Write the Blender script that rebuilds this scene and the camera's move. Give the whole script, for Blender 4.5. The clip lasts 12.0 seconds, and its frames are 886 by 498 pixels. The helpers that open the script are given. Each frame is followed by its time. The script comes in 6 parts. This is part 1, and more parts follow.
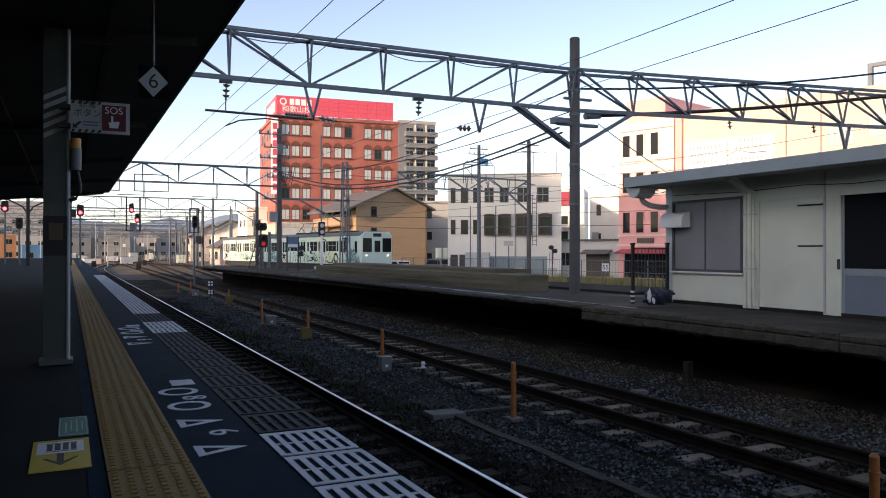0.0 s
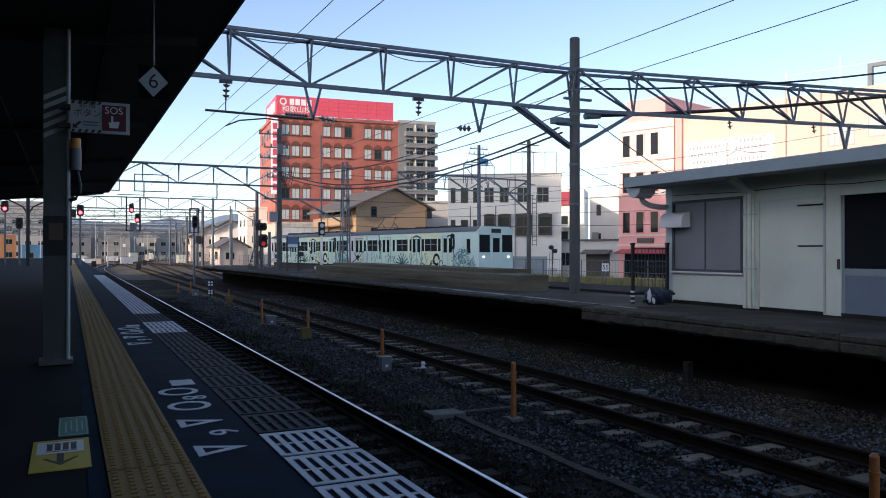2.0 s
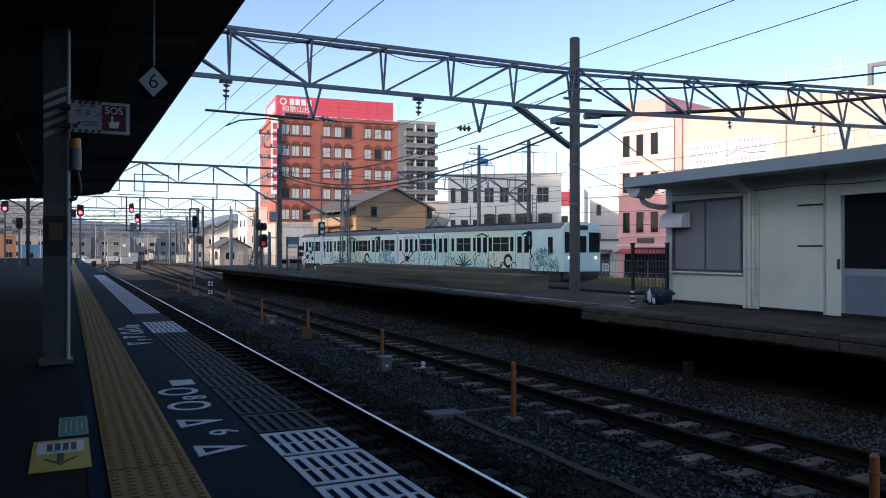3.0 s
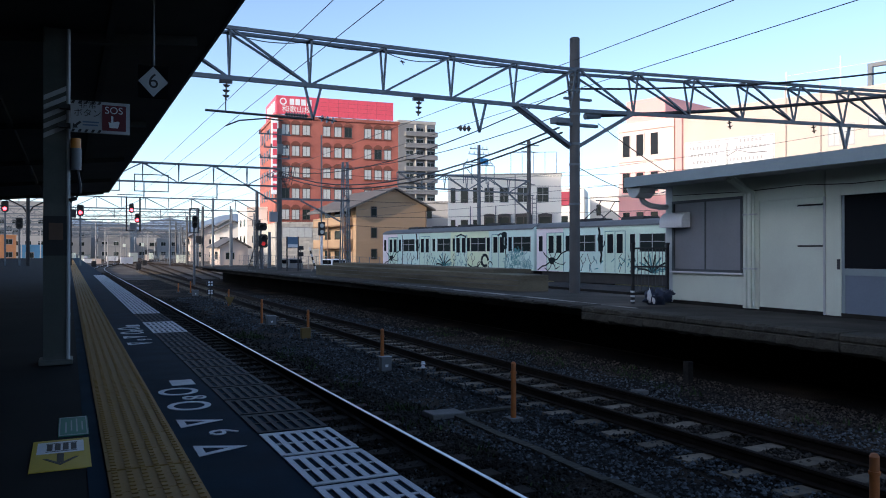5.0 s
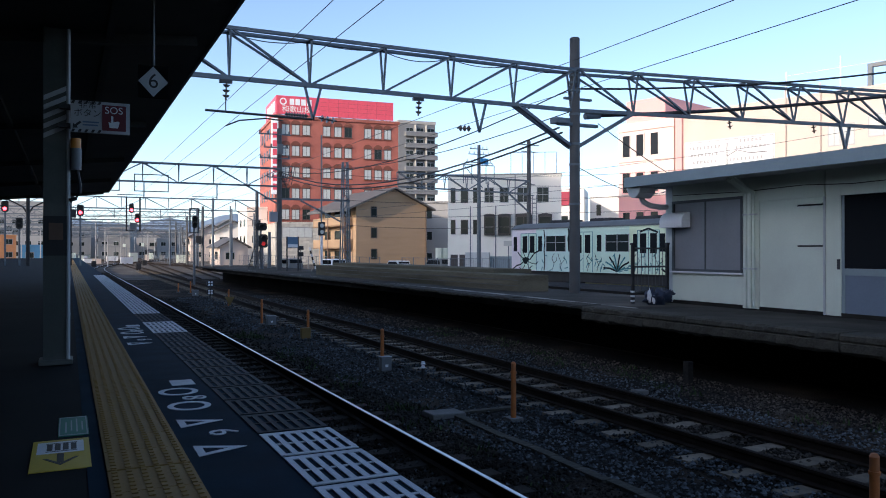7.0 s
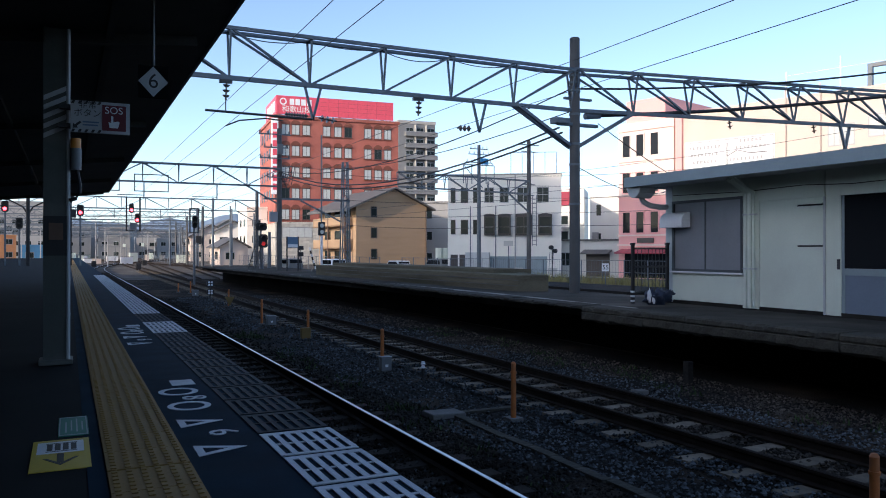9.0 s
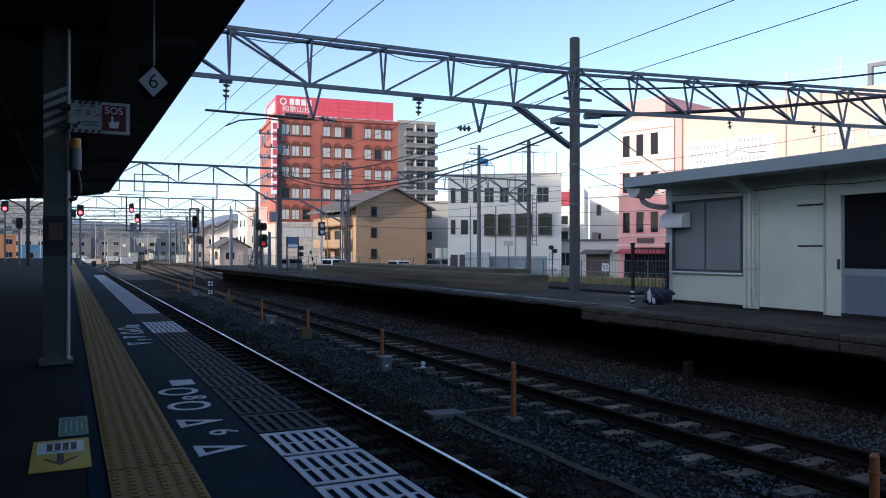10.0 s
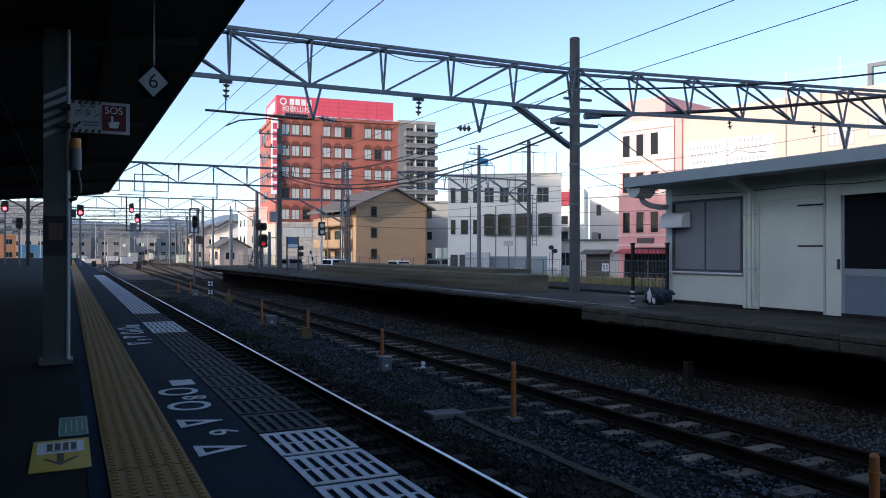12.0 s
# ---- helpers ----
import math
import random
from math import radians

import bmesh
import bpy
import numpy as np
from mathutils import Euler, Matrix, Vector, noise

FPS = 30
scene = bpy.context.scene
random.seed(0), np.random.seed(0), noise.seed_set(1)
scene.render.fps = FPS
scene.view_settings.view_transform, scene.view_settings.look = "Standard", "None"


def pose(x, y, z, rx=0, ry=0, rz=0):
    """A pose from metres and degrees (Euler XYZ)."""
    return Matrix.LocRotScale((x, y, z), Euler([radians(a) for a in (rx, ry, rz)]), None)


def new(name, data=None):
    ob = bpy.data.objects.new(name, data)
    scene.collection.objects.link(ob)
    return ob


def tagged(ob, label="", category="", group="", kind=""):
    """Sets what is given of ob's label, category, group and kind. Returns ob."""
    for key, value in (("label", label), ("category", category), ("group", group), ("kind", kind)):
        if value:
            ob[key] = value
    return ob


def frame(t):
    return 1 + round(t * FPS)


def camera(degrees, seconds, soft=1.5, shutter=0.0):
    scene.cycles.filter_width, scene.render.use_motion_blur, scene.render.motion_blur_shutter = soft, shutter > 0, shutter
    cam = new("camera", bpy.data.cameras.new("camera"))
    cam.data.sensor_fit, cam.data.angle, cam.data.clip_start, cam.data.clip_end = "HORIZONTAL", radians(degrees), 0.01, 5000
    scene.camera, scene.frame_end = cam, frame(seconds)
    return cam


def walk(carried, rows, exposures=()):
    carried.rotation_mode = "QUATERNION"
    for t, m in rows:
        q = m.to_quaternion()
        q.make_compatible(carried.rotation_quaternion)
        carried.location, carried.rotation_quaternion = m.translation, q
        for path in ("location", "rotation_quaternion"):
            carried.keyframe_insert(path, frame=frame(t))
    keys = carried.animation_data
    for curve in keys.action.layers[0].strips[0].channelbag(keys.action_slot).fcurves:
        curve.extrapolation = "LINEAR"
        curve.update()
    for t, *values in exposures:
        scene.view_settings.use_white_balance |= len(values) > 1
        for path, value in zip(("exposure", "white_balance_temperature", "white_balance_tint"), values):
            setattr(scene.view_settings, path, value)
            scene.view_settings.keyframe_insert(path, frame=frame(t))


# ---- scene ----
# camera: stands still on the platform, held at chest height
FOV = 59.4
EYE = (0.0, 0.0, 1.15)
cam = camera(FOV, 12.0, soft=1.0)
EXPO = 1.02
AIM = pose(*EYE, 90.125, 0, -25.77)
walk(cam, [(0.0, AIM), (12.0, AIM)],
     exposures=[(0.0, EXPO + 0.24, 7750, 17), (0.7, EXPO + 0.17, 7450, 16), (1.3, EXPO + 0.05, 6700, 13), (2.0, EXPO + 0.04, 6600, 13),
                (3.2, EXPO + 0.03, 6300, 12), (5.0, EXPO + 0.03, 6100, 11), (12.0, EXPO + 0.03, 6100, 11)])

# ---- light ----
SUN_AZ, SUN_EL = radians(-105), radians(20)      # clockwise from +y
world = bpy.data.worlds.new("sky")
scene.world = world
world.use_nodes = True
wn = world.node_tree
sky = wn.nodes.new("ShaderNodeTexSky")
sky.sky_type = "NISHITA"
sky.sun_disc = False
sky.sun_elevation, sky.sun_rotation = SUN_EL, SUN_AZ
sky.altitude = 300
sky.air_density, sky.dust_density, sky.ozone_density = 0.68, 1.15, 0.4
bg = wn.nodes["Background"]
bg.inputs["Strength"].default_value = 0.15
wn.links.new(sky.outputs[0], bg.inputs[0])
sun = new("sun", bpy.data.lights.new("sun", "SUN"))
sun.data.energy, sun.data.angle, sun.data.color = 2.4, radians(0.6), (1.0, 0.82, 0.65)
sd = Vector((math.sin(SUN_AZ) * math.cos(SUN_EL), math.cos(SUN_AZ) * math.cos(SUN_EL), math.sin(SUN_EL)))
sun.matrix_world = Matrix.Translation((0, 0, 60)) @ sd.to_track_quat("Z", "Y").to_matrix().to_4x4()

# ---- materials ----
def material(name, colour, rough=0.7, metal=0.0, var=0.25, scale=3.0, grain=40.0, bump=0.15, depth=0.01,
             stain=None, stain_amount=0.0, per_piece=0.0, islands=0.0, emit=0.0, spec=0.5, stretch=(1, 1, 1)):
    """A surface with variation at two scales, fine relief, and stains of another colour."""
    m = bpy.data.materials.new(name)
    m.use_nodes = True
    nt = m.node_tree
    n, l = nt.nodes, nt.links
    b = n["Principled BSDF"]
    b.inputs["Roughness"].default_value = rough
    b.inputs["Metallic"].default_value = metal
    b.inputs["Specular IOR Level"].default_value = spec
    co = n.new("ShaderNodeTexCoord")
    mp = n.new("ShaderNodeMapping")
    mp.inputs["Scale"].default_value = stretch
    l.new(co.outputs["Object"], mp.inputs[0])
    big = n.new("ShaderNodeTexNoise")
    big.inputs["Scale"].default_value, big.inputs["Detail"].default_value = scale, 5
    fine = n.new("ShaderNodeTexNoise")
    fine.inputs["Scale"].default_value, fine.inputs["Detail"].default_value = grain, 3
    l.new(mp.outputs[0], big.inputs["Vector"])
    l.new(mp.outputs[0], fine.inputs["Vector"])
    add = n.new("ShaderNodeMath")
    add.operation = "MULTIPLY_ADD"
    l.new(fine.outputs[0], add.inputs[0])
    add.inputs[1].default_value = 0.5
    l.new(big.outputs[0], add.inputs[2])
    mr = n.new("ShaderNodeMapRange")
    mr.inputs[1].default_value, mr.inputs[2].default_value = 0.45, 1.05
    mr.inputs[3].default_value, mr.inputs[4].default_value = 1 - var, 1 + var
    l.new(add.outputs[0], mr.inputs[0])
    last = mr.outputs[0]
    if per_piece:
        info = n.new("ShaderNodeObjectInfo")
        pr = n.new("ShaderNodeMapRange")
        pr.inputs[3].default_value, pr.inputs[4].default_value = 1 - per_piece, 1 + per_piece
        l.new(info.outputs["Random"], pr.inputs[0])
        mu = n.new("ShaderNodeMath")
        mu.operation = "MULTIPLY"
        l.new(last, mu.inputs[0])
        l.new(pr.outputs[0], mu.inputs[1])
        last = mu.outputs[0]
    if islands:
        geo = n.new("ShaderNodeNewGeometry")
        pr = n.new("ShaderNodeMapRange")
        pr.inputs[3].default_value, pr.inputs[4].default_value = 1 - islands, 1 + islands
        l.new(geo.outputs["Random Per Island"], pr.inputs[0])
        mu = n.new("ShaderNodeMath")
        mu.operation = "MULTIPLY"
        l.new(last, mu.inputs[0])
        l.new(pr.outputs[0], mu.inputs[1])
        last = mu.outputs[0]
    mul = n.new("ShaderNodeVectorMath")
    mul.operation = "SCALE"
    mul.inputs[0].default_value = colour
    l.new(last, mul.inputs["Scale"])
    out = mul.outputs[0]
    if stain:
        st = n.new("ShaderNodeTexNoise")
        st.inputs["Scale"].default_value, st.inputs["Detail"].default_value = scale * 0.6, 6
        l.new(mp.outputs[0], st.inputs["Vector"])
        sr = n.new("ShaderNodeMapRange")
        sr.inputs[1].default_value, sr.inputs[2].default_value = 0.52, 0.70
        sr.inputs[4].default_value = stain_amount
        l.new(st.outputs[0], sr.inputs[0])
        mx = n.new("ShaderNodeMix")
        mx.data_type = "RGBA"
        l.new(sr.outputs[0], mx.inputs[0])
        l.new(out, mx.inputs[6])
        mx.inputs[7].default_value = (*stain, 1)
        out = mx.outputs[2]
    l.new(out, b.inputs["Base Color"])
    if emit:
        b.inputs["Emission Color"].default_value = (*colour, 1)
        b.inputs["Emission Strength"].default_value = emit
    if bump:
        bp = n.new("ShaderNodeBump")
        bp.inputs["Strength"].default_value, bp.inputs["Distance"].default_value = bump, depth
        l.new(fine.outputs[0], bp.inputs["Height"])
        l.new(bp.outputs[0], b.inputs["Normal"])
    return m


def plain(name, colour, rough=0.5, metal=0.0, **k):
    return material(name, colour, rough, metal, **{**dict(var=0.10, scale=2.0, grain=25.0, bump=0.05, depth=0.004), **k})


def glass(name, tint, rough=0.04):
    m = bpy.data.materials.new(name)
    m.use_nodes = True
    b = m.node_tree.nodes["Principled BSDF"]
    b.inputs["Base Color"].default_value = (*tint, 1)
    b.inputs["Roughness"].default_value = rough
    b.inputs["Specular IOR Level"].default_value = 0.14
    return m


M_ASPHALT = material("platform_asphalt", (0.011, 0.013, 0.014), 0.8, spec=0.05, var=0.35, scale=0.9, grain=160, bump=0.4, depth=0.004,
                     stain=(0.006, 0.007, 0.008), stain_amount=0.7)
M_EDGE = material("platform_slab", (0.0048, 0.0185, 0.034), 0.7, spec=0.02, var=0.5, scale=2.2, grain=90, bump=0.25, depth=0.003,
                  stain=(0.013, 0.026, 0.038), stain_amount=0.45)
M_TACTILE = material("tactile_yellow", (0.26, 0.155, 0.045), 0.65, spec=0.18, var=0.22, scale=1.2, grain=60, bump=0.2, depth=0.002,
                     stain=(0.17, 0.10, 0.035), stain_amount=0.7)
M_JOINT = plain("dark_joint", (0.05, 0.05, 0.05), 0.8)
M_WPAINT = material("white_paint", (0.55, 0.57, 0.60), 0.6, spec=0.25, var=0.25, scale=3, grain=70, bump=0.15, depth=0.002,
                    stain=(0.16, 0.18, 0.22), stain_amount=0.7)
M_GRATE_WORN = material("worn_anti_slip_paint", (0.030, 0.033, 0.036), 0.7, spec=0.15, var=0.3, scale=3, grain=70, bump=0.2, depth=0.003,
                        stain=(0.07, 0.075, 0.08), stain_amount=0.8)
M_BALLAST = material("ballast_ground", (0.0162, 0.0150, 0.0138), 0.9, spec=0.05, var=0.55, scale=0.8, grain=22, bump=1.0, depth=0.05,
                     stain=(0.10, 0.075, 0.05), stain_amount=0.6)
M_YARD = material("yard_earth", (0.105, 0.096, 0.086), 0.9, spec=0.05, var=0.5, scale=0.25, grain=4, bump=0.5, depth=0.03,
                  stain=(0.05, 0.046, 0.042), stain_amount=0.8)
M_STONE = material("bluish_ballast_stone", (0.068, 0.077, 0.083), 0.9, spec=0.05, var=0.5, scale=0.9, grain=15, bump=0.3, depth=0.01,
                   stain=(0.03, 0.034, 0.036), stain_amount=0.6, islands=0.8)
M_STONE_R = material("rust_stained_stone", (0.074, 0.064, 0.054), 0.9, spec=0.05, var=0.5, scale=0.9, grain=15, bump=0.3, depth=0.01,
                     stain=(0.026, 0.024, 0.020), stain_amount=0.8, islands=0.7)
M_WEED = material("small_green_weeds", (0.035, 0.055, 0.022), 0.9, spec=0.05, var=0.4, scale=3, grain=20, bump=0, islands=0.5)
M_FARTOP = material("worn_platform_top", (0.052, 0.049, 0.042), 0.85, spec=0.06, var=0.55, scale=0.7, grain=60, bump=0.4, depth=0.006,
                    stain=(0.13, 0.118, 0.095), stain_amount=0.75)
# dark tone holds the deep shade below the platform edge plus brake dust
M_STONE_D = material("shade_and_grime_stone", (0.022, 0.019, 0.016), 0.9, var=0.5, scale=0.9, grain=15, bump=0.3, depth=0.01, islands=0.6, spec=0.05)
M_RAILTOP = plain("polished_rail_head", (0.60, 0.60, 0.61), 0.33, 1.0, var=0.06)
M_RUST = material("rusty_rail_web", (0.022, 0.016, 0.012), 0.8, 0.2, spec=0.10, var=0.4, scale=4, grain=60, bump=0.3, depth=0.004)
M_SLEEPER = material("concrete_sleeper", (0.155, 0.130, 0.098), 0.85, spec=0.10, var=0.3, scale=5, grain=60, bump=0.3, depth=0.004,
                     stain=(0.05, 0.042, 0.034), stain_amount=0.9, per_piece=0.35)
M_CONC = material("old_concrete", (0.130, 0.127, 0.120), 0.85, spec=0.20, var=0.35, scale=0.8, grain=30, bump=0.4, depth=0.008,
                  stain=(0.10, 0.10, 0.095), stain_amount=0.8)
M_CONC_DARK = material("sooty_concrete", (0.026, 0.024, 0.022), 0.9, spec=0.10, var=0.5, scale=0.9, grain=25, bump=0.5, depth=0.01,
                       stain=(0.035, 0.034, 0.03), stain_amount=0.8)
# near-black concrete with the shade of the platform hollow put into its colour
M_HOLLOW = material("shade_black_concrete", (0.012, 0.011, 0.010), 0.95, spec=0.03, var=0.4, scale=0.9, grain=25, bump=0.4, depth=0.01)
M_KERB = material("rough_kerb_concrete", (0.064, 0.061, 0.050), 0.9, var=0.5, scale=1.6, grain=22, bump=0.7, depth=0.02,
                  stain=(0.020, 0.021, 0.018), stain_amount=0.85, spec=0.1)
M_MOSSY = material("mossy_concrete", (0.125, 0.112, 0.080), 0.9, var=0.45, scale=0.7, grain=18, bump=0.4, depth=0.01, stretch=(1, 0.25, 3),
                   stain=(0.035, 0.036, 0.026), stain_amount=0.85, spec=0.1)
M_WOODSL = material("tarred_wooden_sleeper", (0.028, 0.024, 0.020), 0.9, var=0.4, scale=3, grain=40, bump=0.4, spec=0.1)
M_PALE = material("pale_worn_concrete", (0.26, 0.25, 0.22), 0.9, var=0.5, scale=1.2, grain=20, bump=0.3, stain=(0.05, 0.05, 0.045), stain_amount=0.9, spec=0.1)
M_POLE = material("spun_concrete_pole", (0.083, 0.083, 0.083), 0.75, var=0.2, scale=2, grain=60, bump=0.2, depth=0.004)
M_STEEL = material("painted_grey_steel", (0.115, 0.14, 0.165), 0.5, 0.2, var=0.2, scale=3, grain=50, bump=0.1, depth=0.003,
                   stain=(0.17, 0.13, 0.10), stain_amount=0.35)
M_STEEL_D = material("dark_steel", (0.05, 0.052, 0.055), 0.55, 0.2, var=0.25, scale=3, grain=50, bump=0.1, depth=0.003)
M_PILLAR = material("grey_painted_pillar", (0.070, 0.080, 0.074), 0.45, spec=0.30, var=0.15, scale=2.5, grain=50, bump=0.1, depth=0.003,
                    stain=(0.2, 0.2, 0.18), stain_amount=0.4)
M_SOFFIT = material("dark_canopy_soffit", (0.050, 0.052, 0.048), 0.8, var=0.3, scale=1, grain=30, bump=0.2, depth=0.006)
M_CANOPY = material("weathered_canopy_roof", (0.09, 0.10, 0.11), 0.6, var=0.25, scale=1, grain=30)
M_WIRE = plain("black_cable", (0.025, 0.025, 0.028), 0.6)
M_COPPER = plain("tarnished_copper_wire", (0.07, 0.07, 0.065), 0.5, 0.5)
M_INSUL = plain("brown_porcelain", (0.10, 0.085, 0.08), 0.25)
M_HUT = material("off_white_steel_panel", (0.66, 0.71, 0.61), 0.45, var=0.07, scale=1.2, grain=40, bump=0.05, depth=0.003,
                 stain=(0.46, 0.45, 0.40), stain_amount=0.35)
M_HUT_TRIM = plain("grey_metal_trim", (0.52, 0.54, 0.54), 0.4, 0.2)
M_FASCIA = plain("blue_grey_fascia", (0.259, 0.317, 0.336), 0.5)
M_GREYPANEL = plain("blue_grey_shutter_panel", (0.24, 0.245, 0.265), 0.35)
M_WFRAME = plain("dark_grey_window_frame", (0.07, 0.08, 0.085), 0.45)
M_BLUEDOOR = plain("slate_blue_door_panel", (0.165, 0.203, 0.262), 0.45)
M_DARKGLASS = glass("dark_glass", (0.015, 0.017, 0.02))
M_GLASS = glass("window_glass", (0.022, 0.030, 0.029), 0.05)
M_CURTAIN = plain("pale_blind_behind_glass", (0.50, 0.52, 0.50), 0.25)
M_ORANGE = material("orange_post_paint", (0.42, 0.13, 0.028), 0.6, var=0.25, scale=8, grain=60, bump=0.1,
                    stain=(0.22, 0.11, 0.05), stain_amount=0.6)
M_BOX = plain("grey_equipment_box", (0.15, 0.16, 0.165), 0.5)
M_BLACK = plain("matt_black", (0.015, 0.015, 0.016), 0.6)
M_RED_LAMP = plain("lit_red_lamp", (1.0, 0.03, 0.04), 0.4, emit=9.0)
M_RED_DIM = plain("weakly_lit_red_lamp", (0.8, 0.05, 0.05), 0.4, emit=0.15)
M_WHITE_LAMP = plain("lit_white_lamp", (1.0, 0.97, 0.9), 0.3, emit=1.0)
M_LENS = glass("unlit_lens", (0.03, 0.03, 0.03), 0.1)
M_SIGNW = plain("white_sign", (0.72, 0.73, 0.74), 0.4)
# white with the canopy's shade already mixed into its colour
M_WHITE_SHADE = plain("canopy_shaded_white", (0.40, 0.42, 0.43), 0.6)
M_FAINT = plain("sun_bleached_print", (0.34, 0.34, 0.33), 0.6)
M_SIGNR = plain("dark_red_sign", (0.33, 0.035, 0.06), 0.4)
# darker copy of the sign red, dimmed in colour for canopy shade
M_SIGNR_SHADE = plain("canopy_shaded_red", (0.13, 0.015, 0.025), 0.5)
M_SIGNK = plain("black_sign_print", (0.02, 0.02, 0.022), 0.5)
M_BOARD = plain("matt_black_board", (0.008, 0.008, 0.008), 0.95, spec=0.02)
M_LGREY = material("light_grey_render", (0.55, 0.54, 0.50), 0.8, var=0.08, scale=0.4, grain=12)
M_SIGNBLUE = plain("blue_sign", (0.10, 0.17, 0.26), 0.4)
M_BLUEPLATE = plain("bright_blue_plate", (0.04, 0.26, 0.52), 0.4)
M_DULLY = plain("dull_rusty_yellow", (0.17, 0.105, 0.025), 0.7, stain=(0.12, 0.06, 0.03), stain_amount=0.7)
M_GREEN = plain("green_floor_sticker", (0.012, 0.17, 0.11), 0.45)
M_YELLOW = plain("yellow_floor_sticker", (0.50, 0.36, 0.03), 0.45)
M_AMBER = plain("amber_button_cover", (0.65, 0.25, 0.04), 0.35)
M_GRASS_G = material("weedy_ground", (0.13, 0.12, 0.06), 0.95, var=0.5, scale=0.7, grain=20, bump=0.6, depth=0.03)
M_GRASS = material("dry_grass", (0.22, 0.20, 0.08), 0.9, var=0.5, scale=0.6, grain=10, bump=0)
M_ROAD = material("street_asphalt", (0.08, 0.08, 0.08), 0.85, var=0.3, scale=0.3, grain=30, bump=0.2)
# buildings
M_BRICK = material("red_brick_tile", (0.375, 0.115, 0.083), 0.7, var=0.18, scale=0.6, grain=9, bump=0.3, depth=0.02,
                   stain=(0.26, 0.07, 0.045), stain_amount=0.5)
M_BRICKD = plain("dark_brick_arch", (0.17, 0.055, 0.035), 0.75)
M_BILL = plain("red_billboard", (0.74, 0.09, 0.13), 0.45)
M_LETTER = plain("white_letters", (0.85, 0.85, 0.85), 0.5)
M_STONEW = material("pale_stone_block", (0.50, 0.47, 0.41), 0.8, var=0.2, scale=1.5, grain=20, bump=0.3, depth=0.01, per_piece=0.12)
M_GREYTILE = material("grey_tile_facade", (0.19, 0.195, 0.20), 0.7, var=0.12, scale=0.4, grain=8)
M_TAN = material("tan_siding", (0.36, 0.245, 0.15), 0.75, var=0.08, scale=0.4, grain=12, stretch=(1, 1, 6),
                 stain=(0.30, 0.20, 0.11), stain_amount=0.4)
M_WOODBR = plain("brown_trim", (0.12, 0.07, 0.045), 0.6)
M_WHITEWALL = material("white_render", (0.86, 0.83, 0.75), 0.8, var=0.07, scale=0.4, grain=15,
                       stain=(0.56, 0.55, 0.50), stain_amount=0.3)
M_PINK = material("pink_render", (0.82, 0.40, 0.37), 0.7, var=0.06, scale=0.4, grain=15)
M_PINKW = material("pale_pink_band", (0.80, 0.62, 0.56), 0.7, var=0.06, scale=0.4, grain=15)
M_CREAM = material("cream_render", (0.60, 0.50, 0.43), 0.8, var=0.06, scale=0.3, grain=12,
                   stain=(0.62, 0.50, 0.37), stain_amount=0.4)
M_GREYB = material("grey_render", (0.36, 0.35, 0.33), 0.8, var=0.1, scale=0.4, grain=12)
M_ROOF = material("dark_tile_roof", (0.10, 0.095, 0.09), 0.6, var=0.25, scale=1, grain=10, stretch=(1, 4, 1))
M_FRAME = plain("dark_bronze_frame", (0.06, 0.05, 0.045), 0.45)
M_FRAMEW = plain("aluminium_frame", (0.36, 0.36, 0.36), 0.4, 0.4)
# bluish base colour takes the place of distance haze
M_HILL = material("haze_tinted_hill", (0.20, 0.26, 0.34), 0.95, spec=0.00, var=0.12, scale=0.01, grain=0.05, bump=0)
M_BLUETARP = plain("blue_tarpaulin", (0.06, 0.20, 0.36), 0.6)
# wall grey dulled in colour to suggest haze over the far houses
M_HAZE = material("haze_grey_wall", (0.25, 0.26, 0.27), 0.8, var=0.1, scale=0.4, grain=12)
M_ORANGEWALL = plain("orange_wall", (0.55, 0.24, 0.10), 0.7)
# train
M_MINT = material("mint_train_wrap", (0.60, 0.76, 0.64), 0.35, var=0.08, scale=0.8, grain=10, bump=0.02)
M_MINTB = material("pale_blue_train_wrap", (0.60, 0.77, 0.71), 0.35, var=0.08, scale=0.8, grain=10, bump=0.02)
M_CREAMT = material("pale_green_train_wrap", (0.70, 0.79, 0.56), 0.35, var=0.08, scale=0.8, grain=10, bump=0.02)
M_LILAC = material("lilac_train_wrap", (0.80, 0.72, 0.76), 0.35, var=0.08, scale=0.8, grain=10, bump=0.02)
M_TROOF = material("grey_train_roof", (0.13, 0.14, 0.145), 0.7, var=0.15, scale=1, grain=12)
M_UNDER = material("sooty_underframe", (0.03, 0.03, 0.03), 0.85, var=0.3, scale=2, grain=20)
M_INK = plain("dark_green_wrap_print", (0.008, 0.016, 0.018), 0.5, spec=0.08)
M_INKT = plain("teal_wrap_print", (0.08, 0.24, 0.26), 0.5, spec=0.1)
M_SEAT = plain("train_interior", (0.10, 0.10, 0.10), 0.7)


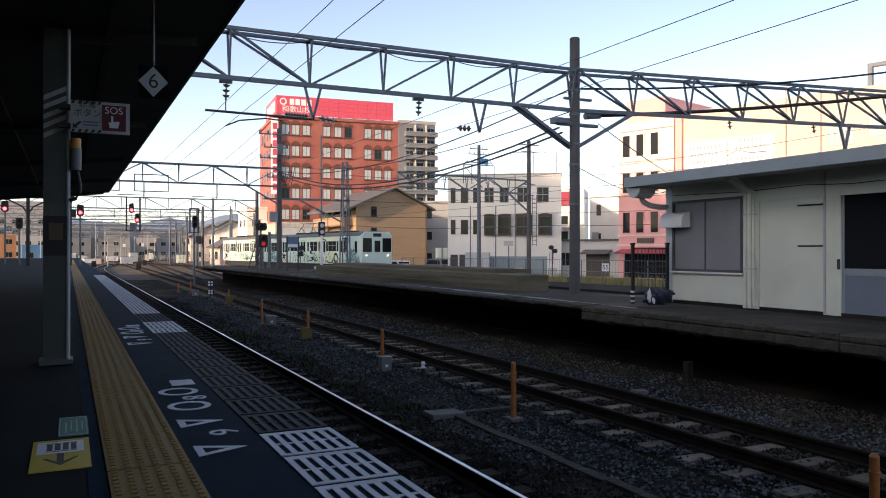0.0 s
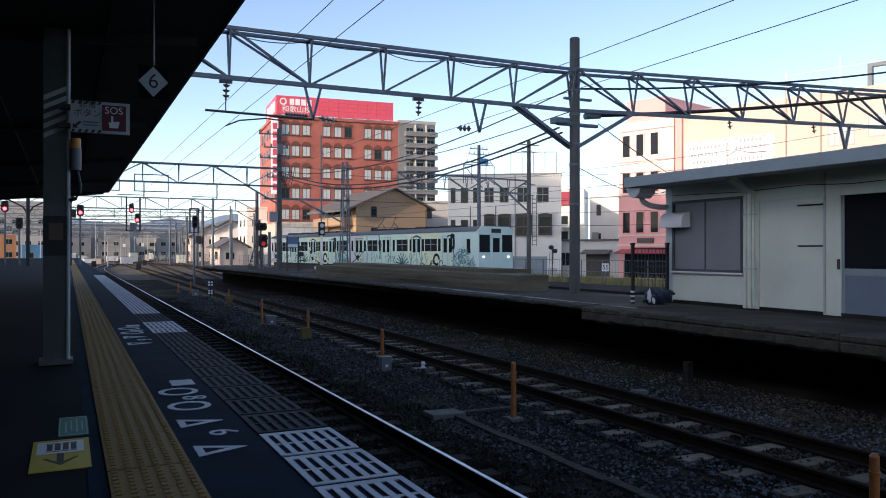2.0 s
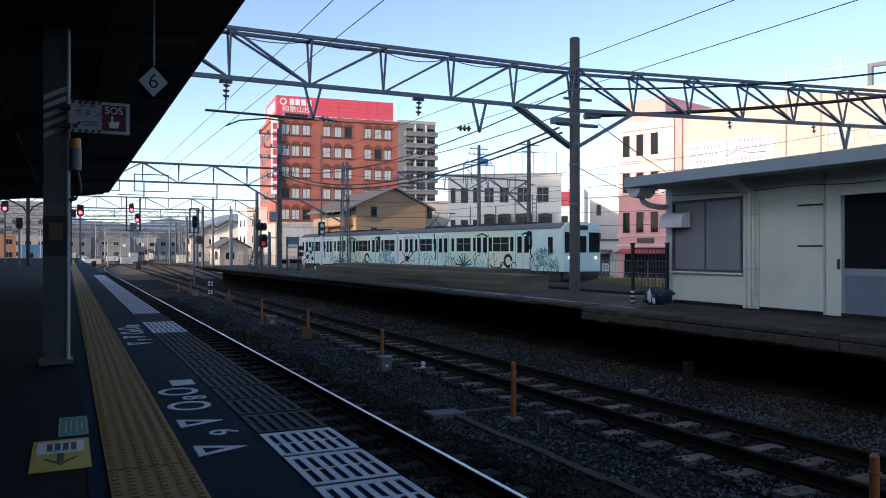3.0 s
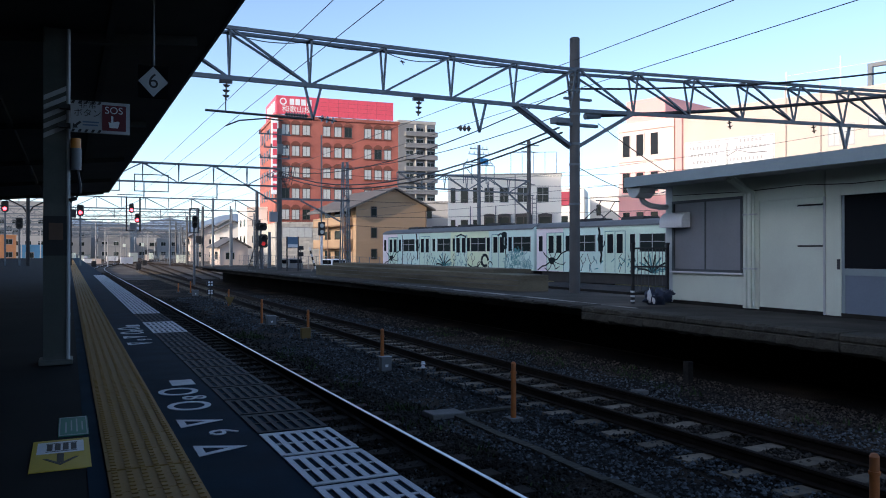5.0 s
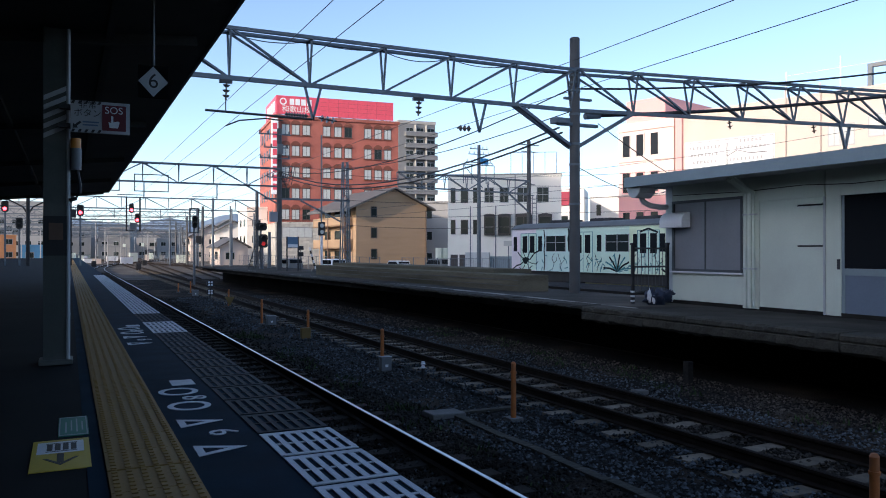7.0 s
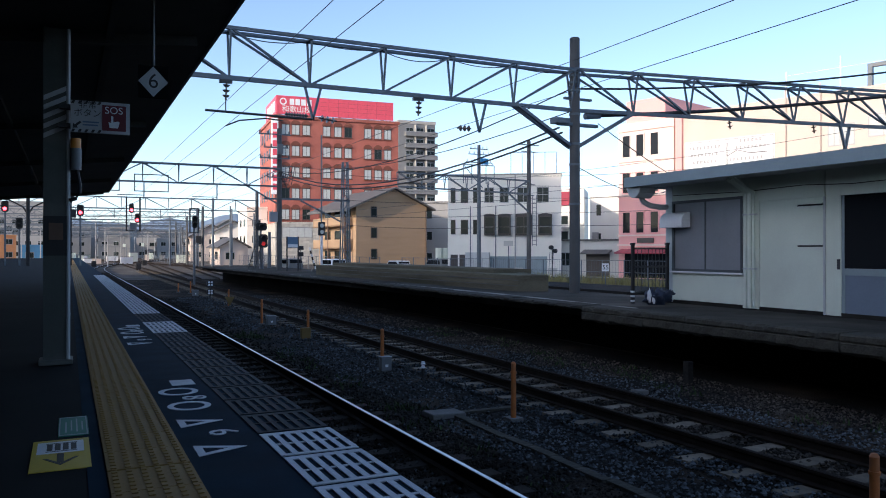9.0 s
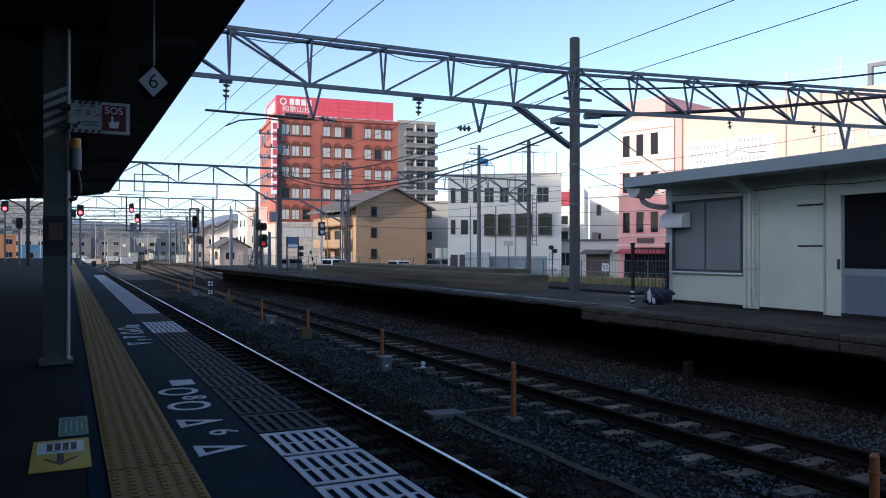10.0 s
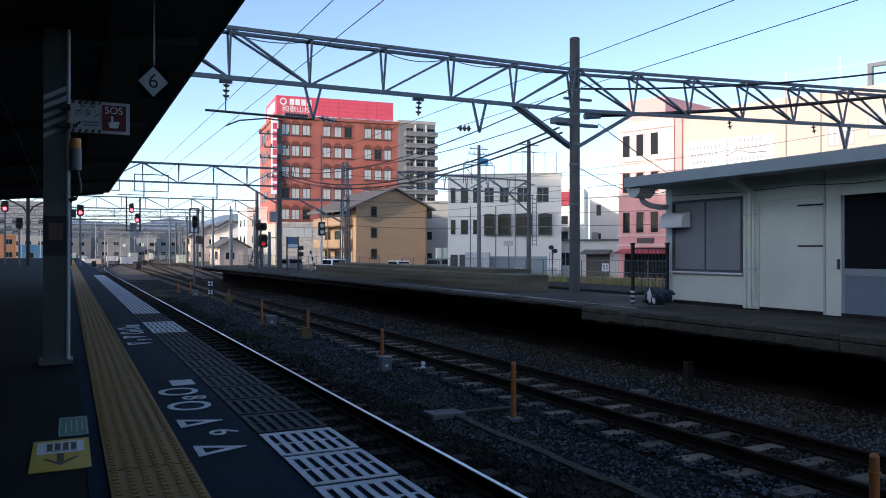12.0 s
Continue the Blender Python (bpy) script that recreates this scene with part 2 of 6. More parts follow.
# ---- mesh helpers ----
class Geo:
    """Collects solids; make() turns them into one mesh object."""

    def __init__(self):
        self.v, self.f = [], []

    def solid(self, pts, faces):
        k = len(self.v)
        self.v += [tuple(p) for p in pts]
        self.f += [tuple(i + k for i in f) for f in faces]
        return self

    def box(self, x0, y0, z0, x1, y1, z1):
        p = [(x, y, z) for z in (z0, z1) for y in (y0, y1) for x in (x0, x1)]
        return self.solid(p, [(0, 2, 3, 1), (4, 5, 7, 6), (0, 1, 5, 4), (2, 6, 7, 3), (0, 4, 6, 2), (1, 3, 7, 5)])

    def beam(self, a, b, w, h, up=(0, 0, 1)):
        a, b = Vector(a), Vector(b)
        d = (b - a).normalized()
        u = Vector(up)
        if abs(d.dot(u)) > 0.98:
            u = Vector((0, 1, 0))
        s = d.cross(u).normalized()
        t = s.cross(d)
        p = [q + s * i * w / 2 + t * j * h / 2 for q in (a, b) for j in (-1, 1) for i in (-1, 1)]
        return self.solid(p, [(0, 2, 3, 1), (4, 5, 7, 6), (0, 1, 5, 4), (2, 6, 7, 3), (0, 4, 6, 2), (1, 3, 7, 5)])

    def tube(self, a, b, r, n=10, r2=None):
        a, b = Vector(a), Vector(b)
        r2 = r if r2 is None else r2
        d = (b - a).normalized()
        u = Vector((0, 0, 1)) if abs(d.z) < 0.9 else Vector((1, 0, 0))
        s = d.cross(u).normalized()
        t = s.cross(d)
        ring = [s * math.cos(2 * math.pi * i / n) + t * math.sin(2 * math.pi * i / n) for i in range(n)]
        p = [a + q * r for q in ring] + [b + q * r2 for q in ring]
        f = [(i, (i + 1) % n, n + (i + 1) % n, n + i) for i in range(n)]
        return self.solid(p, f + [tuple(range(n))[::-1], tuple(range(n, 2 * n))])

    def path(self, pts, r, n=6):
        """One bent tube through all the points."""
        pts = [Vector(q) for q in pts]
        v, m = [], len(pts)
        for i, q in enumerate(pts):
            d = (pts[min(i + 1, m - 1)] - pts[max(i - 1, 0)]).normalized()
            u = Vector((0, 0, 1)) if abs(d.z) < 0.9 else Vector((1, 0, 0))
            s = d.cross(u).normalized()
            t = s.cross(d)
            v += [q + (s * math.cos(2 * math.pi * k / n) + t * math.sin(2 * math.pi * k / n)) * r for k in range(n)]
        f = [(i * n + k, i * n + (k + 1) % n, (i + 1) * n + (k + 1) % n, (i + 1) * n + k) for i in range(m - 1) for k in range(n)]
        return self.solid(v, f + [tuple(range(n))[::-1], tuple(range((m - 1) * n, m * n))])

    def prism(self, poly, a, b, axis="y"):
        """A polygon in the two other axes, drawn out from a to b along axis."""
        n = len(poly)
        put = {"y": lambda p, k: (p[0], k, p[1]), "x": lambda p, k: (k, p[0], p[1]), "z": lambda p, k: (p[0], p[1], k)}[axis]
        p = [put(q, a) for q in poly] + [put(q, b) for q in poly]
        f = [(i, (i + 1) % n, n + (i + 1) % n, n + i) for i in range(n)]
        return self.solid(p, f + [tuple(range(n))[::-1], tuple(range(n, 2 * n))])

    def mesh(self, name, mat, smooth=False):
        me = bpy.data.meshes.new(name)
        me.from_pydata(self.v, [], self.f)
        bm = bmesh.new()
        bm.from_mesh(me)
        if len(bm.faces) < 60000:
            bmesh.ops.recalc_face_normals(bm, faces=bm.faces)
        bm.to_mesh(me)
        bm.free()
        me.materials.append(mat)
        if smooth:
            me.polygons.foreach_set("use_smooth", [True] * len(me.polygons))
            me.set_sharp_from_angle(angle=radians(40))
        return me

    def make(self, name, mat, parent=None, label="", smooth=False, bevel=0.0):
        return part(name, self.mesh(name, mat, smooth), parent, label, bevel)


def part(name, me, parent=None, label="", bevel=0.0):
    ob = new(name, me)
    if parent:
        ob.parent = parent
    if label:
        ob["label"] = label
    if bevel:
        md = ob.modifiers.new("edges", "BEVEL")
        md.width, md.segments, md.limit_method = bevel, 2, "ANGLE"
    return ob


def thing(name, m, label, category, group="", kind=""):
    ob = new(name)
    ob.matrix_basis = m
    ob.empty_display_size = 0.2
    return tagged(ob, label, category, group, kind)


def words(body, size, mat, m, name="lettering", parent=None, depth=0.003, stretch=1.0):
    cu = bpy.data.curves.new(name, "FONT")
    cu.body, cu.size, cu.extrude, cu.align_x, cu.align_y = body, size, depth, "CENTER", "CENTER"
    tmp = bpy.data.objects.new(name, cu)
    scene.collection.objects.link(tmp)
    bpy.context.view_layer.update()
    me = bpy.data.meshes.new_from_object(tmp.evaluated_get(bpy.context.evaluated_depsgraph_get()))
    bpy.data.objects.remove(tmp)
    me.materials.clear()
    me.materials.append(mat)
    ob = part(name, me, parent)
    ob.matrix_basis = m @ Matrix.Diagonal((stretch, 1, 1, 1))
    return ob

# ---- ground, tracks, platforms ----
RAIL_Z = -0.95
GROUND_Z = -1.17
tagged(Geo().box(-1500, -300, GROUND_Z - 0.5, 1500, 2600, GROUND_Z).make("ground", M_YARD),
       "dark ballast and bare earth of the railway yard", "ground", kind="structure")
tagged(Geo().box(26, -120, GROUND_Z - 0.2, 200, 75, GROUND_Z + 0.012).make("road", M_ROAD),
       "grey asphalt street beyond the railway fence", "road", kind="structure")

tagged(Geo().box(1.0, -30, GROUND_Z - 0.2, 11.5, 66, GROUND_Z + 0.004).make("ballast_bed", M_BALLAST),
       "dark fine ballast under the tracks", "ballast", kind="structure")
EDGE_X = 1.53
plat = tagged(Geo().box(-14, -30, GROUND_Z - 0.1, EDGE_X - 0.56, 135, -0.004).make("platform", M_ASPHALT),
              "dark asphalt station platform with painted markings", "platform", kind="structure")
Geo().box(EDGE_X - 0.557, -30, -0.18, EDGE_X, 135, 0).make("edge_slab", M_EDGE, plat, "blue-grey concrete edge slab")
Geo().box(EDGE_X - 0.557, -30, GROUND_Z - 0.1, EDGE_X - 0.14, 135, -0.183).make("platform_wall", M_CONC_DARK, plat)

# tactile paving: one strip of square blocks with rows of studs
blk = Geo().box(0.003, 0.003, -0.02, 0.417, 0.397, 0.010)
for i in range(6):
    for j in range(6):
        x, y = 0.035 + 0.07 * i, 0.033 + 0.0667 * j
        blk.prism([(x - 0.014, y - 0.017), (x + 0.014, y - 0.017), (x + 0.014, y + 0.017), (x - 0.014, y + 0.017)], 0.010, 0.016, "z")
blk_me = blk.mesh("tactile_block", M_TACTILE)
for k in range(-6, 270):
    ob = part("tactile_block", blk_me, plat)
    ob.location = (0.18, 0.36 + 0.4 * k + (0.02 if k > 9 else 0.0), 0.0)
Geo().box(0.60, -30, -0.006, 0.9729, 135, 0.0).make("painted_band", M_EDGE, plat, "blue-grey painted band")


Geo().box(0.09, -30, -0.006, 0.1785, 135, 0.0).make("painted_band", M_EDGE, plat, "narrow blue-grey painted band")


# anti-slip ribbed plates on the edge slab: white and worn ones
def ribbed(name, mat, w=0.455, d=0.56):
    g = Geo().box(0, 0, 0.0, w, 0.035, 0.006).box(0, d - 0.035, 0.0, w, d, 0.006)
    for i in range(2):
        ya = 0.035 + i * (d - 0.07) / 2
        for k in range(7):
            x = k * (w - 0.034) / 6
            g.box(x, ya + 0.002, 0.0, x + 0.036, ya + (d - 0.07) / 2 - 0.02, 0.006)
        g.box(0, ya + (d - 0.07) / 2 - 0.02, 0.0, w, ya + (d - 0.07) / 2, 0.006)
    return g.mesh(name, mat)


rib_w, rib_d = ribbed("ribbed_plate", M_WPAINT), ribbed("ribbed_plate", M_GRATE_WORN)
for k in range(-4, 60):
    y = 4.87 - 0.6 + 0.6 * k
    white = k < 2 or 12.0 < y < 13.6 or y > 15.6 and not 40 < y < 42
    ob = part("ribbed_plate", rib_w if white else rib_d, plat)
    ob.location = (1.072, y - 0.58, 0.002)

# painted door marks
def ring(cx, cy, rx, ry, w, z=0.001, n=28):
    g = Geo()
    for i in range(n):
        a, b = 2 * math.pi * i / n, 2 * math.pi * (i + 1) / n
        o = [(cx + rx * math.cos(q), cy + ry * math.sin(q)) for q in (a, b)]
        q = [(cx + (rx - w) * math.cos(q), cy + (ry - w) * math.sin(q)) for q in (b, a)]
        g.prism(o + q, z, z + 0.003, "z")
    return g


for y0 in (4.62, 10.3):
    def tri_open(x, y, w, d):
        g = Geo()
        o = [(x, y - d), (x + w, y), (x, y + d)]
        i = [(x + 0.045, y - d * 0.5), (x + w * 0.62, y), (x + 0.045, y + d * 0.5)]
        for k in range(3):
            g.prism([o[k], o[(k + 1) % 3], i[(k + 1) % 3], i[k]], 0.001, 0.004, "z")
        return g
    tri_open(0.66, y0, 0.29, 0.13).make("painted_triangle", M_WPAINT, plat, "white painted triangle")
    tri_open(0.66, y0 + 0.78, 0.29, 0.13).make("painted_triangle", M_WPAINT, plat, "white painted triangle")
    ring(0.81, y0 + 1.38, 0.155, 0.17, 0.045).make("painted_ring", M_WPAINT, plat, "white painted ring")
    ring(0.81, y0 + 2.02, 0.155, 0.17, 0.045).make("painted_ring", M_WPAINT, plat, "white painted ring")
    Geo().box(0.80, y0 + 2.32, 0.001, 0.99, y0 + 2.60, 0.004).make("painted_bar", M_WPAINT, plat, "white painted bar")
    for yy, ch in ((y0 + 0.42, "6"), (y0 + 1.7, "8")):
        words(ch, 0.26, M_WPAINT, pose(0.88, yy, 0.002, 0, 0, -90), "painted_number", plat, 0.002, 1.25)

# floor stickers
st = thing("floor_sticker", pose(-0.035, 4.90, 0.0), "yellow and white floor sticker with an arrow", "sticker")
Geo().box(-0.15, -0.36, -0.003, 0.15, 0.36, 0.002).make("sheet", M_YELLOW, st)
Geo().box(-0.125, 0.02, 0.002, 0.12, 0.30, 0.004).make("panel", M_SIGNW, st, "white panel")
Geo().box(-0.02, -0.20, 0.002, 0.015, 0.0, 0.004).prism([(-0.09, -0.10), (-0.002, -0.26), (0.09, -0.10), (0.07, -0.10), (-0.002, -0.215), (-0.07, -0.10)],
                                                       0.002, 0.004, "z").make("arrow", M_SIGNK, st, "black arrow")
g = Geo()
for k in range(4):
    g.box(-0.075 + 0.042 * k, 0.08, 0.004, -0.045 + 0.042 * k, 0.24, 0.005)
g.box(-0.08, 0.25, 0.004, 0.085, 0.262, 0.005).box(-0.08, 0.05, 0.004, 0.085, 0.062, 0.005)
g.make("print", M_SIGNK, st)
st = thing("floor_sticker", pose(0.035, 5.65, 0.0), "green floor sticker with white print", "sticker")
Geo().box(-0.09, -0.30, -0.003, 0.085, 0.30, 0.002).make("sheet", M_GREEN, st)
g = Geo()
for k in range(4):
    g.box(-0.05 + 0.032 * k, -0.2 + 0.05 * (k % 2), 0.002, -0.042 + 0.032 * k, 0.12 + 0.05 * (k % 3), 0.003)
for a in (-0.28, 0.27):
    g.box(-0.08, a, 0.002, 0.075, a + 0.012, 0.003)
g.box(-0.085, -0.29, 0.002, -0.079, 0.29, 0.003).box(0.073, -0.29, 0.002, 0.079, 0.29, 0.003)
g.make("print", M_WHITE_SHADE, st)


# tracks
def rail_line(track, pts, used, name="rail"):
    """Foot, web and head swept along points in plan."""
    prof = [(-0.06, -0.153), (0.06, -0.153), (0.06, -0.14), (0.012, -0.125), (0.012, -0.045), (0.033, -0.035), (0.033, -0.004),
            (-0.033, -0.004), (-0.033, -0.035), (-0.012, -0.045), (-0.012, -0.125), (-0.06, -0.14)]
    def sweep(pr):
        g, n = Geo(), len(pr)
        v = []
        for i, p in enumerate(pts):
            a, b = Vector(pts[max(i - 1, 0)]), Vector(pts[min(i + 1, len(pts) - 1)])
            d = (b - a).normalized()
            s = Vector((d.y, -d.x))
            v += [(p[0] + s.x * q[0], p[1] + s.y * q[0], RAIL_Z + q[1]) for q in pr]
        f = [(i * n + k, i * n + (k + 1) % n, (i + 1) * n + (k + 1) % n, (i + 1) * n + k) for i in range(len(pts) - 1) for k in range(n)]
        return g.solid(v, f + [tuple(range(n))[::-1], tuple(range((len(pts) - 1) * n, len(pts) * n))])
    r = sweep(prof).make(name, M_RUST, track)
    sweep([(-0.022, -0.0038), (0.022, -0.0038), (0.017, 0.0), (-0.017, 0.0)]).make("rail_head", M_RAILTOP if used else M_RUST, r, "polished steel rail head" if used else "rusty rail head")
    return r


def plan_1(y):
    return 2.97 if y < 85 else 2.97 + (y - 85) ** 2 / 620


def plan_2(y):
    return 7.0 + (0.0 if y < 30 else (y - 30) * 0.012)


def plan_3(y):
    return 25.62 - (y - 34.9) * 0.1262


sl = Geo().prism([(-1.0, -0.30), (1.0, -0.30), (1.0, -0.165), (0.25, -0.175), (-0.25, -0.175), (-1.0, -0.165)], -0.11, 0.11, "y")
sl_me = sl.mesh("sleeper", M_SLEEPER)
sl_dark = sl.mesh("sleeper", M_WOODSL)
for label, plan, y0, y1, first, pitch in (("ballasted railway track beside the platform", plan_1, -20, 190, -2.0, 0.64),
                                          ("ballasted railway track between the platforms", plan_2, -20, 260, -0.094, 0.658),
                                          ("single railway track of the branch line", plan_3, -60, 190, -2.0, 0.64)):
    tr = thing("railway_track", pose(0, 0, 0), label, "track", "tracks of the station", "structure")
    ys = [y0 + (y1 - y0) * i / 60 for i in range(61)]
    for off in (-0.534, 0.534):
        rail_line(tr, [(plan(y) + off, y) for y in ys], plan is plan_1)
    for k in range(140):
        y = first + pitch * k
        ob = part("sleeper", sl_dark if plan is plan_1 else sl_me, tr)
        ob.location = (plan(y), y, RAIL_Z)

# loose ballast stones: black by the near track, bluish between the tracks, rusty between the rails
rs = np.random.RandomState(3)
stones = {M_STONE: ([], []), M_STONE_D: ([], []), M_STONE_R: ([], [])}
octa = np.array([(1, 0, 0), (0, 1, 0), (-1, 0, 0), (0, -1, 0), (0, 0, 1), (0, 0, -1)], float)
of = [(0, 1, 4), (1, 2, 4), (2, 3, 4), (3, 0, 4), (1, 0, 5), (2, 1, 5), (3, 2, 5), (0, 3, 5)]
for y0, y1, n in ((3.0, 9.0, 30000), (9.0, 18.0, 24000), (18.0, 40.0, 16000)):
    for _ in range(n):
        x, y = rs.uniform(1.8, 10.3), rs.uniform(y0, y1)
        r = rs.uniform(0.014, 0.032) * (1.0 if y < 18 else 1.4)
        near, mid = abs(x - 2.97) < 1.15, abs(x - 7.0) < 1.15
        if (near or mid) and abs(abs(x - (2.97 if near else 7.0)) - 0.534) < 0.1:
            continue
        if abs(x - 7.0) < 1.02 and abs((y + 0.094) / 0.658 - round((y + 0.094) / 0.658)) < 0.18 and rs.uniform() < (0.97 if abs(x - 7.0) < 0.75 else 0.80):
            continue
        p = octa * rs.uniform(0.6, 1.25, (6, 3)) * r
        a = rs.uniform(0, 6.28)
        ca, sa = math.cos(a), math.sin(a)
        wob = 0.30 * math.sin(y * 1.3) + 0.2 * math.sin(y * 3.1 + 1)
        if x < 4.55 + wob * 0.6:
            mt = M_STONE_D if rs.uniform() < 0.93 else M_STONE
        elif abs(x - 7.0) < 0.6 or x > 9.0 + wob:
            mt = M_STONE_R if rs.uniform() < 0.8 else M_STONE_D
        else:
            mt = M_STONE if rs.uniform() < 0.85 else M_STONE_D
        vv, ff = stones[mt]
        k = len(vv)
        z = GROUND_Z + (0.045 if mid else 0.028 if near else 0.0) + rs.uniform(-0.012, 0.02)
        vv += [(x + q[0] * ca - q[1] * sa, y + q[0] * sa + q[1] * ca, z + q[2] * 0.8) for q in p]
        ff += [tuple(i + k for i in f) for f in of]
names = {M_STONE: "bluish grey crushed stone ballast", M_STONE_D: "crushed stone ballast darkened for shade and brake dust", M_STONE_R: "rust-stained crushed stone ballast"}
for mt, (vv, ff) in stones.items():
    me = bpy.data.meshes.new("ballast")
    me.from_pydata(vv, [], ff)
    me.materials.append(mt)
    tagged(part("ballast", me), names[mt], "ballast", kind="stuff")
# low weeds in the dirt under the platform edge and beside the trough
vv, ff = [], []
spots = [(rs.uniform(8.9, 10.2), rs.uniform(5.0, 22.0)) for _ in range(26)] + [(rs.uniform(3.9, 4.7), rs.uniform(5.0, 22.0)) for _ in range(22)]
for cx, cy in spots:
    for _ in range(26):
        x, y = cx + rs.normal(0, 0.13), cy + rs.normal(0, 0.20)
        h, w, a = rs.uniform(0.03, 0.11), rs.uniform(0.006, 0.014), rs.uniform(0, 6.28)
        lx, ly = rs.uniform(-0.06, 0.06, 2)
        dx, dy = math.cos(a) * w, math.sin(a) * w
        k = len(vv)
        vv += [(x - dx, y - dy, GROUND_Z), (x + dx, y + dy, GROUND_Z), (x + lx * 0.5 + dx * 1.4, y + ly * 0.5 + dy * 1.4, GROUND_Z + h * 0.6), (x + lx, y + ly, GROUND_Z + h)]
        ff += [(k, k + 1, k + 2), (k, k + 2, k + 3)]
me = bpy.data.meshes.new("weeds")
me.from_pydata(vv, [], ff)
me.materials.append(M_WEED)
tagged(part("weeds", me), "small dull green weeds in the dark ballast", "weeds", kind="stuff")
del vv, ff, stones
# dark strip laid in for the shade along the platform edge
tagged(Geo().box(1.3, -20, GROUND_Z - 0.1, 3.5, 90, GROUND_Z + 0.009).make("track_bed", M_STONE_D), "bed of the near track, darkened for shade and brake dust", "track bed", kind="structure")

# far platform: a slab that overhangs a dark hollow
fp = tagged(Geo().prism([(10.2, -40), (15.0, -40), (15.0, 16.2), (14.6, 30), (13.2, 60), (9.0, 60), (9.1, 49), (10.05, 26), (10.2, 10)],
                        -0.28, -0.02, "z").make("far_platform", M_FARTOP),
            "old low platform with dark worn asphalt surface", "platform", kind="structure")
# wall colour paints in the darkness below the overhang
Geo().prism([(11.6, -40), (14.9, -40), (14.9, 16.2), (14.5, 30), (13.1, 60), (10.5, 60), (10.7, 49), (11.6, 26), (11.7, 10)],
            GROUND_Z - 0.1, -0.284, "z").make("platform_wall", M_HOLLOW, fp, "wall under the platform, blackened for the shade of the hollow")
kerb = random.Random(4)
y = -20.0
while y < 60:
    d = kerb.uniform(0.9, 1.1)
    x = 9.74 - max(0.0, y - 18) * 0.006 - max(0.0, y - 28) * 0.034
    k, n = Geo(), 8
    v = []
    thin = y > 12.7                                  # beyond the hut only the thin slab edge overhangs
    zl, zm = (-0.10, -0.07) if thin else (-0.31, -0.26)
    for i in range(n + 1):
        u = 0.006 + (d - 0.012) * i / n
        chip = kerb.uniform(0.02, 0.07) if kerb.random() < 0.16 else 0.0
        v += [(0.52, u, zl), (0.52, u, 0.0), (0.03 + chip + kerb.uniform(-0.008, 0.008), u, kerb.uniform(-0.008, 0.002)),
              (chip * 0.6 + kerb.uniform(-0.008, 0.010), u, -0.03 - chip * 0.5 + kerb.uniform(-0.008, 0.008)),
              (kerb.uniform(-0.008, 0.012), u, zm + kerb.uniform(-0.015, 0.015)), (0.05, u, zl + kerb.uniform(-0.02, 0.02))]
        if not thin:                                 # a groove runs along the face below the coping
            v[-2:-2] = [(0.0 + chip * 0.5, u, -0.10), (0.028, u, -0.112), (0.028, u, -0.128), (kerb.uniform(-0.004, 0.008), u, -0.14)]
    m = len(v) // (n + 1)
    f = [(i * m + a, i * m + (a + 1) % m, (i + 1) * m + (a + 1) % m, (i + 1) * m + a) for i in range(n) for a in range(m)]
    k = k.solid(v, f + [tuple(range(m))[::-1], tuple(range(n * m, n * m + m))]).make("kerb_stone", M_FARTOP if thin else M_KERB, fp)
    k.matrix_basis = pose(x + kerb.uniform(-0.015, 0.015), y, kerb.uniform(-0.012, 0.004), 0, 0, 0.4 if y < 28 else 2.3)
    y += d
Geo().prism([(10.3, 12.5), (10.45, 12.5), (10.62, 19), (10.36, 26), (9.5, 49), (9.22, 49), (10.06, 26), (10.2, 19)], -0.022, -0.014, "z").make("worn_line", M_PALE, fp, "worn pale line along the platform edge")
# unseen wall added behind the near platform to darken reflections and block low light
tagged(Geo().box(-14.3, -30, -0.02, -14.0, 140, 4.6).make("wall_unseen", M_GREYB), "plain grey unseen wall added to darken reflections", "wall", kind="structure")


# ---- overhead line gantries ----
def truss(parent, a, b, n, low=-1.08, gap=0.42, first_down=True, skip=()):
    """Two upper chords and one lower chord with uprights and diagonals between a and b, n panels."""
    a, b = Vector(a), Vector(b)
    d = (b - a) / n
    side = Vector((-d.y, d.x, 0)).normalized() * gap / 2
    for s in (-1, 1):
        Geo().beam(a + side * s, b + side * s, 0.075, 0.08).make("upper_chord", M_STEEL, parent)
    dn = Vector((0, 0, low))
    Geo().beam(a + dn, b + dn, 0.09, 0.10).make("lower_chord", M_STEEL, parent)
    for k in range(n + 1):
        p = a + d * k
        for s in (-1, 1):
            Geo().beam(p + side * s, p + dn, 0.045, 0.045).make("upright", M_STEEL, parent)
        Geo().beam(p - side, p + side, 0.05, 0.05).make("cross_bar", M_STEEL, parent)
    for k in range(n):
        down = first_down(k)
        p, q = a + d * k, a + d * (k + 1)
        for s in (-1, 1):
            if down:
                Geo().beam(p + side * s, q + dn, 0.055, 0.05).make("diagonal", M_STEEL, parent)
            else:
                Geo().beam(p + dn, q + side * s, 0.055, 0.05).make("diagonal", M_STEEL, parent)


def insulator(parent, p, q, n=4, r=0.075):
    p, q = Vector(p), Vector(q)
    g = Geo().tube(p, q, 0.022, 6)
    for i in range(n):
        c = p.lerp(q, (i + 0.7) / (n + 0.4))
        d = (q - p).normalized() * 0.02
        g.tube(c - d, c + d, r, 10, r * 0.55)
    return g.make("insulator", M_INSUL, parent, "brown porcelain insulator", smooth=True)


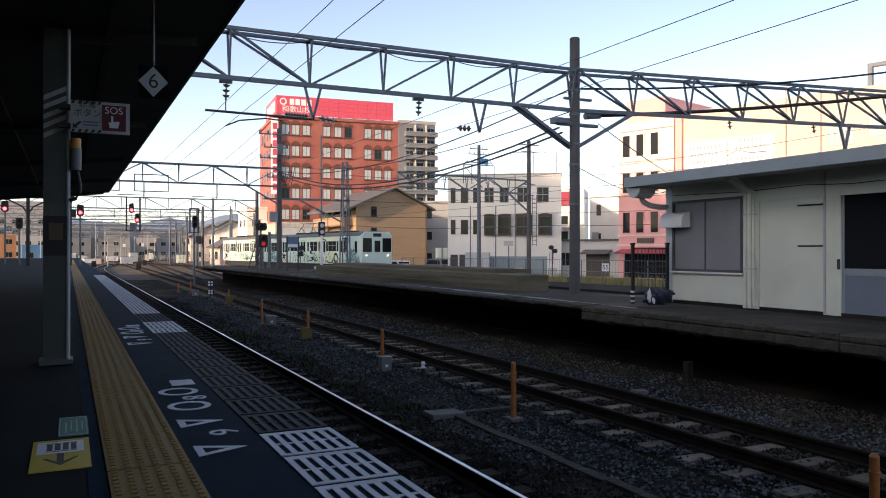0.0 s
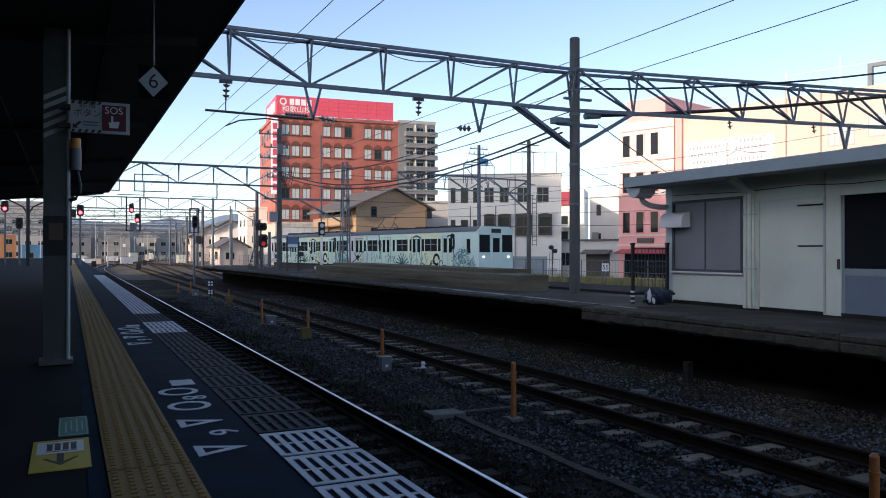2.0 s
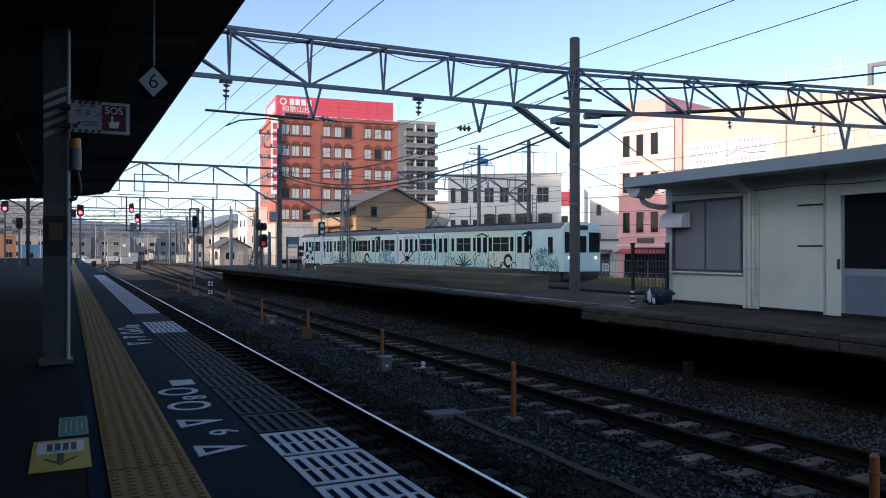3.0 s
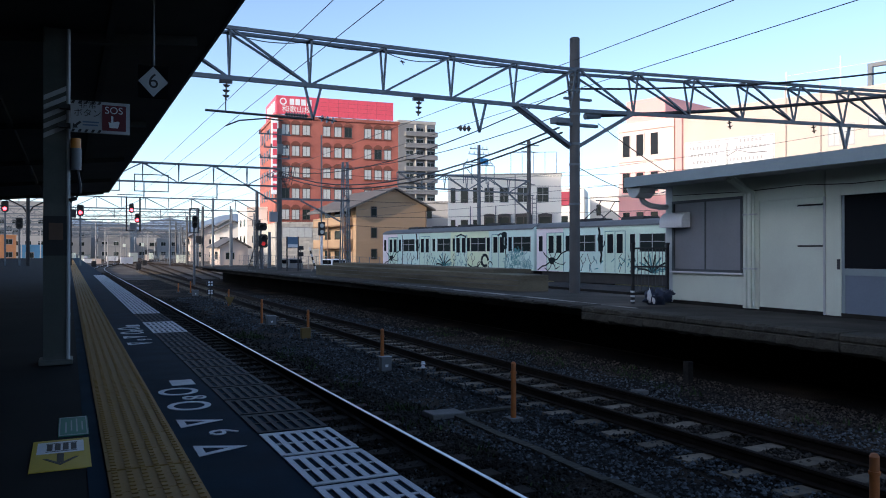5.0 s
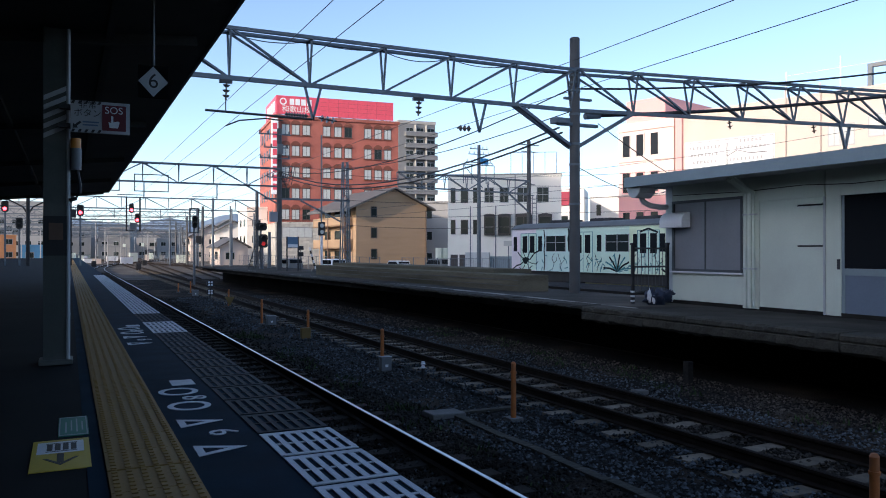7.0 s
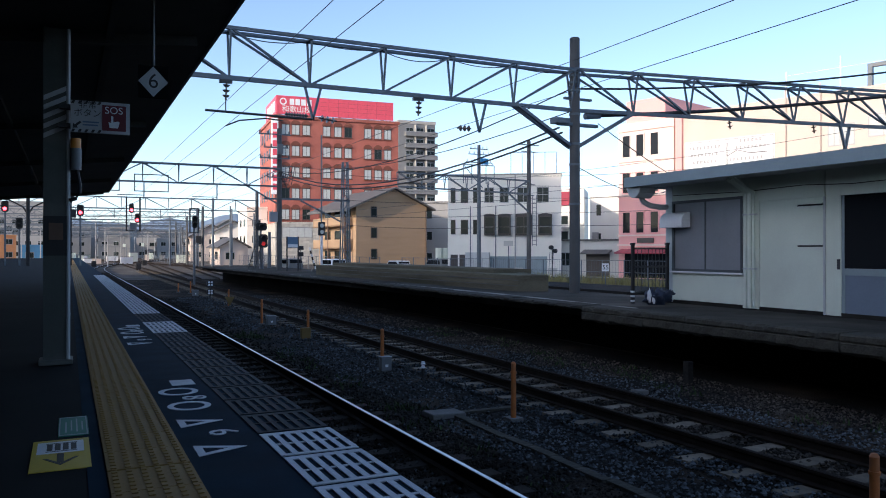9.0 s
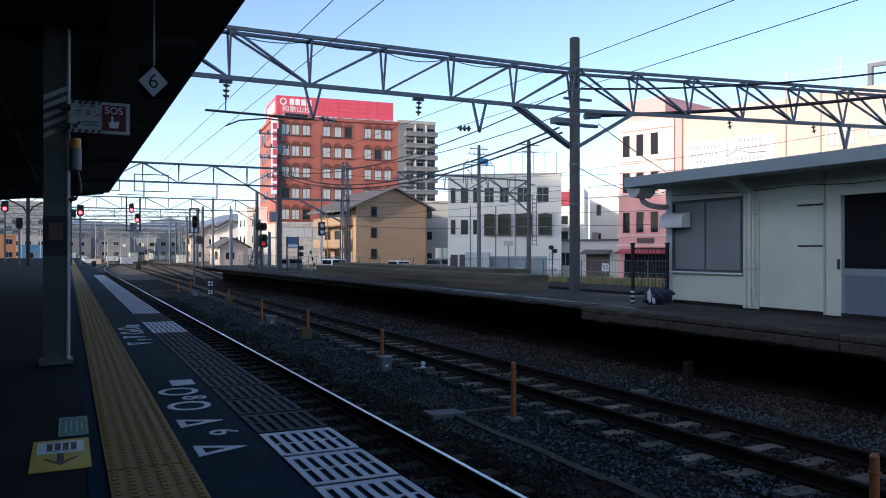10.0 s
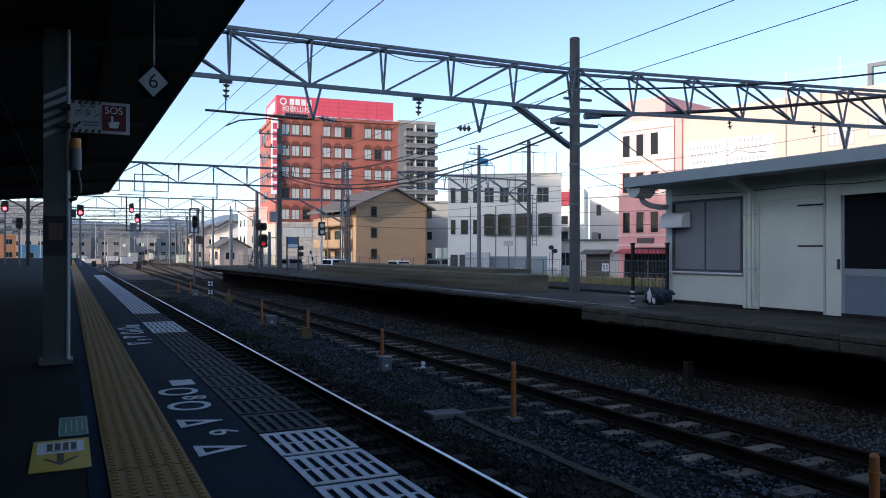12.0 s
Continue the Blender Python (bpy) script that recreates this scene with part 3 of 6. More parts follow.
def sag_(a, b, drop, n=10):
    a, b = Vector(a), Vector(b)
    return [a.lerp(b, i / n) - Vector((0, 0, drop * 4 * (i / n) * (1 - i / n))) for i in range(n + 1)]


PX, PY, TZ = 12.72, 17.9, 6.14
gan = thing("overhead_gantry", pose(0, 0, 0), "grey steel lattice gantry on a dark concrete pole", "gantry", "gantries over the tracks")
pg = Geo().tube((PX, PY, -1.2), (PX, PY, 7.06), 0.150, 24, 0.140)
pg.make("pole", M_POLE, gan, "dark spun concrete pole", smooth=True)
Geo().tube((PX, PY, 7.06), (PX, PY, 7.09), 0.140, 24, 0.11).make("cap", M_STEEL_D, gan)
for z in (6.20, 6.02, 5.83, 5.60, 4.95, 4.12, 2.45, 3.55):
    Geo().tube((PX, PY, z - 0.03), (PX, PY, z + 0.03), 0.158, 24).make("pole_band", M_STEEL, gan)
# left span: x 12.72 to -5.6
SP = 1.865
truss(gan, (PX - 0.12 - SP * 10, PY, TZ), (PX - 0.12, PY, TZ), 10, first_down=lambda k: k <= 5)
Geo().beam((PX - SP, PY - 0.03, TZ - 1.08), (PX - 0.16, PY, 4.08), 0.10, 0.08).make("knee_brace", M_STEEL, gan)
Geo().beam((PX - SP, PY + 0.25, TZ - 1.05), (PX - 0.1, PY + 0.1, 4.02), 0.08, 0.08).make("knee_brace", M_STEEL, gan)
# span on the other side turns with the branch track
rd = Vector((math.cos(radians(-9.6)), math.sin(radians(-9.6)), 0))
RB = Vector((PX, PY, TZ))
truss(gan, RB, RB + rd * (1.83 * 10), 10, gap=0.55, first_down=lambda k: True)
Geo().beam(RB + rd * 1.83 + Vector((0, 0, -1.08)), (PX + 0.16, PY, 4.08), 0.10, 0.10).make("knee_brace", M_STEEL, gan)
ep = RB + rd * 18.3
Geo().tube((ep.x, ep.y, GROUND_Z), (ep.x, ep.y, 7.0), 0.2, 16, 0.16).make("pole", M_POLE, gan, smooth=True)
# hanging brackets with pull-off arms over the tracks
for bx in (5.22, 9.70):
    for dx in (-0.2, 0.2):
        Geo().beam((bx + dx, PY, 5.05), (bx, PY, 4.25), 0.06, 0.05).make("hanger", M_STEEL, gan)
Geo().tube((2.75, PY, 4.29), (5.2, PY, 4.26), 0.028, 8).make("pull_off_arm", M_STEEL_D, gan)
insulator(gan, (4.55, PY, 4.335), (5.1, PY, 4.33), 8, 0.06)
Geo().path([(3.2, PY, 3.97), (3.5, PY, 4.11), (4.1, PY, 4.2), (4.5, PY, 4.18)], 0.018).make("registration_arm", M_STEEL_D, gan)
for ix, z1 in ((3.22, 4.38), (7.97, 4.62)):
    Geo().box(ix - 0.16, PY - 0.05, 4.93, ix + 0.12, PY + 0.05, 5.0).make("clamp", M_STEEL_D, gan)
    insulator(gan, (ix, PY, 4.95), (ix - 0.02, PY, 4.55), 3, 0.085)
Geo().tube((3.2, PY, 4.55), (3.2, PY, 4.29), 0.014, 6).make("link", M_STEEL_D, gan)
insulator(gan, (9.45, PY, 4.33), (9.05, PY, 4.32), 3, 0.085)
insulator(gan, (5.3, PY - 0.2, 4.27), (5.75, PY - 0.2, 4.22), 3, 0.085)
for k in (2.55, 4.2):
    p = RB + rd * (k * 1.83 + 0.35) + Vector((0, 0, -1.12))
    insulator(gan, p, p + Vector((0.05, 0, -0.26)), 2, 0.08)
p = RB + rd * (1.83 * 5.05) + Vector((0, 0, -1.08))
Geo().beam(p + Vector((-0.25, 0, 0)), p + Vector((0, 0, -0.75)), 0.07, 0.07).make("hanger", M_STEEL, gan)
Geo().beam(p + Vector((0.2, 0, 0)), p + Vector((0, 0, -0.75)), 0.07, 0.07).make("hanger", M_STEEL, gan)
Geo().beam(p + Vector((0, 0, -0.7)), p + Vector((0, 0, -2.2)), 0.09, 0.09).make("hanger", M_STEEL, gan)
# slack cables tied along the upper chords
for k in range(6):
    xa, xb = PX - 0.12 - SP * (k + 1), PX - 0.12 - SP * k
    Geo().path(sag_((xa, PY + 0.12, TZ - 0.02), (xb, PY + 0.12, TZ - 0.02), 0.07 + 0.05 * (k % 3)), 0.012, 5).make("slack_cable", M_WIRE, gan)
# feeder bracket on the pole
Geo().box(PX - 0.55, PY - 0.08, 4.62, PX + 0.75, PY + 0.08, 4.70).make("bracket", M_STEEL, gan)
Geo().box(PX - 0.70, PY - 0.18, 4.66, PX - 0.28, PY + 0.18, 4.80).make("bracket_box", M_STEEL, gan)
Geo().tube((PX + 0.35, PY, 4.92), (PX + 0.85, PY, 4.98), 0.09, 12).make("cable_head", M_STEEL, gan)
Geo().box(PX - 0.35, PY - 0.05, 5.35, PX + 0.55, PY + 0.05, 5.41).make("bracket", M_STEEL, gan)

# further gantries down the line
for gy, x0, x1, n in ((47.0, -4.0, 11.6, 8), (78.0, -6.0, 17.0, 11), (106.0, -8.0, 16.0, 11), (136.0, -14.0, 18.0, 12),
                      (168.0, -22.0, 20.0, 12), (205.0, -24.0, 26.0, 12), (250.0, -30.0, 34.0, 12)):
    g2 = thing("overhead_gantry", pose(0, 0, 0), "grey steel lattice gantry over the tracks", "gantry", "gantries over the tracks")
    truss(g2, (x0, gy, 6.15), (x1, gy, 6.15), n, first_down=lambda k: k % 2 == 0)
    for px in (x0, x1):
        if gy < 50 and px > 0:
            Geo().tube((px, gy, -1.2), (px, gy, 8.6), 0.17, 14, 0.14).make("pole", M_POLE, g2, smooth=True)
        else:
            Geo().tube((px, gy, -1.2), (px, gy, 7.0), 0.18, 10, 0.16).make("pole", M_POLE, g2, smooth=True)
    Geo().beam((x1 - 2.0, gy, 5.07), (x1 - 0.1, gy, 4.0), 0.09, 0.09).make("knee_brace", M_STEEL, g2)
    if gy < 50:
        for xa, xb in ((3.35, 5.2), (1.6, 2.6)):
            fr_ = Geo().box(xa, gy - 0.03, 4.50, xb, gy + 0.03, 4.55).box(xa, gy - 0.03, 5.45, xb, gy + 0.03, 5.50)
            fr_.box(xa, gy - 0.03, 4.55, xa + 0.05, gy + 0.03, 5.45).box(xb - 0.05, gy - 0.03, 4.55, xb, gy + 0.03, 5.45)
            fr_.make("wire_frame", M_STEEL_D, g2, "thin rectangular steel frame")
    for q in (2.97, 7.0):
        Geo().beam((q + 0.9, gy, 5.07), (q + 0.9, gy, 4.2), 0.06, 0.06).make("hanger", M_STEEL, g2)
        Geo().tube((q + 0.9, gy, 4.3), (q - 0.5, gy, 4.3), 0.025, 6).make("pull_off_arm", M_STEEL_D, g2)

# ---- wires ----
def wire(pts, r, label, mat=M_COPPER, n=5):
    return tagged(Geo().path(pts, r, n).make("overhead_wire", mat), label, "wire", "overhead wires")


def sag(a, b, drop, n=10):
    a, b = Vector(a), Vector(b)
    return [a.lerp(b, i / n) - Vector((0, 0, drop * 4 * (i / n) * (1 - i / n))) for i in range(n + 1)]


for tx, zc, zm in ((2.97, 3.77, 4.27), (7.03, 3.63, 4.09)):
    wire([(tx, -20, zc), (tx, 250, zc)], 0.0055, "thin taut contact wire above the track")
    wire([(tx, -20, zm), (tx, 250, zm)], 0.006, "thin messenger wire above the track")

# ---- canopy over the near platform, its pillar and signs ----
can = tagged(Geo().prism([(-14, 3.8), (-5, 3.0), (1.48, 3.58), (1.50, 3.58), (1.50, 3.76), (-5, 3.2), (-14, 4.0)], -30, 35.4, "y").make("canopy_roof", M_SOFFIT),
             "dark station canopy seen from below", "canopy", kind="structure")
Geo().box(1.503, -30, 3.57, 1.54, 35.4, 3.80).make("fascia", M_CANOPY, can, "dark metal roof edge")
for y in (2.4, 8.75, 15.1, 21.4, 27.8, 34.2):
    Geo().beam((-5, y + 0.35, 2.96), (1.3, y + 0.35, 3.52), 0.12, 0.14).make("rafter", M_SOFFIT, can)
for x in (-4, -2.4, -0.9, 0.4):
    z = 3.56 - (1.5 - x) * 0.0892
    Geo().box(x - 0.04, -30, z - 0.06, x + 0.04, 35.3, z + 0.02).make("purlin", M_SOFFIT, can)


def pillar(y, x=-0.12):
    t = thing("canopy_pillar", pose(x, y, 0), "grey painted steel pillar with a base plate", "pillar", "pillars of the canopy")
    Geo().box(-0.105, -0.115, 0.0, -0.09, 0.115, 3.40).box(0.09, -0.115, 0.0, 0.105, 0.115, 3.40).box(-0.09, -0.006, 0, 0.09, 0.006, 3.40).make("column", M_PILLAR, t)
    Geo().box(-0.09, -0.11, 0.0, 0.09, -0.098, 3.40).make("cover_plate", M_PILLAR, t)
    Geo().box(-0.145, -0.16, 0.0, 0.165, 0.16, 0.05).make("base_plate", M_PILLAR, t, bevel=0.008)
    return t


pl = pillar(8.87)
g, gk = Geo(), Geo()
for k in range(5):
    z = 2.28 + 0.095 * k
    gk.solid([(-0.103, -0.118, z), (0.103, -0.118, z + 0.11), (0.103, -0.118, z + 0.16), (-0.103, -0.118, z + 0.05),
              (-0.103, -0.112, z), (0.103, -0.112, z + 0.11), (0.103, -0.112, z + 0.16), (-0.103, -0.112, z + 0.05)],
             [(0, 1, 2, 3), (7, 6, 5, 4), (0, 4, 5, 1), (1, 5, 6, 2), (2, 6, 7, 3), (3, 7, 4, 0)])
gk.make("stripe", M_WHITE_SHADE, pl, "pale diagonal warning stripes")
Geo().tube((0.12, -0.10, 0.05), (0.12, -0.10, 3.40), 0.022, 10).make("conduit", M_WHITE_SHADE, pl, "pale vertical conduit pipe", smooth=True)
Geo().tube((0.19, -0.14, 2.19), (0.19, -0.14, 2.29), 0.05, 14).make("button_cover", M_AMBER, pl, "amber emergency button cover", smooth=True)
Geo().tube((0.19, -0.14, 1.97), (0.19, -0.14, 2.188), 0.055, 14).make("button_housing", M_BOX, pl, "grey emergency button housing", smooth=True)
Geo().path([(0.2, -0.14, 1.97), (0.23, -0.14, 1.8), (0.225, -0.14, 1.74), (0.19, -0.13, 1.68), (0.13, -0.13, 1.66)], 0.02, 8).make("cable", M_BLACK, pl)
Geo().box(-0.108, -0.122, 1.10, 0.108, -0.1155, 1.50).make("band", M_BLACK, pl, "black band round the pillar")
Geo().box(-0.055, -0.130, 1.26, 0.075, -0.1225, 1.43).make("notice", M_WOODBR, pl, "faded yellow-brown notice")
for y in (15.1, 21.4, 27.8, 34.2, 60.0):
    pillar(y)

sos = thing("emergency_sign", pose(0.02, 8.62, 2.34), "white and red emergency button sign on the pillar", "sign")
Geo().box(0.0, -0.015, 0.0, 0.55, 0.015, 0.32).make("board", M_WHITE_SHADE, sos, bevel=0.004)
Geo().box(0.29, -0.020, 0.03, 0.515, -0.0155, 0.29).make("red_panel", M_SIGNR_SHADE, sos, "red panel dimmed for canopy shade")
Geo().box(-0.10, 0.015, 0.05, 0.12, 0.14, 0.09).box(-0.10, 0.015, 0.24, 0.12, 0.14, 0.28).make("bracket", M_STEEL_D, sos)
words("SOS", 0.10, M_SIGNW, pose(0.40, -0.022, 0.235, 90, 0, 0), "lettering", sos, 0.001)
Geo().prism([(0.36, 0.06), (0.44, 0.06), (0.455, 0.12), (0.44, 0.13), (0.395, 0.12), (0.395, 0.18), (0.375, 0.18), (0.375, 0.11), (0.35, 0.12)],
            -0.024, -0.021, "y").make("pointing_symbol", M_SIGNW, sos)
words("非常\nボタン", 0.085, M_SIGNK, pose(0.155, -0.019, 0.235, 90, 0, 0), "lettering", sos, 0.001)
g = Geo()
for a in (0.0, 0.25, 0.5, 0.75, 1.0):
    for z in (0.0, 0.285):
        x = 0.005 + a * 0.24
        g.prism([(x, z + 0.003), (x + 0.025, z + 0.003), (x + 0.04, z + 0.032), (x + 0.015, z + 0.032)], -0.019, -0.0152, "y")
g.prism([(0.02, 0.04), (0.07, 0.045), (0.055, 0.06), (0.10, 0.10), (0.085, 0.115), (0.04, 0.075), (0.025, 0.09)], -0.019, -0.0152, "y")
g.make("arrow", M_SIGNK, sos, "black arrow and stripes")
g = Geo().box(0.11, -0.018, 0.10, 0.26, -0.0152, 0.115).box(0.11, -0.018, 0.07, 0.25, -0.0152, 0.085)
g.make("print", M_SIGNBLUE, sos)

num = thing("platform_number_sign", pose(0.71, 7.66, 2.716), "hanging black sign with a white diamond and number", "sign")
Geo().box(-0.13, -0.012, -0.15, 0.13, 0.012, 0.15).make("board", M_BOARD, num)
Geo().prism([(-0.13, 0), (0, -0.14), (0.13, 0), (0, 0.14)], -0.018, -0.0125, "y").make("diamond", M_WHITE_SHADE, num)
words("6", 0.19, M_SIGNK, pose(0, -0.02, 0, 90, 0, 0), "number", num, 0.001)
Geo().tube((0, 0, 0.15), (0, 0, 0.80), 0.016, 8).make("hanger_rod", M_PILLAR, num)


# ---- buildings ----
def window(parent, x, z, w, h, y=0.0, pane=M_GLASS, frame=M_FRAME, split=2, t=0.06, proud=0.03, bars=0):
    """A window on a wall that faces -y: frame and pane proud of or sunk in the wall plane y."""
    o = [(x - w / 2, z), (x + w / 2, z), (x + w / 2, z + h), (x - w / 2, z + h)]
    i = [(x - w / 2 + t, z + t), (x + w / 2 - t, z + t), (x + w / 2 - t, z + h - t), (x - w / 2 + t, z + h - t)]
    v = [(q[0], d, q[1]) for d in (y - proud, y + 0.05) for r in (o, i) for q in r]
    fs = []
    for k in range(4):
        n = (k + 1) % 4
        fs += [(k, n, 4 + n, 4 + k), (8 + n, 8 + k, 12 + k, 12 + n), (k, 8 + k, 8 + n, n), (4 + n, 12 + n, 12 + k, 4 + k)]
    f = Geo().solid(v, fs).make("window", frame, parent)
    for k in range(1, split):
        q = x - w / 2 + w * k / split
        Geo().box(q - t / 3, y - proud, z + t, q + t / 3, y + 0.05, z + h - t).make("mullion", frame, f)
    for k in range(bars):
        q = z + h * (k + 1) / (bars + 1)
        Geo().box(x - w / 2 + t, y - proud - 0.003, q - t / 3, x + w / 2 - t, y + 0.05, q + t / 3).make("glazing_bar", frame, f)
    Geo().box(x - w / 2 + t * 0.9, y - 0.008, z + t * 0.9, x + w / 2 - t * 0.9, y + 0.04, z + h - t * 0.9).make("pane", pane, f)
    return f


def turned(parent, ob, m):
    ob.parent, ob.matrix_basis = parent, m
    return ob


# red brick school building with a billboard on its roof
oh = thing("school_building", pose(30.28, 125.3, -1.2, 0, 0, -4.8), "seven-storey red brick-tiled building with a red rooftop billboard", "building")
W, D, HT = 20.9, 18.0, 24.0
Geo().box(0, 0.05, 6.9, W, D, HT).make("wall", M_BRICK, oh)
Geo().box(-0.2, -0.15, HT, W + 0.2, D + 0.2, HT + 0.5).make("cornice", M_BRICK, oh)
Geo().box(-0.1, -0.12, 6.75, W + 0.1, 0.05, 7.05).make("band", M_STONEW, oh)
Geo().box(0, 0.05, 0, W, D, 6.9).make("base_wall", M_STONEW, oh)
for row in range(5):
    z = 21.3 - 3.47 * row
    for k, x in enumerate((1.65, 3.3, 5.05, 8.45, 10.35, 12.1, 15.5, 17.3, 19.0)):
        f = window(oh, x, z, 1.3, 1.72, 0.05, M_GLASS if (row * 5 + k * 3) % 11 == 4 else M_CURTAIN, M_FRAME, 2, 0.09)
        arc = [(x + 0.78 * math.cos(a), z + 1.76 + 0.72 * math.sin(a)) for a in [math.pi * i / 10 for i in range(11)]]
        Geo().prism(arc, -0.06, 0.05, "y").make("arch", M_BRICKD, f, "dark arched window head")
        Geo().box(x - 0.75, -0.1, z - 0.12, x + 0.75, 0.05, z).make("sill", M_BRICKD, f)
for row in range(5):
    for y in (3, 6, 9, 12, 15):
        Geo().box(-0.05, y - 0.5, 21.3 - 3.47 * row, 0.03, y + 0.5, 23.0 - 3.47 * row).make("window", M_GLASS, oh)
bb = Geo().box(0.2, 0.3, HT + 0.7, W - 0.8, 0.6, HT + 3.7).box(0.2, 0.6, HT + 0.7, 0.5, 12, HT + 3.7).make("billboard", M_BILL, oh, "red rooftop billboard with white letters")
for k in range(12):
    Geo().box(0.6 + 1.65 * k, 0.28, HT + 0.75, 0.63 + 1.65 * k, 0.30, HT + 3.65).make("panel_joint", M_SIGNR, bb)
for z in (0.9, 1.6, 2.3, 3.0):
    Geo().box(7.5, 0.285, HT + 0.7 + z, W - 0.9, 0.30, HT + 0.73 + z).make("panel_joint", M_SIGNR, bb)
for k in range(8):
    Geo().box(0.8 + 2.5 * k, 0.6, HT + 0.4, 1.0 + 2.5 * k, 2.5, HT + 0.9).make("billboard_leg", M_STEEL, bb)
# brand name and the two lower rows as plain bars and shapes
g = ring(0, 0, 0.58, 0.58, 0.2)
lo = g.make("logo", M_LETTER, bb)
lo.matrix_basis = pose(1.30, 0.27, HT + 2.75, 90, 0, 0)
g = Geo()
for k in range(4):
    g.box(2.35 + 0.95 * k, 0.24, HT + 2.25, 3.1 + 0.95 * k, 0.30, HT + 3.25)
g.make("sign_bar", M_LETTER, bb)
words("和歌山校", 1.15, M_LETTER, pose(3.5, 0.27, HT + 1.5, 90, 0, 0), "lettering", bb, 0.02, 1.05)
g = Geo()
for k in range(4):
    g.box(0.12, 2.0 + 2.2 * k, HT + 1.2, 0.2, 3.4 + 2.2 * k, HT + 3.0)
g.make("sign_bar", M_LETTER, bb)
bn = Geo().box(1.0, -0.55, 11.5, 2.1, 0.0, 23.8).make("banner_sign", M_LETTER, oh, "tall white vertical sign with red bars")
bn.matrix_basis = pose(-1.7, 0, 0)
g = Geo()
for k in range(8):
    g.box(1.2, -0.58, 12.2 + 1.4 * k, 1.9, -0.56, 13.2 + 1.4 * k)
g.make("sign_bar", M_BILL, bn)
for r in range(15):
    for k in range(19):
        x = 0.1 + 1.1 * k + (0.55 if r % 2 else 0)
        if x < W - 1.1 and not (x + 1.06 > 1.0 and x < 6.1 and 9 < r < 14):
            Geo().box(x, -0.06, 0.1 + 0.44 * r, x + 1.04, 0.046, 0.49 + 0.44 * r).make("stone_block", M_STONEW, oh)
window(oh, 3.55, 4.5, 4.9, 1.7, 0.02, M_CURTAIN, M_FRAMEW, 4, 0.09)

# grey apartment block behind
ap = thing("apartment_building", pose(72.8, 175.9, -1.2, 0, 0, -4.8), "tall grey tiled apartment block with balconies", "building")
Geo().box(0, 0, 0, 9.6, 14, 33.6).make("wall", M_GREYTILE, ap)
Geo().box(-0.15, -0.15, 33.6, 9.75, 14, 34.4).make("parapet", M_GREYB, ap)
for k in range(11):
    z = 2.0 + 2.85 * k
    b = Geo().box(1.6, -1.1, z, 9.9, 0, z + 1.05).make("balcony", M_GREYTILE, ap)
    Geo().box(1.55, -1.16, z + 1.05, 9.95, -1.0, z + 1.14).make("handrail", M_FRAMEW, b)
    for x in (4.2, 7.0):
        Geo().box(x - 0.06, -1.09, z + 1.05, x + 0.06, 0, z + 2.85).make("screen", M_GREYB, b)
    for x in (2.9, 5.6, 8.4):
        window(ap, x, z + 0.2, 1.9, 2.0, 0, M_GLASS, M_FRAMEW, 2, 0.08)
Geo().box(-1.2, 0.5, 0, -0.15, 6, 32.5).make("stair_tower", M_SIGNW, ap, "pale stair tower")

# tan gabled house, gable end towards the platforms, balconies on its long side
ho = thing("gabled_house", pose(30.73, 87.33, -1.2, 0, 0, 5.0), "three-storey tan house with a gabled roof and balconies", "house")
gw, ez, az = 9.6, 7.75, 9.85
Geo().prism([(0, 0), (gw, 0), (gw, ez), (5.0, az), (0, ez)], 0, 11.6, "y").make("wall", M_TAN, ho)
for s, pts in (("roof", [(-1.5, ez - 0.72), (5.0, az + 0.02), (5.0, az + 0.22), (-1.5, ez - 0.48)]), ("roof", [(gw + 0.9, ez - 0.42), (gw + 0.9, ez - 0.2), (5.0, az + 0.22), (5.0, az + 0.02)])):
    Geo().prism(pts, -0.7, 12.2, "y").make(s, M_ROOF, ho)
for z in (1.3, 3.84, 6.36):
    window(ho, 2.33, z, 0.85, 1.3, 0.0, M_GLASS, M_FRAME, 1, 0.1)
for z in (2.6, 5.3):
    b = Geo().box(-1.1, 1.0, z, 0, 11.0, z + 0.15).box(-1.1, 1.0, z, -1.0, 11.0, z + 1.1).box(-1.1, 1.0, z, 0, 1.1, z + 1.1).box(-1.1, 10.9, z, 0, 11, z + 1.1).make("balcony", M_TAN, ho)
for z in (0.3, 2.8, 5.5):
    for y in (2.5, 5.5, 8.7):
        Geo().box(-0.05, y - 0.9, z + 0.1, 0.02, y + 0.9, z + 2.0).make("window", M_GLASS, ho)
Geo().box(-1.15, 0.8, 0, -0.95, 1.0, 6.4).box(-1.15, 5.9, 0, -0.95, 6.1, 6.4).make("balcony_post", M_WOODBR, ho)
Geo().tube((gw - 0.15, -0.08, 0), (gw - 0.15, -0.08, ez - 0.4), 0.06, 8).make("downpipe", M_WOODBR, ho)

# white three-storey building, long side along the street
wb = thing("white_building", pose(30.55, 62.29, -1.2, 0, 0, -34.0), "white rendered three-storey building with mixed windows", "building")
WL, WH = 10.03, 9.05
Geo().box(0, 0, 0, WL, 9.0, WH).make("wall", M_WHITEWALL, wb)
Geo().box(-0.06, -0.06, WH, WL + 0.06, 9, WH + 0.12).make("parapet", M_GREYB, wb)
Geo().box(3.15, -0.04, 0.0, 8.8, 0.0, 1.85).make("shutter", M_FASCIA, wb, "grey roller shutters along the ground floor")
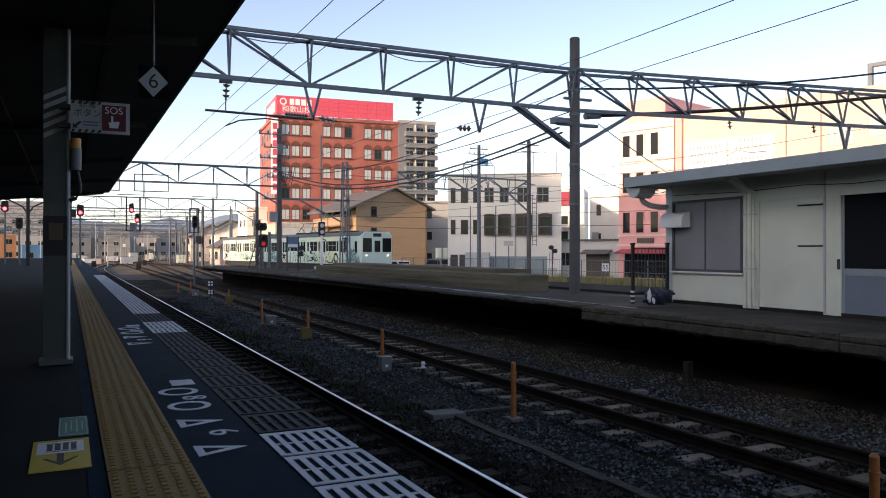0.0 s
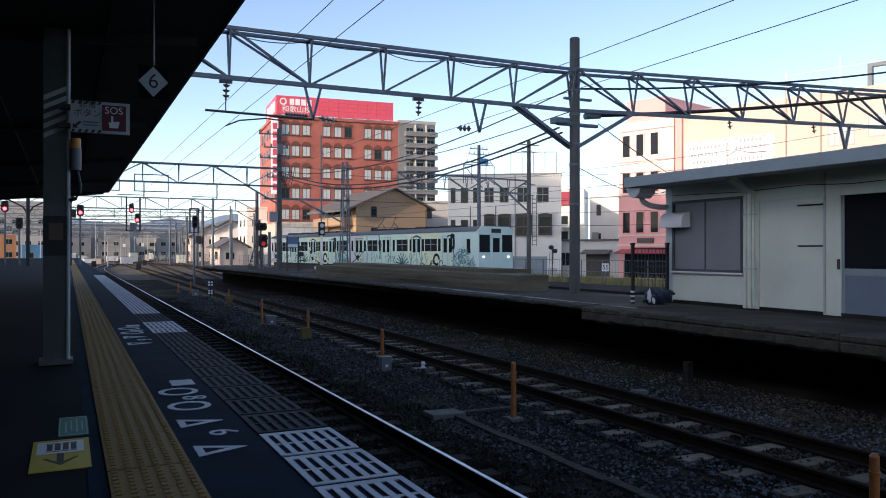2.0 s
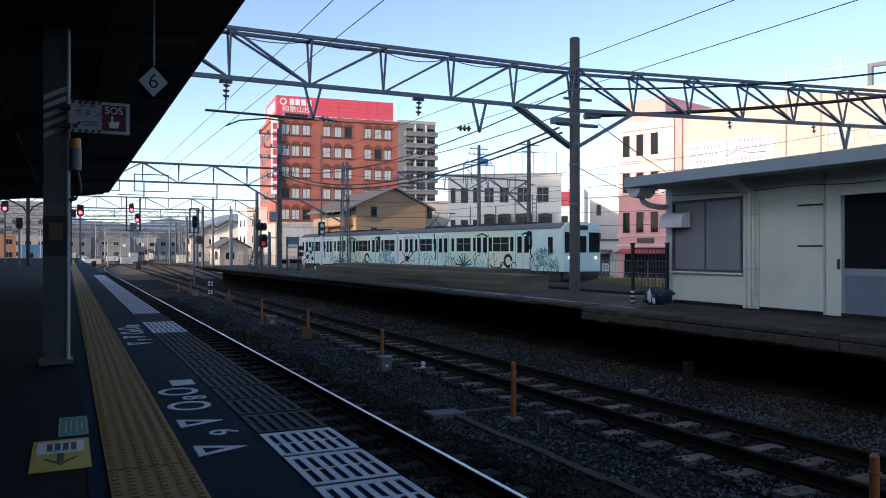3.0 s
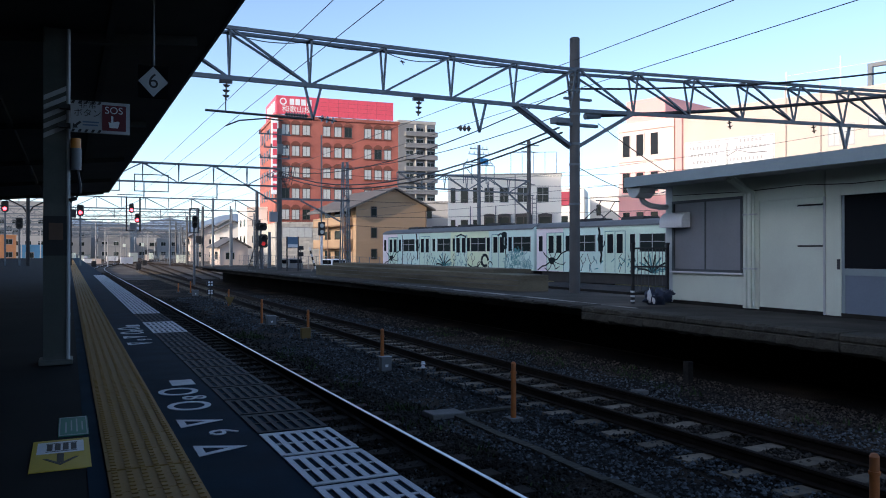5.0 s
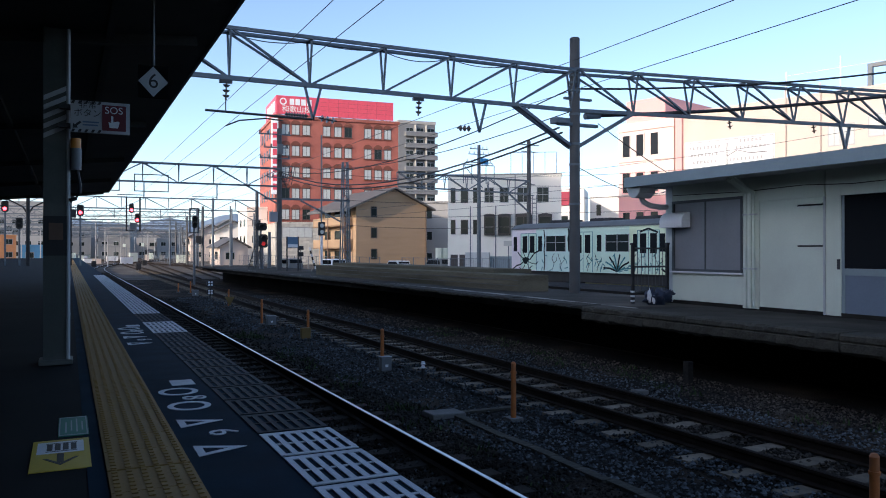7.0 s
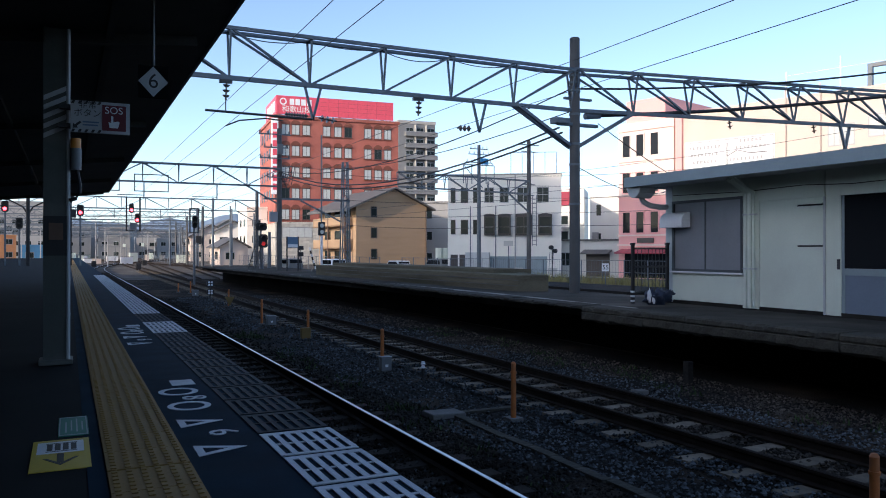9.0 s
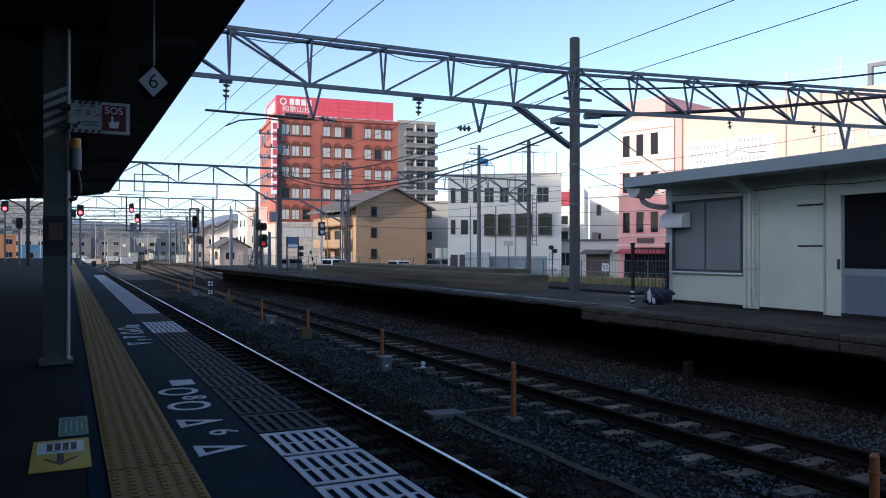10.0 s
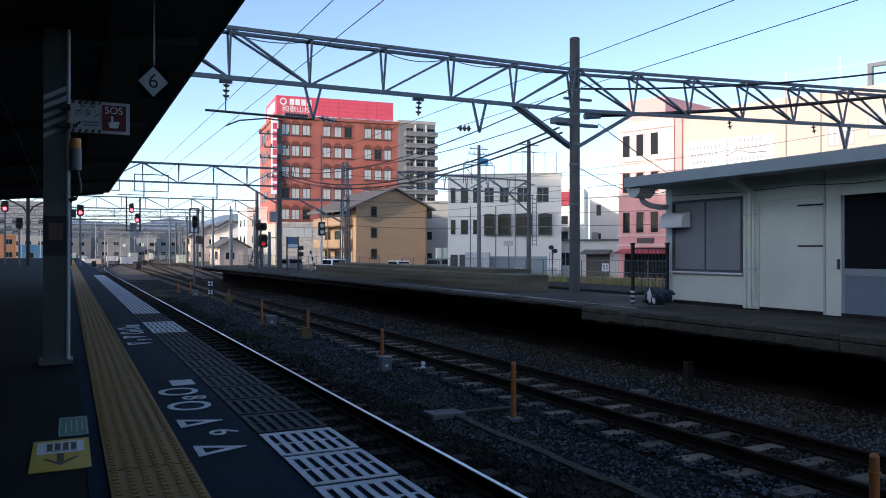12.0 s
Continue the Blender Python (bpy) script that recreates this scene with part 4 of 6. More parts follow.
for x, w, fr in ((0.48, 0.42, M_FRAME), (1.5, 0.66, M_FRAME), (2.6, 0.66, M_FRAME), (3.7, 0.85, M_FRAMEW), (5.02, 0.8, M_FRAMEW), (6.73, 1.12, M_FRAMEW), (8.42, 1.07, M_FRAMEW)):
    window(wb, x, 6.6, w, 1.35, 0, M_GLASS, fr, 1 if w < 0.7 else 2, 0.06, bars=1 if w > 0.7 else 0)
for x, w, fr in ((0.48, 0.42, M_FRAME), (1.5, 0.66, M_FRAME), (2.6, 0.66, M_FRAME)):
    window(wb, x, 3.8, w, 1.3, 0, M_GLASS, fr, 1, 0.06)
for x, w in ((3.75, 0.95), (5.06, 1.1), (6.77, 1.45), (8.62, 1.2)):
    f = window(wb, x, 3.75, w, 1.65, -0.3, M_GLASS, M_FRAME, 2 if w > 1.2 else 1, 0.11, 0.05)
    Geo().box(x - w / 2, -0.31, 3.72, x + w / 2, 0.0, 3.8).box(x - w / 2, -0.31, 5.35, x + w / 2, 0.0, 5.45).box(
        x - w / 2, -0.3, 3.8, x - w / 2 + 0.06, 0.0, 5.35).box(x + w / 2 - 0.06, -0.3, 3.8, x + w / 2, 0.0, 5.35).make("bay_casing", M_FRAME, f)
    Geo().prism([(x - w / 2 - 0.05, 5.45)] + [(x + (w / 2 + 0.05) * math.cos(a), 5.45 + 0.16 * math.sin(a)) for a in [math.pi * (1 - i / 8) for i in range(1, 8)]] + [(x + w / 2 + 0.05, 5.45)],
                -0.36, 0.0, "y").make("bay_hood", M_FRAME, f, "dark rounded bay hood")
    Geo().box(x - w / 2 + 0.11, -0.352, 4.42, x + w / 2 - 0.11, -0.312, 4.46).make("glazing_bar", M_FRAMEW, f)
Geo().box(1.7, -1.2, 0.0, 3.8, -0.3, 2.2).make("shed", M_HUT_TRIM, wb, "pale grey metal shed")
Geo().tube((6.0, -0.08, 0), (6.0, -0.08, WH), 0.05, 8).make("downpipe", M_FRAMEW, wb)
for z in (5.75, 2.9):
    Geo().box(-0.02, -0.03, z, WL + 0.02, 0.0, z + 0.08).make("floor_band", M_WHITEWALL, wb)
for k in range(5):
    Geo().tube((5.6 + k, 0.4, WH), (5.6 + k, 0.4, WH + 2.0), 0.03, 6).make("roof_post", M_STEEL, wb)
Geo().tube((5.6, 0.4, WH + 2.0), (9.6, 0.4, WH + 2.0), 0.025, 6).make("roof_rail", M_STEEL, wb)
for x in (0.55, 1.35):
    Geo().box(x - 0.3, -0.05, 0.1, x + 0.35, 0.0, 2.0).make("door", M_FRAME, wb)

for x, z in ((2.2, 0.0), (4.4, 0.0)):
    Geo().tube((x, -1.6, z), (x, -1.6, 6.2), 0.045, 8).make("thin_pole", M_STEEL, wb)
Geo().box(5.1, -1.7, 2.75, 5.9, -1.62, 3.2).make("sign_board", M_LGREY, wb, "weathered pale sign board")
Geo().tube((5.5, -1.58, 0), (5.5, -1.58, 3.2), 0.04, 8).make("sign_post", M_STEEL, wb)
for x in (3.0, 6.3, 9.3):
    Geo().box(x - 0.35, -0.42, 0.25, x + 0.35, -0.08, 0.85).make("outdoor_unit", M_LGREY, wb, "pale air-conditioning unit", bevel=0.02)

# low grey house and the red-fronted shop between white and pink
sb = thing("small_shop", pose(38.9, 58.9, -1.2, 0, 0, -62.0), "low grey rendered house with an awning", "building")
Geo().box(0, 0, 0, 7.2, 7, 3.2).make("wall", M_LGREY, sb)
Geo().box(-0.1, -0.15, 3.2, 7.3, 7, 3.35).make("roof", M_ROOF, sb)
Geo().prism([(0, 2.45), (-1.0, 2.1), (-1.0, 2.05), (0, 2.3)], 3.6, 6.2, "x").make("awning", M_ROOF, sb)
Geo().box(3.8, -0.03, 0.1, 6.0, 0.02, 2.1).make("door", M_FRAME, sb)
window(sb, 1.8, 1.0, 1.6, 1.2, 0, M_GLASS, M_FRAMEW)
s2 = thing("shop_building", pose(46.2, 73.0, -1.2, 0, 0, -40.0), "pale building with a red sign band", "building")
Geo().box(-1.0, 0, 0, 5.6, 8, 9.2).make("wall", M_WHITEWALL, s2)
Geo().box(-1.1, -0.2, 7.3, 4.6, 0.0, 8.8).make("sign_band", M_SIGNR, s2, "red sign band")
for k in range(5):
    Geo().box(-0.4 + 0.7 * k, -0.24, 8.1, 0.1 + 0.7 * k, -0.2, 8.6).make("sign_bar", M_LETTER, s2)
for x in (0.5, 3.0):
    window(s2, x, 3.2, 1.9, 1.3, 0, M_GLASS, M_FRAMEW)
    window(s2, x, 5.2, 1.9, 1.0, 0, M_GLASS, M_FRAMEW)
Geo().box(-1.2, -0.5, 4.7, 5.0, 0, 4.95).make("canopy", M_GREYB, s2)
s3 = thing("plain_building", pose(47.6, 64.4, -1.2, 0, 0, -42.0), "plain white building with narrow windows", "building")
Geo().box(0, 0, 0, 7.0, 8, 8.6).make("wall", M_WHITEWALL, s3)
for z in (3.0, 5.9):
    window(s3, 0.9, z, 0.45, 1.1, 0, M_GLASS, M_FRAME, 1)
Geo().box(0.3, -0.6, 2.6, 0.9, 0, 4.2).make("chimney_box", M_GREYB, s3)

# pink building with white bands
pk = thing("pink_building", pose(41.96, 52.72, -1.2, 0, 0, -73.0), "four-storey pink building with narrow windows", "building")
Geo().box(0, 0, 0, 5.2, 8, 6.9).make("wall", M_PINK, pk)
Geo().box(0, 0, 6.904, 5.2, 8, 13.0).make("upper_wall", M_PINKW, pk, "pale upper storey")
Geo().box(0.5, 0.4, 13.0, 4.2, 8, 14.9).make("roof_house", M_PINK, pk)
for z in (2.75, 6.85, 9.75, 3.55, 12.3):
    Geo().box(-0.08, -0.1, z, 5.28, 0.0, z + 0.14).make("band", M_PINKW, pk)
for z, h in ((3.76, 1.87), (7.1, 1.8), (10.1, 1.95)):
    for x in (0.78, 2.1, 3.46):
        window(pk, x, z, 0.86, h, 0.0, M_DARKGLASS, M_PINKW if z > 9 else M_PINK, 1, 0.09, 0.05)
Geo().prism([(0, 2.5), (-1.1, 2.2), (-1.1, 2.1), (0, 2.2)], 0.3, 4.8, "x").make("awning", M_SIGNR, pk, "dark red shop awning")
Geo().box(0.6, -0.02, 0.1, 4.6, 0.02, 2.1).make("shop_front", M_DARKGLASS, pk)
Geo().box(1.9, -0.16, 3.0, 3.4, -0.02, 3.4).make("sign_plate", M_FRAME, pk)

# big cream building with a painted notice
cr = thing("cream_building", pose(43.75, 47.6, -1.2, 0, 0, -73.0), "large cream rendered building with a notice board", "building")
Geo().box(-0.35, 0, 0, 26.0, 14, 13.3).make("wall", M_CREAM, cr)
Geo().box(-0.05, -0.25, 0, 0.5, 0.0, 13.2).make("corner_pier", M_PINK, cr)
nb = Geo().box(0.67, -0.08, 8.0, 7.82, -0.02, 10.87).make("notice_board", M_SIGNW, cr, "large white notice board with small print")
g = Geo()
for z, a, b in ((10.2, 1.1, 3.9), (9.65, 1.2, 3.6), (9.1, 1.4, 3.6), (10.45, 5.2, 7.0), (9.95, 4.9, 7.4), (9.1, 4.4, 7.2)):
    for k in range(int((b - a) / 0.3)):
        g.box(a + 0.3 * k, -0.1, z, a + 0.3 * k + 0.09, -0.08, z + 0.24).box(a + 0.3 * k + 0.12, -0.1, z + 0.04, a + 0.3 * k + 0.2, -0.08, z + 0.09).box(a + 0.3 * k + 0.12, -0.1, z + 0.16, a + 0.3 * k + 0.2, -0.08, z + 0.2)
tagged(g.make("print", M_FAINT, nb), kind="stuff")
for x0, z0, x1, z1 in ((0.75, 8.08, 7.74, 8.13), (0.75, 10.74, 7.74, 10.79), (0.75, 8.13, 0.80, 10.74), (7.69, 8.13, 7.74, 10.74)):
    Geo().box(x0, -0.1, z0, x1, -0.082, z1).make("border", M_FAINT, nb)
Geo().path([(4.2, -0.1, 8.7), (4.2, -0.1, 10.5)], 0.03).path([(4.2, -0.1, 9.5), (5.0, -0.1, 9.9), (6.0, -0.1, 9.6), (7.3, -0.1, 9.6)], 0.025).make("route_line", M_FRAME, nb)
for x in (11.9, 12.8):
    window(cr, x, 9.5, 0.85, 1.5, 0, M_CURTAIN, M_FRAMEW, 2, 0.07)
window(cr, 15.0, 9.9, 1.9, 1.5, 0, M_CURTAIN, M_FRAMEW, 2, 0.07)
for x in (8.6, 11.0):
    Geo().tube((x, -0.1, 8), (x, -0.1, 14.0), 0.06, 8).make("downpipe", M_CREAM, cr)
for x, z in ((12.2, 15.7), (8.5, 15.2), (15.2, 15.0)):
    Geo().tube((x, 0.3, 13.3), (x, 0.3, z), 0.045, 8).make("mast", M_SIGNW, cr)
Geo().tube((8.5, 0.3, 14.9), (20.0, 0.3, 14.9), 0.02, 6).make("roof_rail", M_SIGNW, cr)


rfm = Geo().box(13.9, 0.3, 13.3, 14.2, 0.6, 14.6).box(17.2, 0.3, 13.3, 17.5, 0.6, 14.6).box(13.9, 0.3, 14.6, 17.5, 0.6, 14.85)
rfm.make("roof_frame", M_STEEL, cr, "grey steel frame on the roof")


# smaller houses and blocks further down the line
def house(x, y, w, d, h, wall, roof=None, rz=0.0, rows=2, label="pale rendered house with dark windows"):
    t = thing("house", pose(x, y, -1.2, 0, 0, rz), label, "house", "houses down the line")
    if roof:
        Geo().prism([(0, 0), (w, 0), (w, h), (w / 2, h + w * 0.28), (0, h)], 0, d, "y").make("wall", wall, t)
        for s in (0, 1):
            a, b = (-0.5, h - 0.25) if s == 0 else (w + 0.5, h - 0.25), (w / 2, h + w * 0.28 + 0.03)
            Geo().prism([a, b, (b[0], b[1] + 0.2), (a[0], a[1] + 0.2)], -0.5, d + 0.5, "y").make("roof", M_ROOF, t)
    else:
        Geo().box(0, 0, 0, w, d, h).make("wall", wall, t)
        Geo().box(-0.1, -0.1, h, w + 0.1, d, h + 0.3).make("parapet", wall, t)
    for r in range(rows):
        for k in range(max(1, int(w / 3))):
            window(t, 1.6 + 3 * k, 0.9 + r * 2.8, 1.5, 1.2, 0, M_GLASS, M_FRAMEW, 2, 0.08)
        for k in range(max(1, int(d / 4))):
            Geo().box(-0.05, 1.5 + 4 * k, 0.9 + r * 2.8, 0.02, 3.2 + 4 * k, 2.2 + r * 2.8).make("window", M_GLASS, t)
    return t


house(27.5, 134, 8.5, 9, 9.6, M_WHITEWALL, None, -2, 3, "white flat-roofed house behind the yard")
house(24.5, 148, 7, 9, 5.8, M_WHITEWALL, True, -5, 2)
house(22.0, 128, 4.5, 7, 3.0, M_CREAM, True, 4, 1)
house(41.0, 93.5, 5.5, 9, 8.6, M_GREYB, None, -24, 3, "grey three-storey house behind the tan house")
house(24, 176, 9, 8, 5.5, M_CREAM, True, 0, 2)
house(31, 190, 8, 8, 7.5, M_GREYB, True, 0, 2)
rh = random.Random(5)
for k in range(46):
    y = rh.uniform(230, 520)
    x = rh.uniform(-0.02, 0.22) * y
    w = rh.uniform(6, 14)
    # the duller greys put distance haze into the wall colour
    house(x, y, w, rh.uniform(7, 11), rh.uniform(4, 10), rh.choice([M_GREYB, M_GREYTILE, M_HAZE, M_HAZE]), rh.random() < 0.6, rh.uniform(-15, 15), 2)
house(-22, 190, 12, 10, 5.5, M_ORANGEWALL, None, 8, 3, "orange-walled block by the yard")
house(-8.2, 168, 4.5, 8, 3.2, M_BLUETARP, None, 3, 1, "blue-clad shed by the yard")
house(-26, 230, 22, 10, 15, M_GREYB, None, 0, 4, "grey-brown block behind the yard")
house(-4, 250, 10, 10, 9, M_HAZE, None, 0, 3)

# road bridge across the tracks in the distance
br = thing("road_bridge", pose(0, 400, 0), "dark concrete road bridge over the tracks", "bridge")
Geo().box(-90, 0, 5.6, 130, 8, 7.0).make("deck", M_STEEL_D, br)
Geo().box(-90, -0.2, 7.0, 130, 0.0, 8.0).make("railing", M_FRAMEW, br)
for x in (-60, -36, -12, 12, 36, 60, 84):
    Geo().box(x, 1, GROUND_Z, x + 1.2, 7, 5.6).make("pier", M_STEEL_D, br)

# unseen blocks added to close the south and east and darken window reflections
for x, y, w, d, h, rz in ((60, -95, 34, 16, 13, 4), (98, -92, 26, 16, 17, -3), (128, -78, 30, 18, 12, 14), (160, -62, 34, 18, 15, 20), (196, -44, 36, 18, 12, 30),
                          (20, -110, 34, 16, 15, 0), (-22, -118, 36, 16, 11, -2), (-64, -124, 34, 16, 16, 3)):
    cbk = thing("unseen_block", pose(x, y, GROUND_Z, 0, 0, rz), "plain grey unseen block added to darken reflections", "building", "city blocks", "structure")
    Geo().box(0, -d, 0, w, 0, h).make("wall", M_GREYB, cbk)
    Geo().box(-0.2, -d - 0.2, h, w + 0.2, 0.2, h + 0.5).make("parapet", M_ROOF, cbk)

# hills, with aerial haze painted as their blue-grey colour
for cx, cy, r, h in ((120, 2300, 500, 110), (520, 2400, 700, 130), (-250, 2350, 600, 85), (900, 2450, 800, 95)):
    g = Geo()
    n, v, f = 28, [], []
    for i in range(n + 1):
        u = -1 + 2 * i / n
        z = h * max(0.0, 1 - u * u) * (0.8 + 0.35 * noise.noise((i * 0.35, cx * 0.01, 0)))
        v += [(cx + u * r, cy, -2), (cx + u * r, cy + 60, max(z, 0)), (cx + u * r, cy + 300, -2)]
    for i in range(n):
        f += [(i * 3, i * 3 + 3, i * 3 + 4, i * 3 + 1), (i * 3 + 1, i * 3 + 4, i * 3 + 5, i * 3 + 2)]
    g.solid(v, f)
    tagged(g.make("backdrop", M_HILL), "hill ridge in the distance, tinted blue-grey for haze", "hill", kind="structure")

# unseen block, added and sized to shade the tracks, besides the platform's rear wall
tagged(Geo().box(-130, -62, GROUND_Z, -90, 42.6, 56.0).make("shade_caster", M_GREYB), "long grey unseen block added to shade the tracks", "building", kind="structure")

for k in range(9):
    gy = 92 + 17.5 * k + (6 if k % 2 else 0)
    x0, x1 = -9 - 1.4 * k, 15 + 1.6 * k
    g2 = thing("overhead_gantry", pose(0, 0, 0), "light grey zigzag gantry over the yard", "gantry", "gantries over the tracks")
    for z in (5.0, 5.8):
        Geo().beam((x0, gy, z), (x1, gy, z), 0.09, 0.09).make("chord", M_STEEL, g2)
    n = int((x1 - x0) / 1.6)
    for i in range(n):
        xa, xb, xm = x0 + (x1 - x0) * i / n, x0 + (x1 - x0) * (i + 1) / n, x0 + (x1 - x0) * (i + 0.5) / n
        Geo().beam((xa, gy, 5.8), (xm, gy, 5.0), 0.05, 0.05).make("diagonal", M_STEEL, g2)
        Geo().beam((xm, gy, 5.0), (xb, gy, 5.8), 0.05, 0.05).make("diagonal", M_STEEL, g2)
    for px in (x0, x1):
        Geo().tube((px, gy, GROUND_Z), (px, gy, 7.2), 0.15, 8, 0.12).make("pole", M_STEEL, g2)
rp = random.Random(9)
for k in range(18):
    y = rp.uniform(105, 260)
    x = rp.uniform(0.02, 0.135) * y + rp.choice((4, 9, 12))
    u = thing("trackside_mast", pose(x, y, GROUND_Z), "thin grey mast in the yard", "mast", "masts of the yard")
    h = rp.uniform(2.5, 8.0)
    Geo().tube((0, 0, 0), (0, 0, h), 0.06, 8, 0.05).make("mast", M_STEEL, u)
    if k % 3 == 0:
        Geo().box(-0.35, -0.2, h * 0.45, 0.35, 0.2, h * 0.45 + 0.9).make("cabinet", M_HUT if k % 2 else M_BLACK, u)
    if k % 3 == 1:
        Geo().beam((-0.9, 0, h - 0.3), (0.9, 0, h - 0.3), 0.07, 0.07).make("crossarm", M_STEEL, u)
# relay cabinets and small masts scattered over the yard
for k in range(44):
    y = rp.uniform(125, 360)
    x = rp.uniform(-0.05, 0.20) * y
    u = thing("relay_cabinet", pose(x, y, GROUND_Z, 0, 0, rp.uniform(-20, 20)), "pale trackside relay cabinet in the yard", "cabinet", "cabinets of the yard")
    w, h = rp.uniform(0.4, 1.1), rp.uniform(0.8, 2.0)
    Geo().box(-w, -0.35, 0.1, w, 0.35, h).make("body", rp.choice((M_HUT, M_SIGNW, M_BOX, M_CREAM)), u)
    Geo().box(-w - 0.05, -0.4, h, w + 0.05, 0.4, h + 0.08).make("lid", M_BOX, u)
    Geo().box(-w + 0.02, -0.3, -0.02, w - 0.02, 0.3, 0.1).make("plinth", M_CONC, u)
for k in range(36):
    y = rp.uniform(120, 380)
    x = rp.uniform(-0.06, 0.16) * y
    u = thing("trackside_mast", pose(x, y, GROUND_Z), "thin pale mast in the yard", "mast", "masts of the yard")
    h = rp.uniform(3.0, 8.5)
    Geo().tube((0, 0, 0), (0, 0, h), 0.09, 8, 0.07).make("mast", M_FRAMEW, u)
    Geo().beam((-0.8, 0, h - 0.5), (0.8, 0, h - 0.5), 0.08, 0.08).make("crossarm", M_FRAMEW, u)
far_post = thing("canopy_post", pose(-2.75, 67.0, 0), "dark brown steel post with curved braces", "post")
Geo().tube((0, 0, 0), (0, 0, 5.2), 0.13, 12).make("shaft", M_BLACK, far_post)
for sx in (-1, 1):
    Geo().path([(0, 0, 3.9), (0.35 * sx, 0, 4.5), (1.3 * sx, 0, 5.0), (2.6 * sx, 0, 5.15)], 0.06, 8).make("brace", M_BLACK, far_post)
Geo().box(-3.2, -0.1, 5.15, 3.2, 0.1, 5.4).make("beam", M_BLACK, far_post)
for plan_x, bend in ((10.6, 0.05), (14.0, 0.075), (-1.0, -0.02)):
    tr = thing("railway_track", pose(0, 0, 0), "siding track in the yard beyond the platforms", "track", "tracks of the station", "structure")
    for off in (-0.534, 0.534):
        rail_line(tr, [(plan_x + off + bend * (y - 100), y) for y in (140 - 78 * (plan_x > 0), 150, 200, 260)], False)


# ---- hut on the far platform ----
HX0 = 12.2
hut = thing("platform_hut", pose(0, 0, 0), "off-white steel-panelled platform hut with a flat overhanging roof", "hut")
# the front wall in panels round its openings
for y0, y1, z0, z1, mt in ((13.44, 13.66, 0.0, 2.62, M_HUT_TRIM), (11.43, 13.44, 0.06, 0.70, M_HUT), (11.43, 13.44, 2.25, 2.62, M_HUT),
                           (11.02, 11.43, 0.0, 2.62, M_HUT), (9.56, 11.02, 2.12, 2.62, M_HUT), (9.23, 9.53, 0.0, 2.62, M_HUT),
                           (0.0, 9.23, 2.12, 2.62, M_HUT), (0.0, 6.2, 0.0, 2.12, M_HUT)):
    Geo().box(HX0, y0, z0, HX0 + 0.08, y1, z1).make("wall_panel", mt, hut, bevel=0.004)
Geo().box(HX0 + 0.01, 0.0, -0.02, HX0 + 0.09, 13.6, 0.055).make("plinth", M_CONC_DARK, hut)
Geo().box(HX0 + 0.08, 13.58, 0, 14.6, 13.66, 2.62).make("end_wall", M_HUT_TRIM, hut)
Geo().box(14.52, 0, 0, 14.6, 13.58, 2.62).make("rear_wall", M_HUT, hut)
Geo().box(HX0 + 0.08, 0, 0, 14.52, 0.08, 2.62).make("end_wall", M_HUT, hut)
rf = Geo().box(11.22, -0.3, 2.60, 15.0, 13.86, 2.70).make("roof", M_HUT_TRIM, hut)
Geo().box(11.18, -0.3, 2.555, 11.22, 13.86, 2.775).make("fascia", M_FASCIA, rf, "blue-grey metal fascia")
Geo().box(11.22, 13.86, 2.56, 15.0, 13.90, 2.775).make("fascia", M_FASCIA, rf)
g = Geo()
for k in range(70):
    y = 13.7 - 0.2 * k
    g.prism([(y - 0.055, 2.70), (y - 0.03, 2.786), (y + 0.03, 2.786), (y + 0.055, 2.70)], 11.225, 14.95, "x")
g.make("roof_rib", M_FASCIA, rf, "ribbed roof sheeting")
# boarded window
wf = Geo().box(HX0 - 0.02, 11.43, 0.70, HX0 + 0.06, 13.44, 0.755).box(HX0 - 0.02, 11.43, 2.19, HX0 + 0.06, 13.44, 2.248)
wf.box(HX0 - 0.02, 11.43, 0.755, HX0 + 0.06, 11.475, 2.19).box(HX0 - 0.02, 13.39, 0.755, HX0 + 0.06, 13.44, 2.19).box(HX0 + 0.0, 12.44, 0.755, HX0 + 0.06, 12.47, 2.19)
wf = wf.make("window", M_WFRAME, hut, "wide window in a dark frame, closed with grey blinds")
Geo().box(HX0 + 0.03, 12.47, 0.755, HX0 + 0.06, 13.39, 2.19).make("board", M_GREYPANEL, wf)
Geo().box(HX0 + 0.015, 11.475, 0.755, HX0 + 0.05, 12.44, 2.19).make("board", M_GREYPANEL, wf)
Geo().box(HX0 - 0.06, 11.40, 0.665, HX0 - 0.02, 13.47, 0.70).make("sill", M_SIGNW, wf, "pale projecting sill")
g = Geo()
arc = [(HX0 - 0.24 * math.sin(a), 1.78 + 0.22 * math.cos(a)) for a in [math.pi / 2 * i / 8 for i in range(9)]]
g.prism([(HX0 + 0.02, 1.66), (HX0 + 0.02, 2.0)] + arc + [(HX0 - 0.24, 1.66)], 12.90, 13.60, "y")
g.make("vent_hood", M_SIGNW, hut, "white rounded vent hood", bevel=0.008)
# pipes
for y, r in ((11.30, 0.035), (11.20, 0.045), (11.10, 0.03)):
    p = Geo().tube((HX0 - 0.06, y, 0.02), (HX0 - 0.06, y, 2.3), r, 12).tube((HX0 - 0.06, y, 2.3), (HX0 - 0.5, y + 0.05, 2.57), r, 12).make("downpipe", M_HUT, hut, "pale vertical pipe", smooth=True)
    for z in (0.78, 1.85):
        Geo().box(HX0 - 0.10, y - r - 0.012, z, HX0, y + r + 0.012, z + 0.03).make("pipe_clip", M_HUT_TRIM, p)
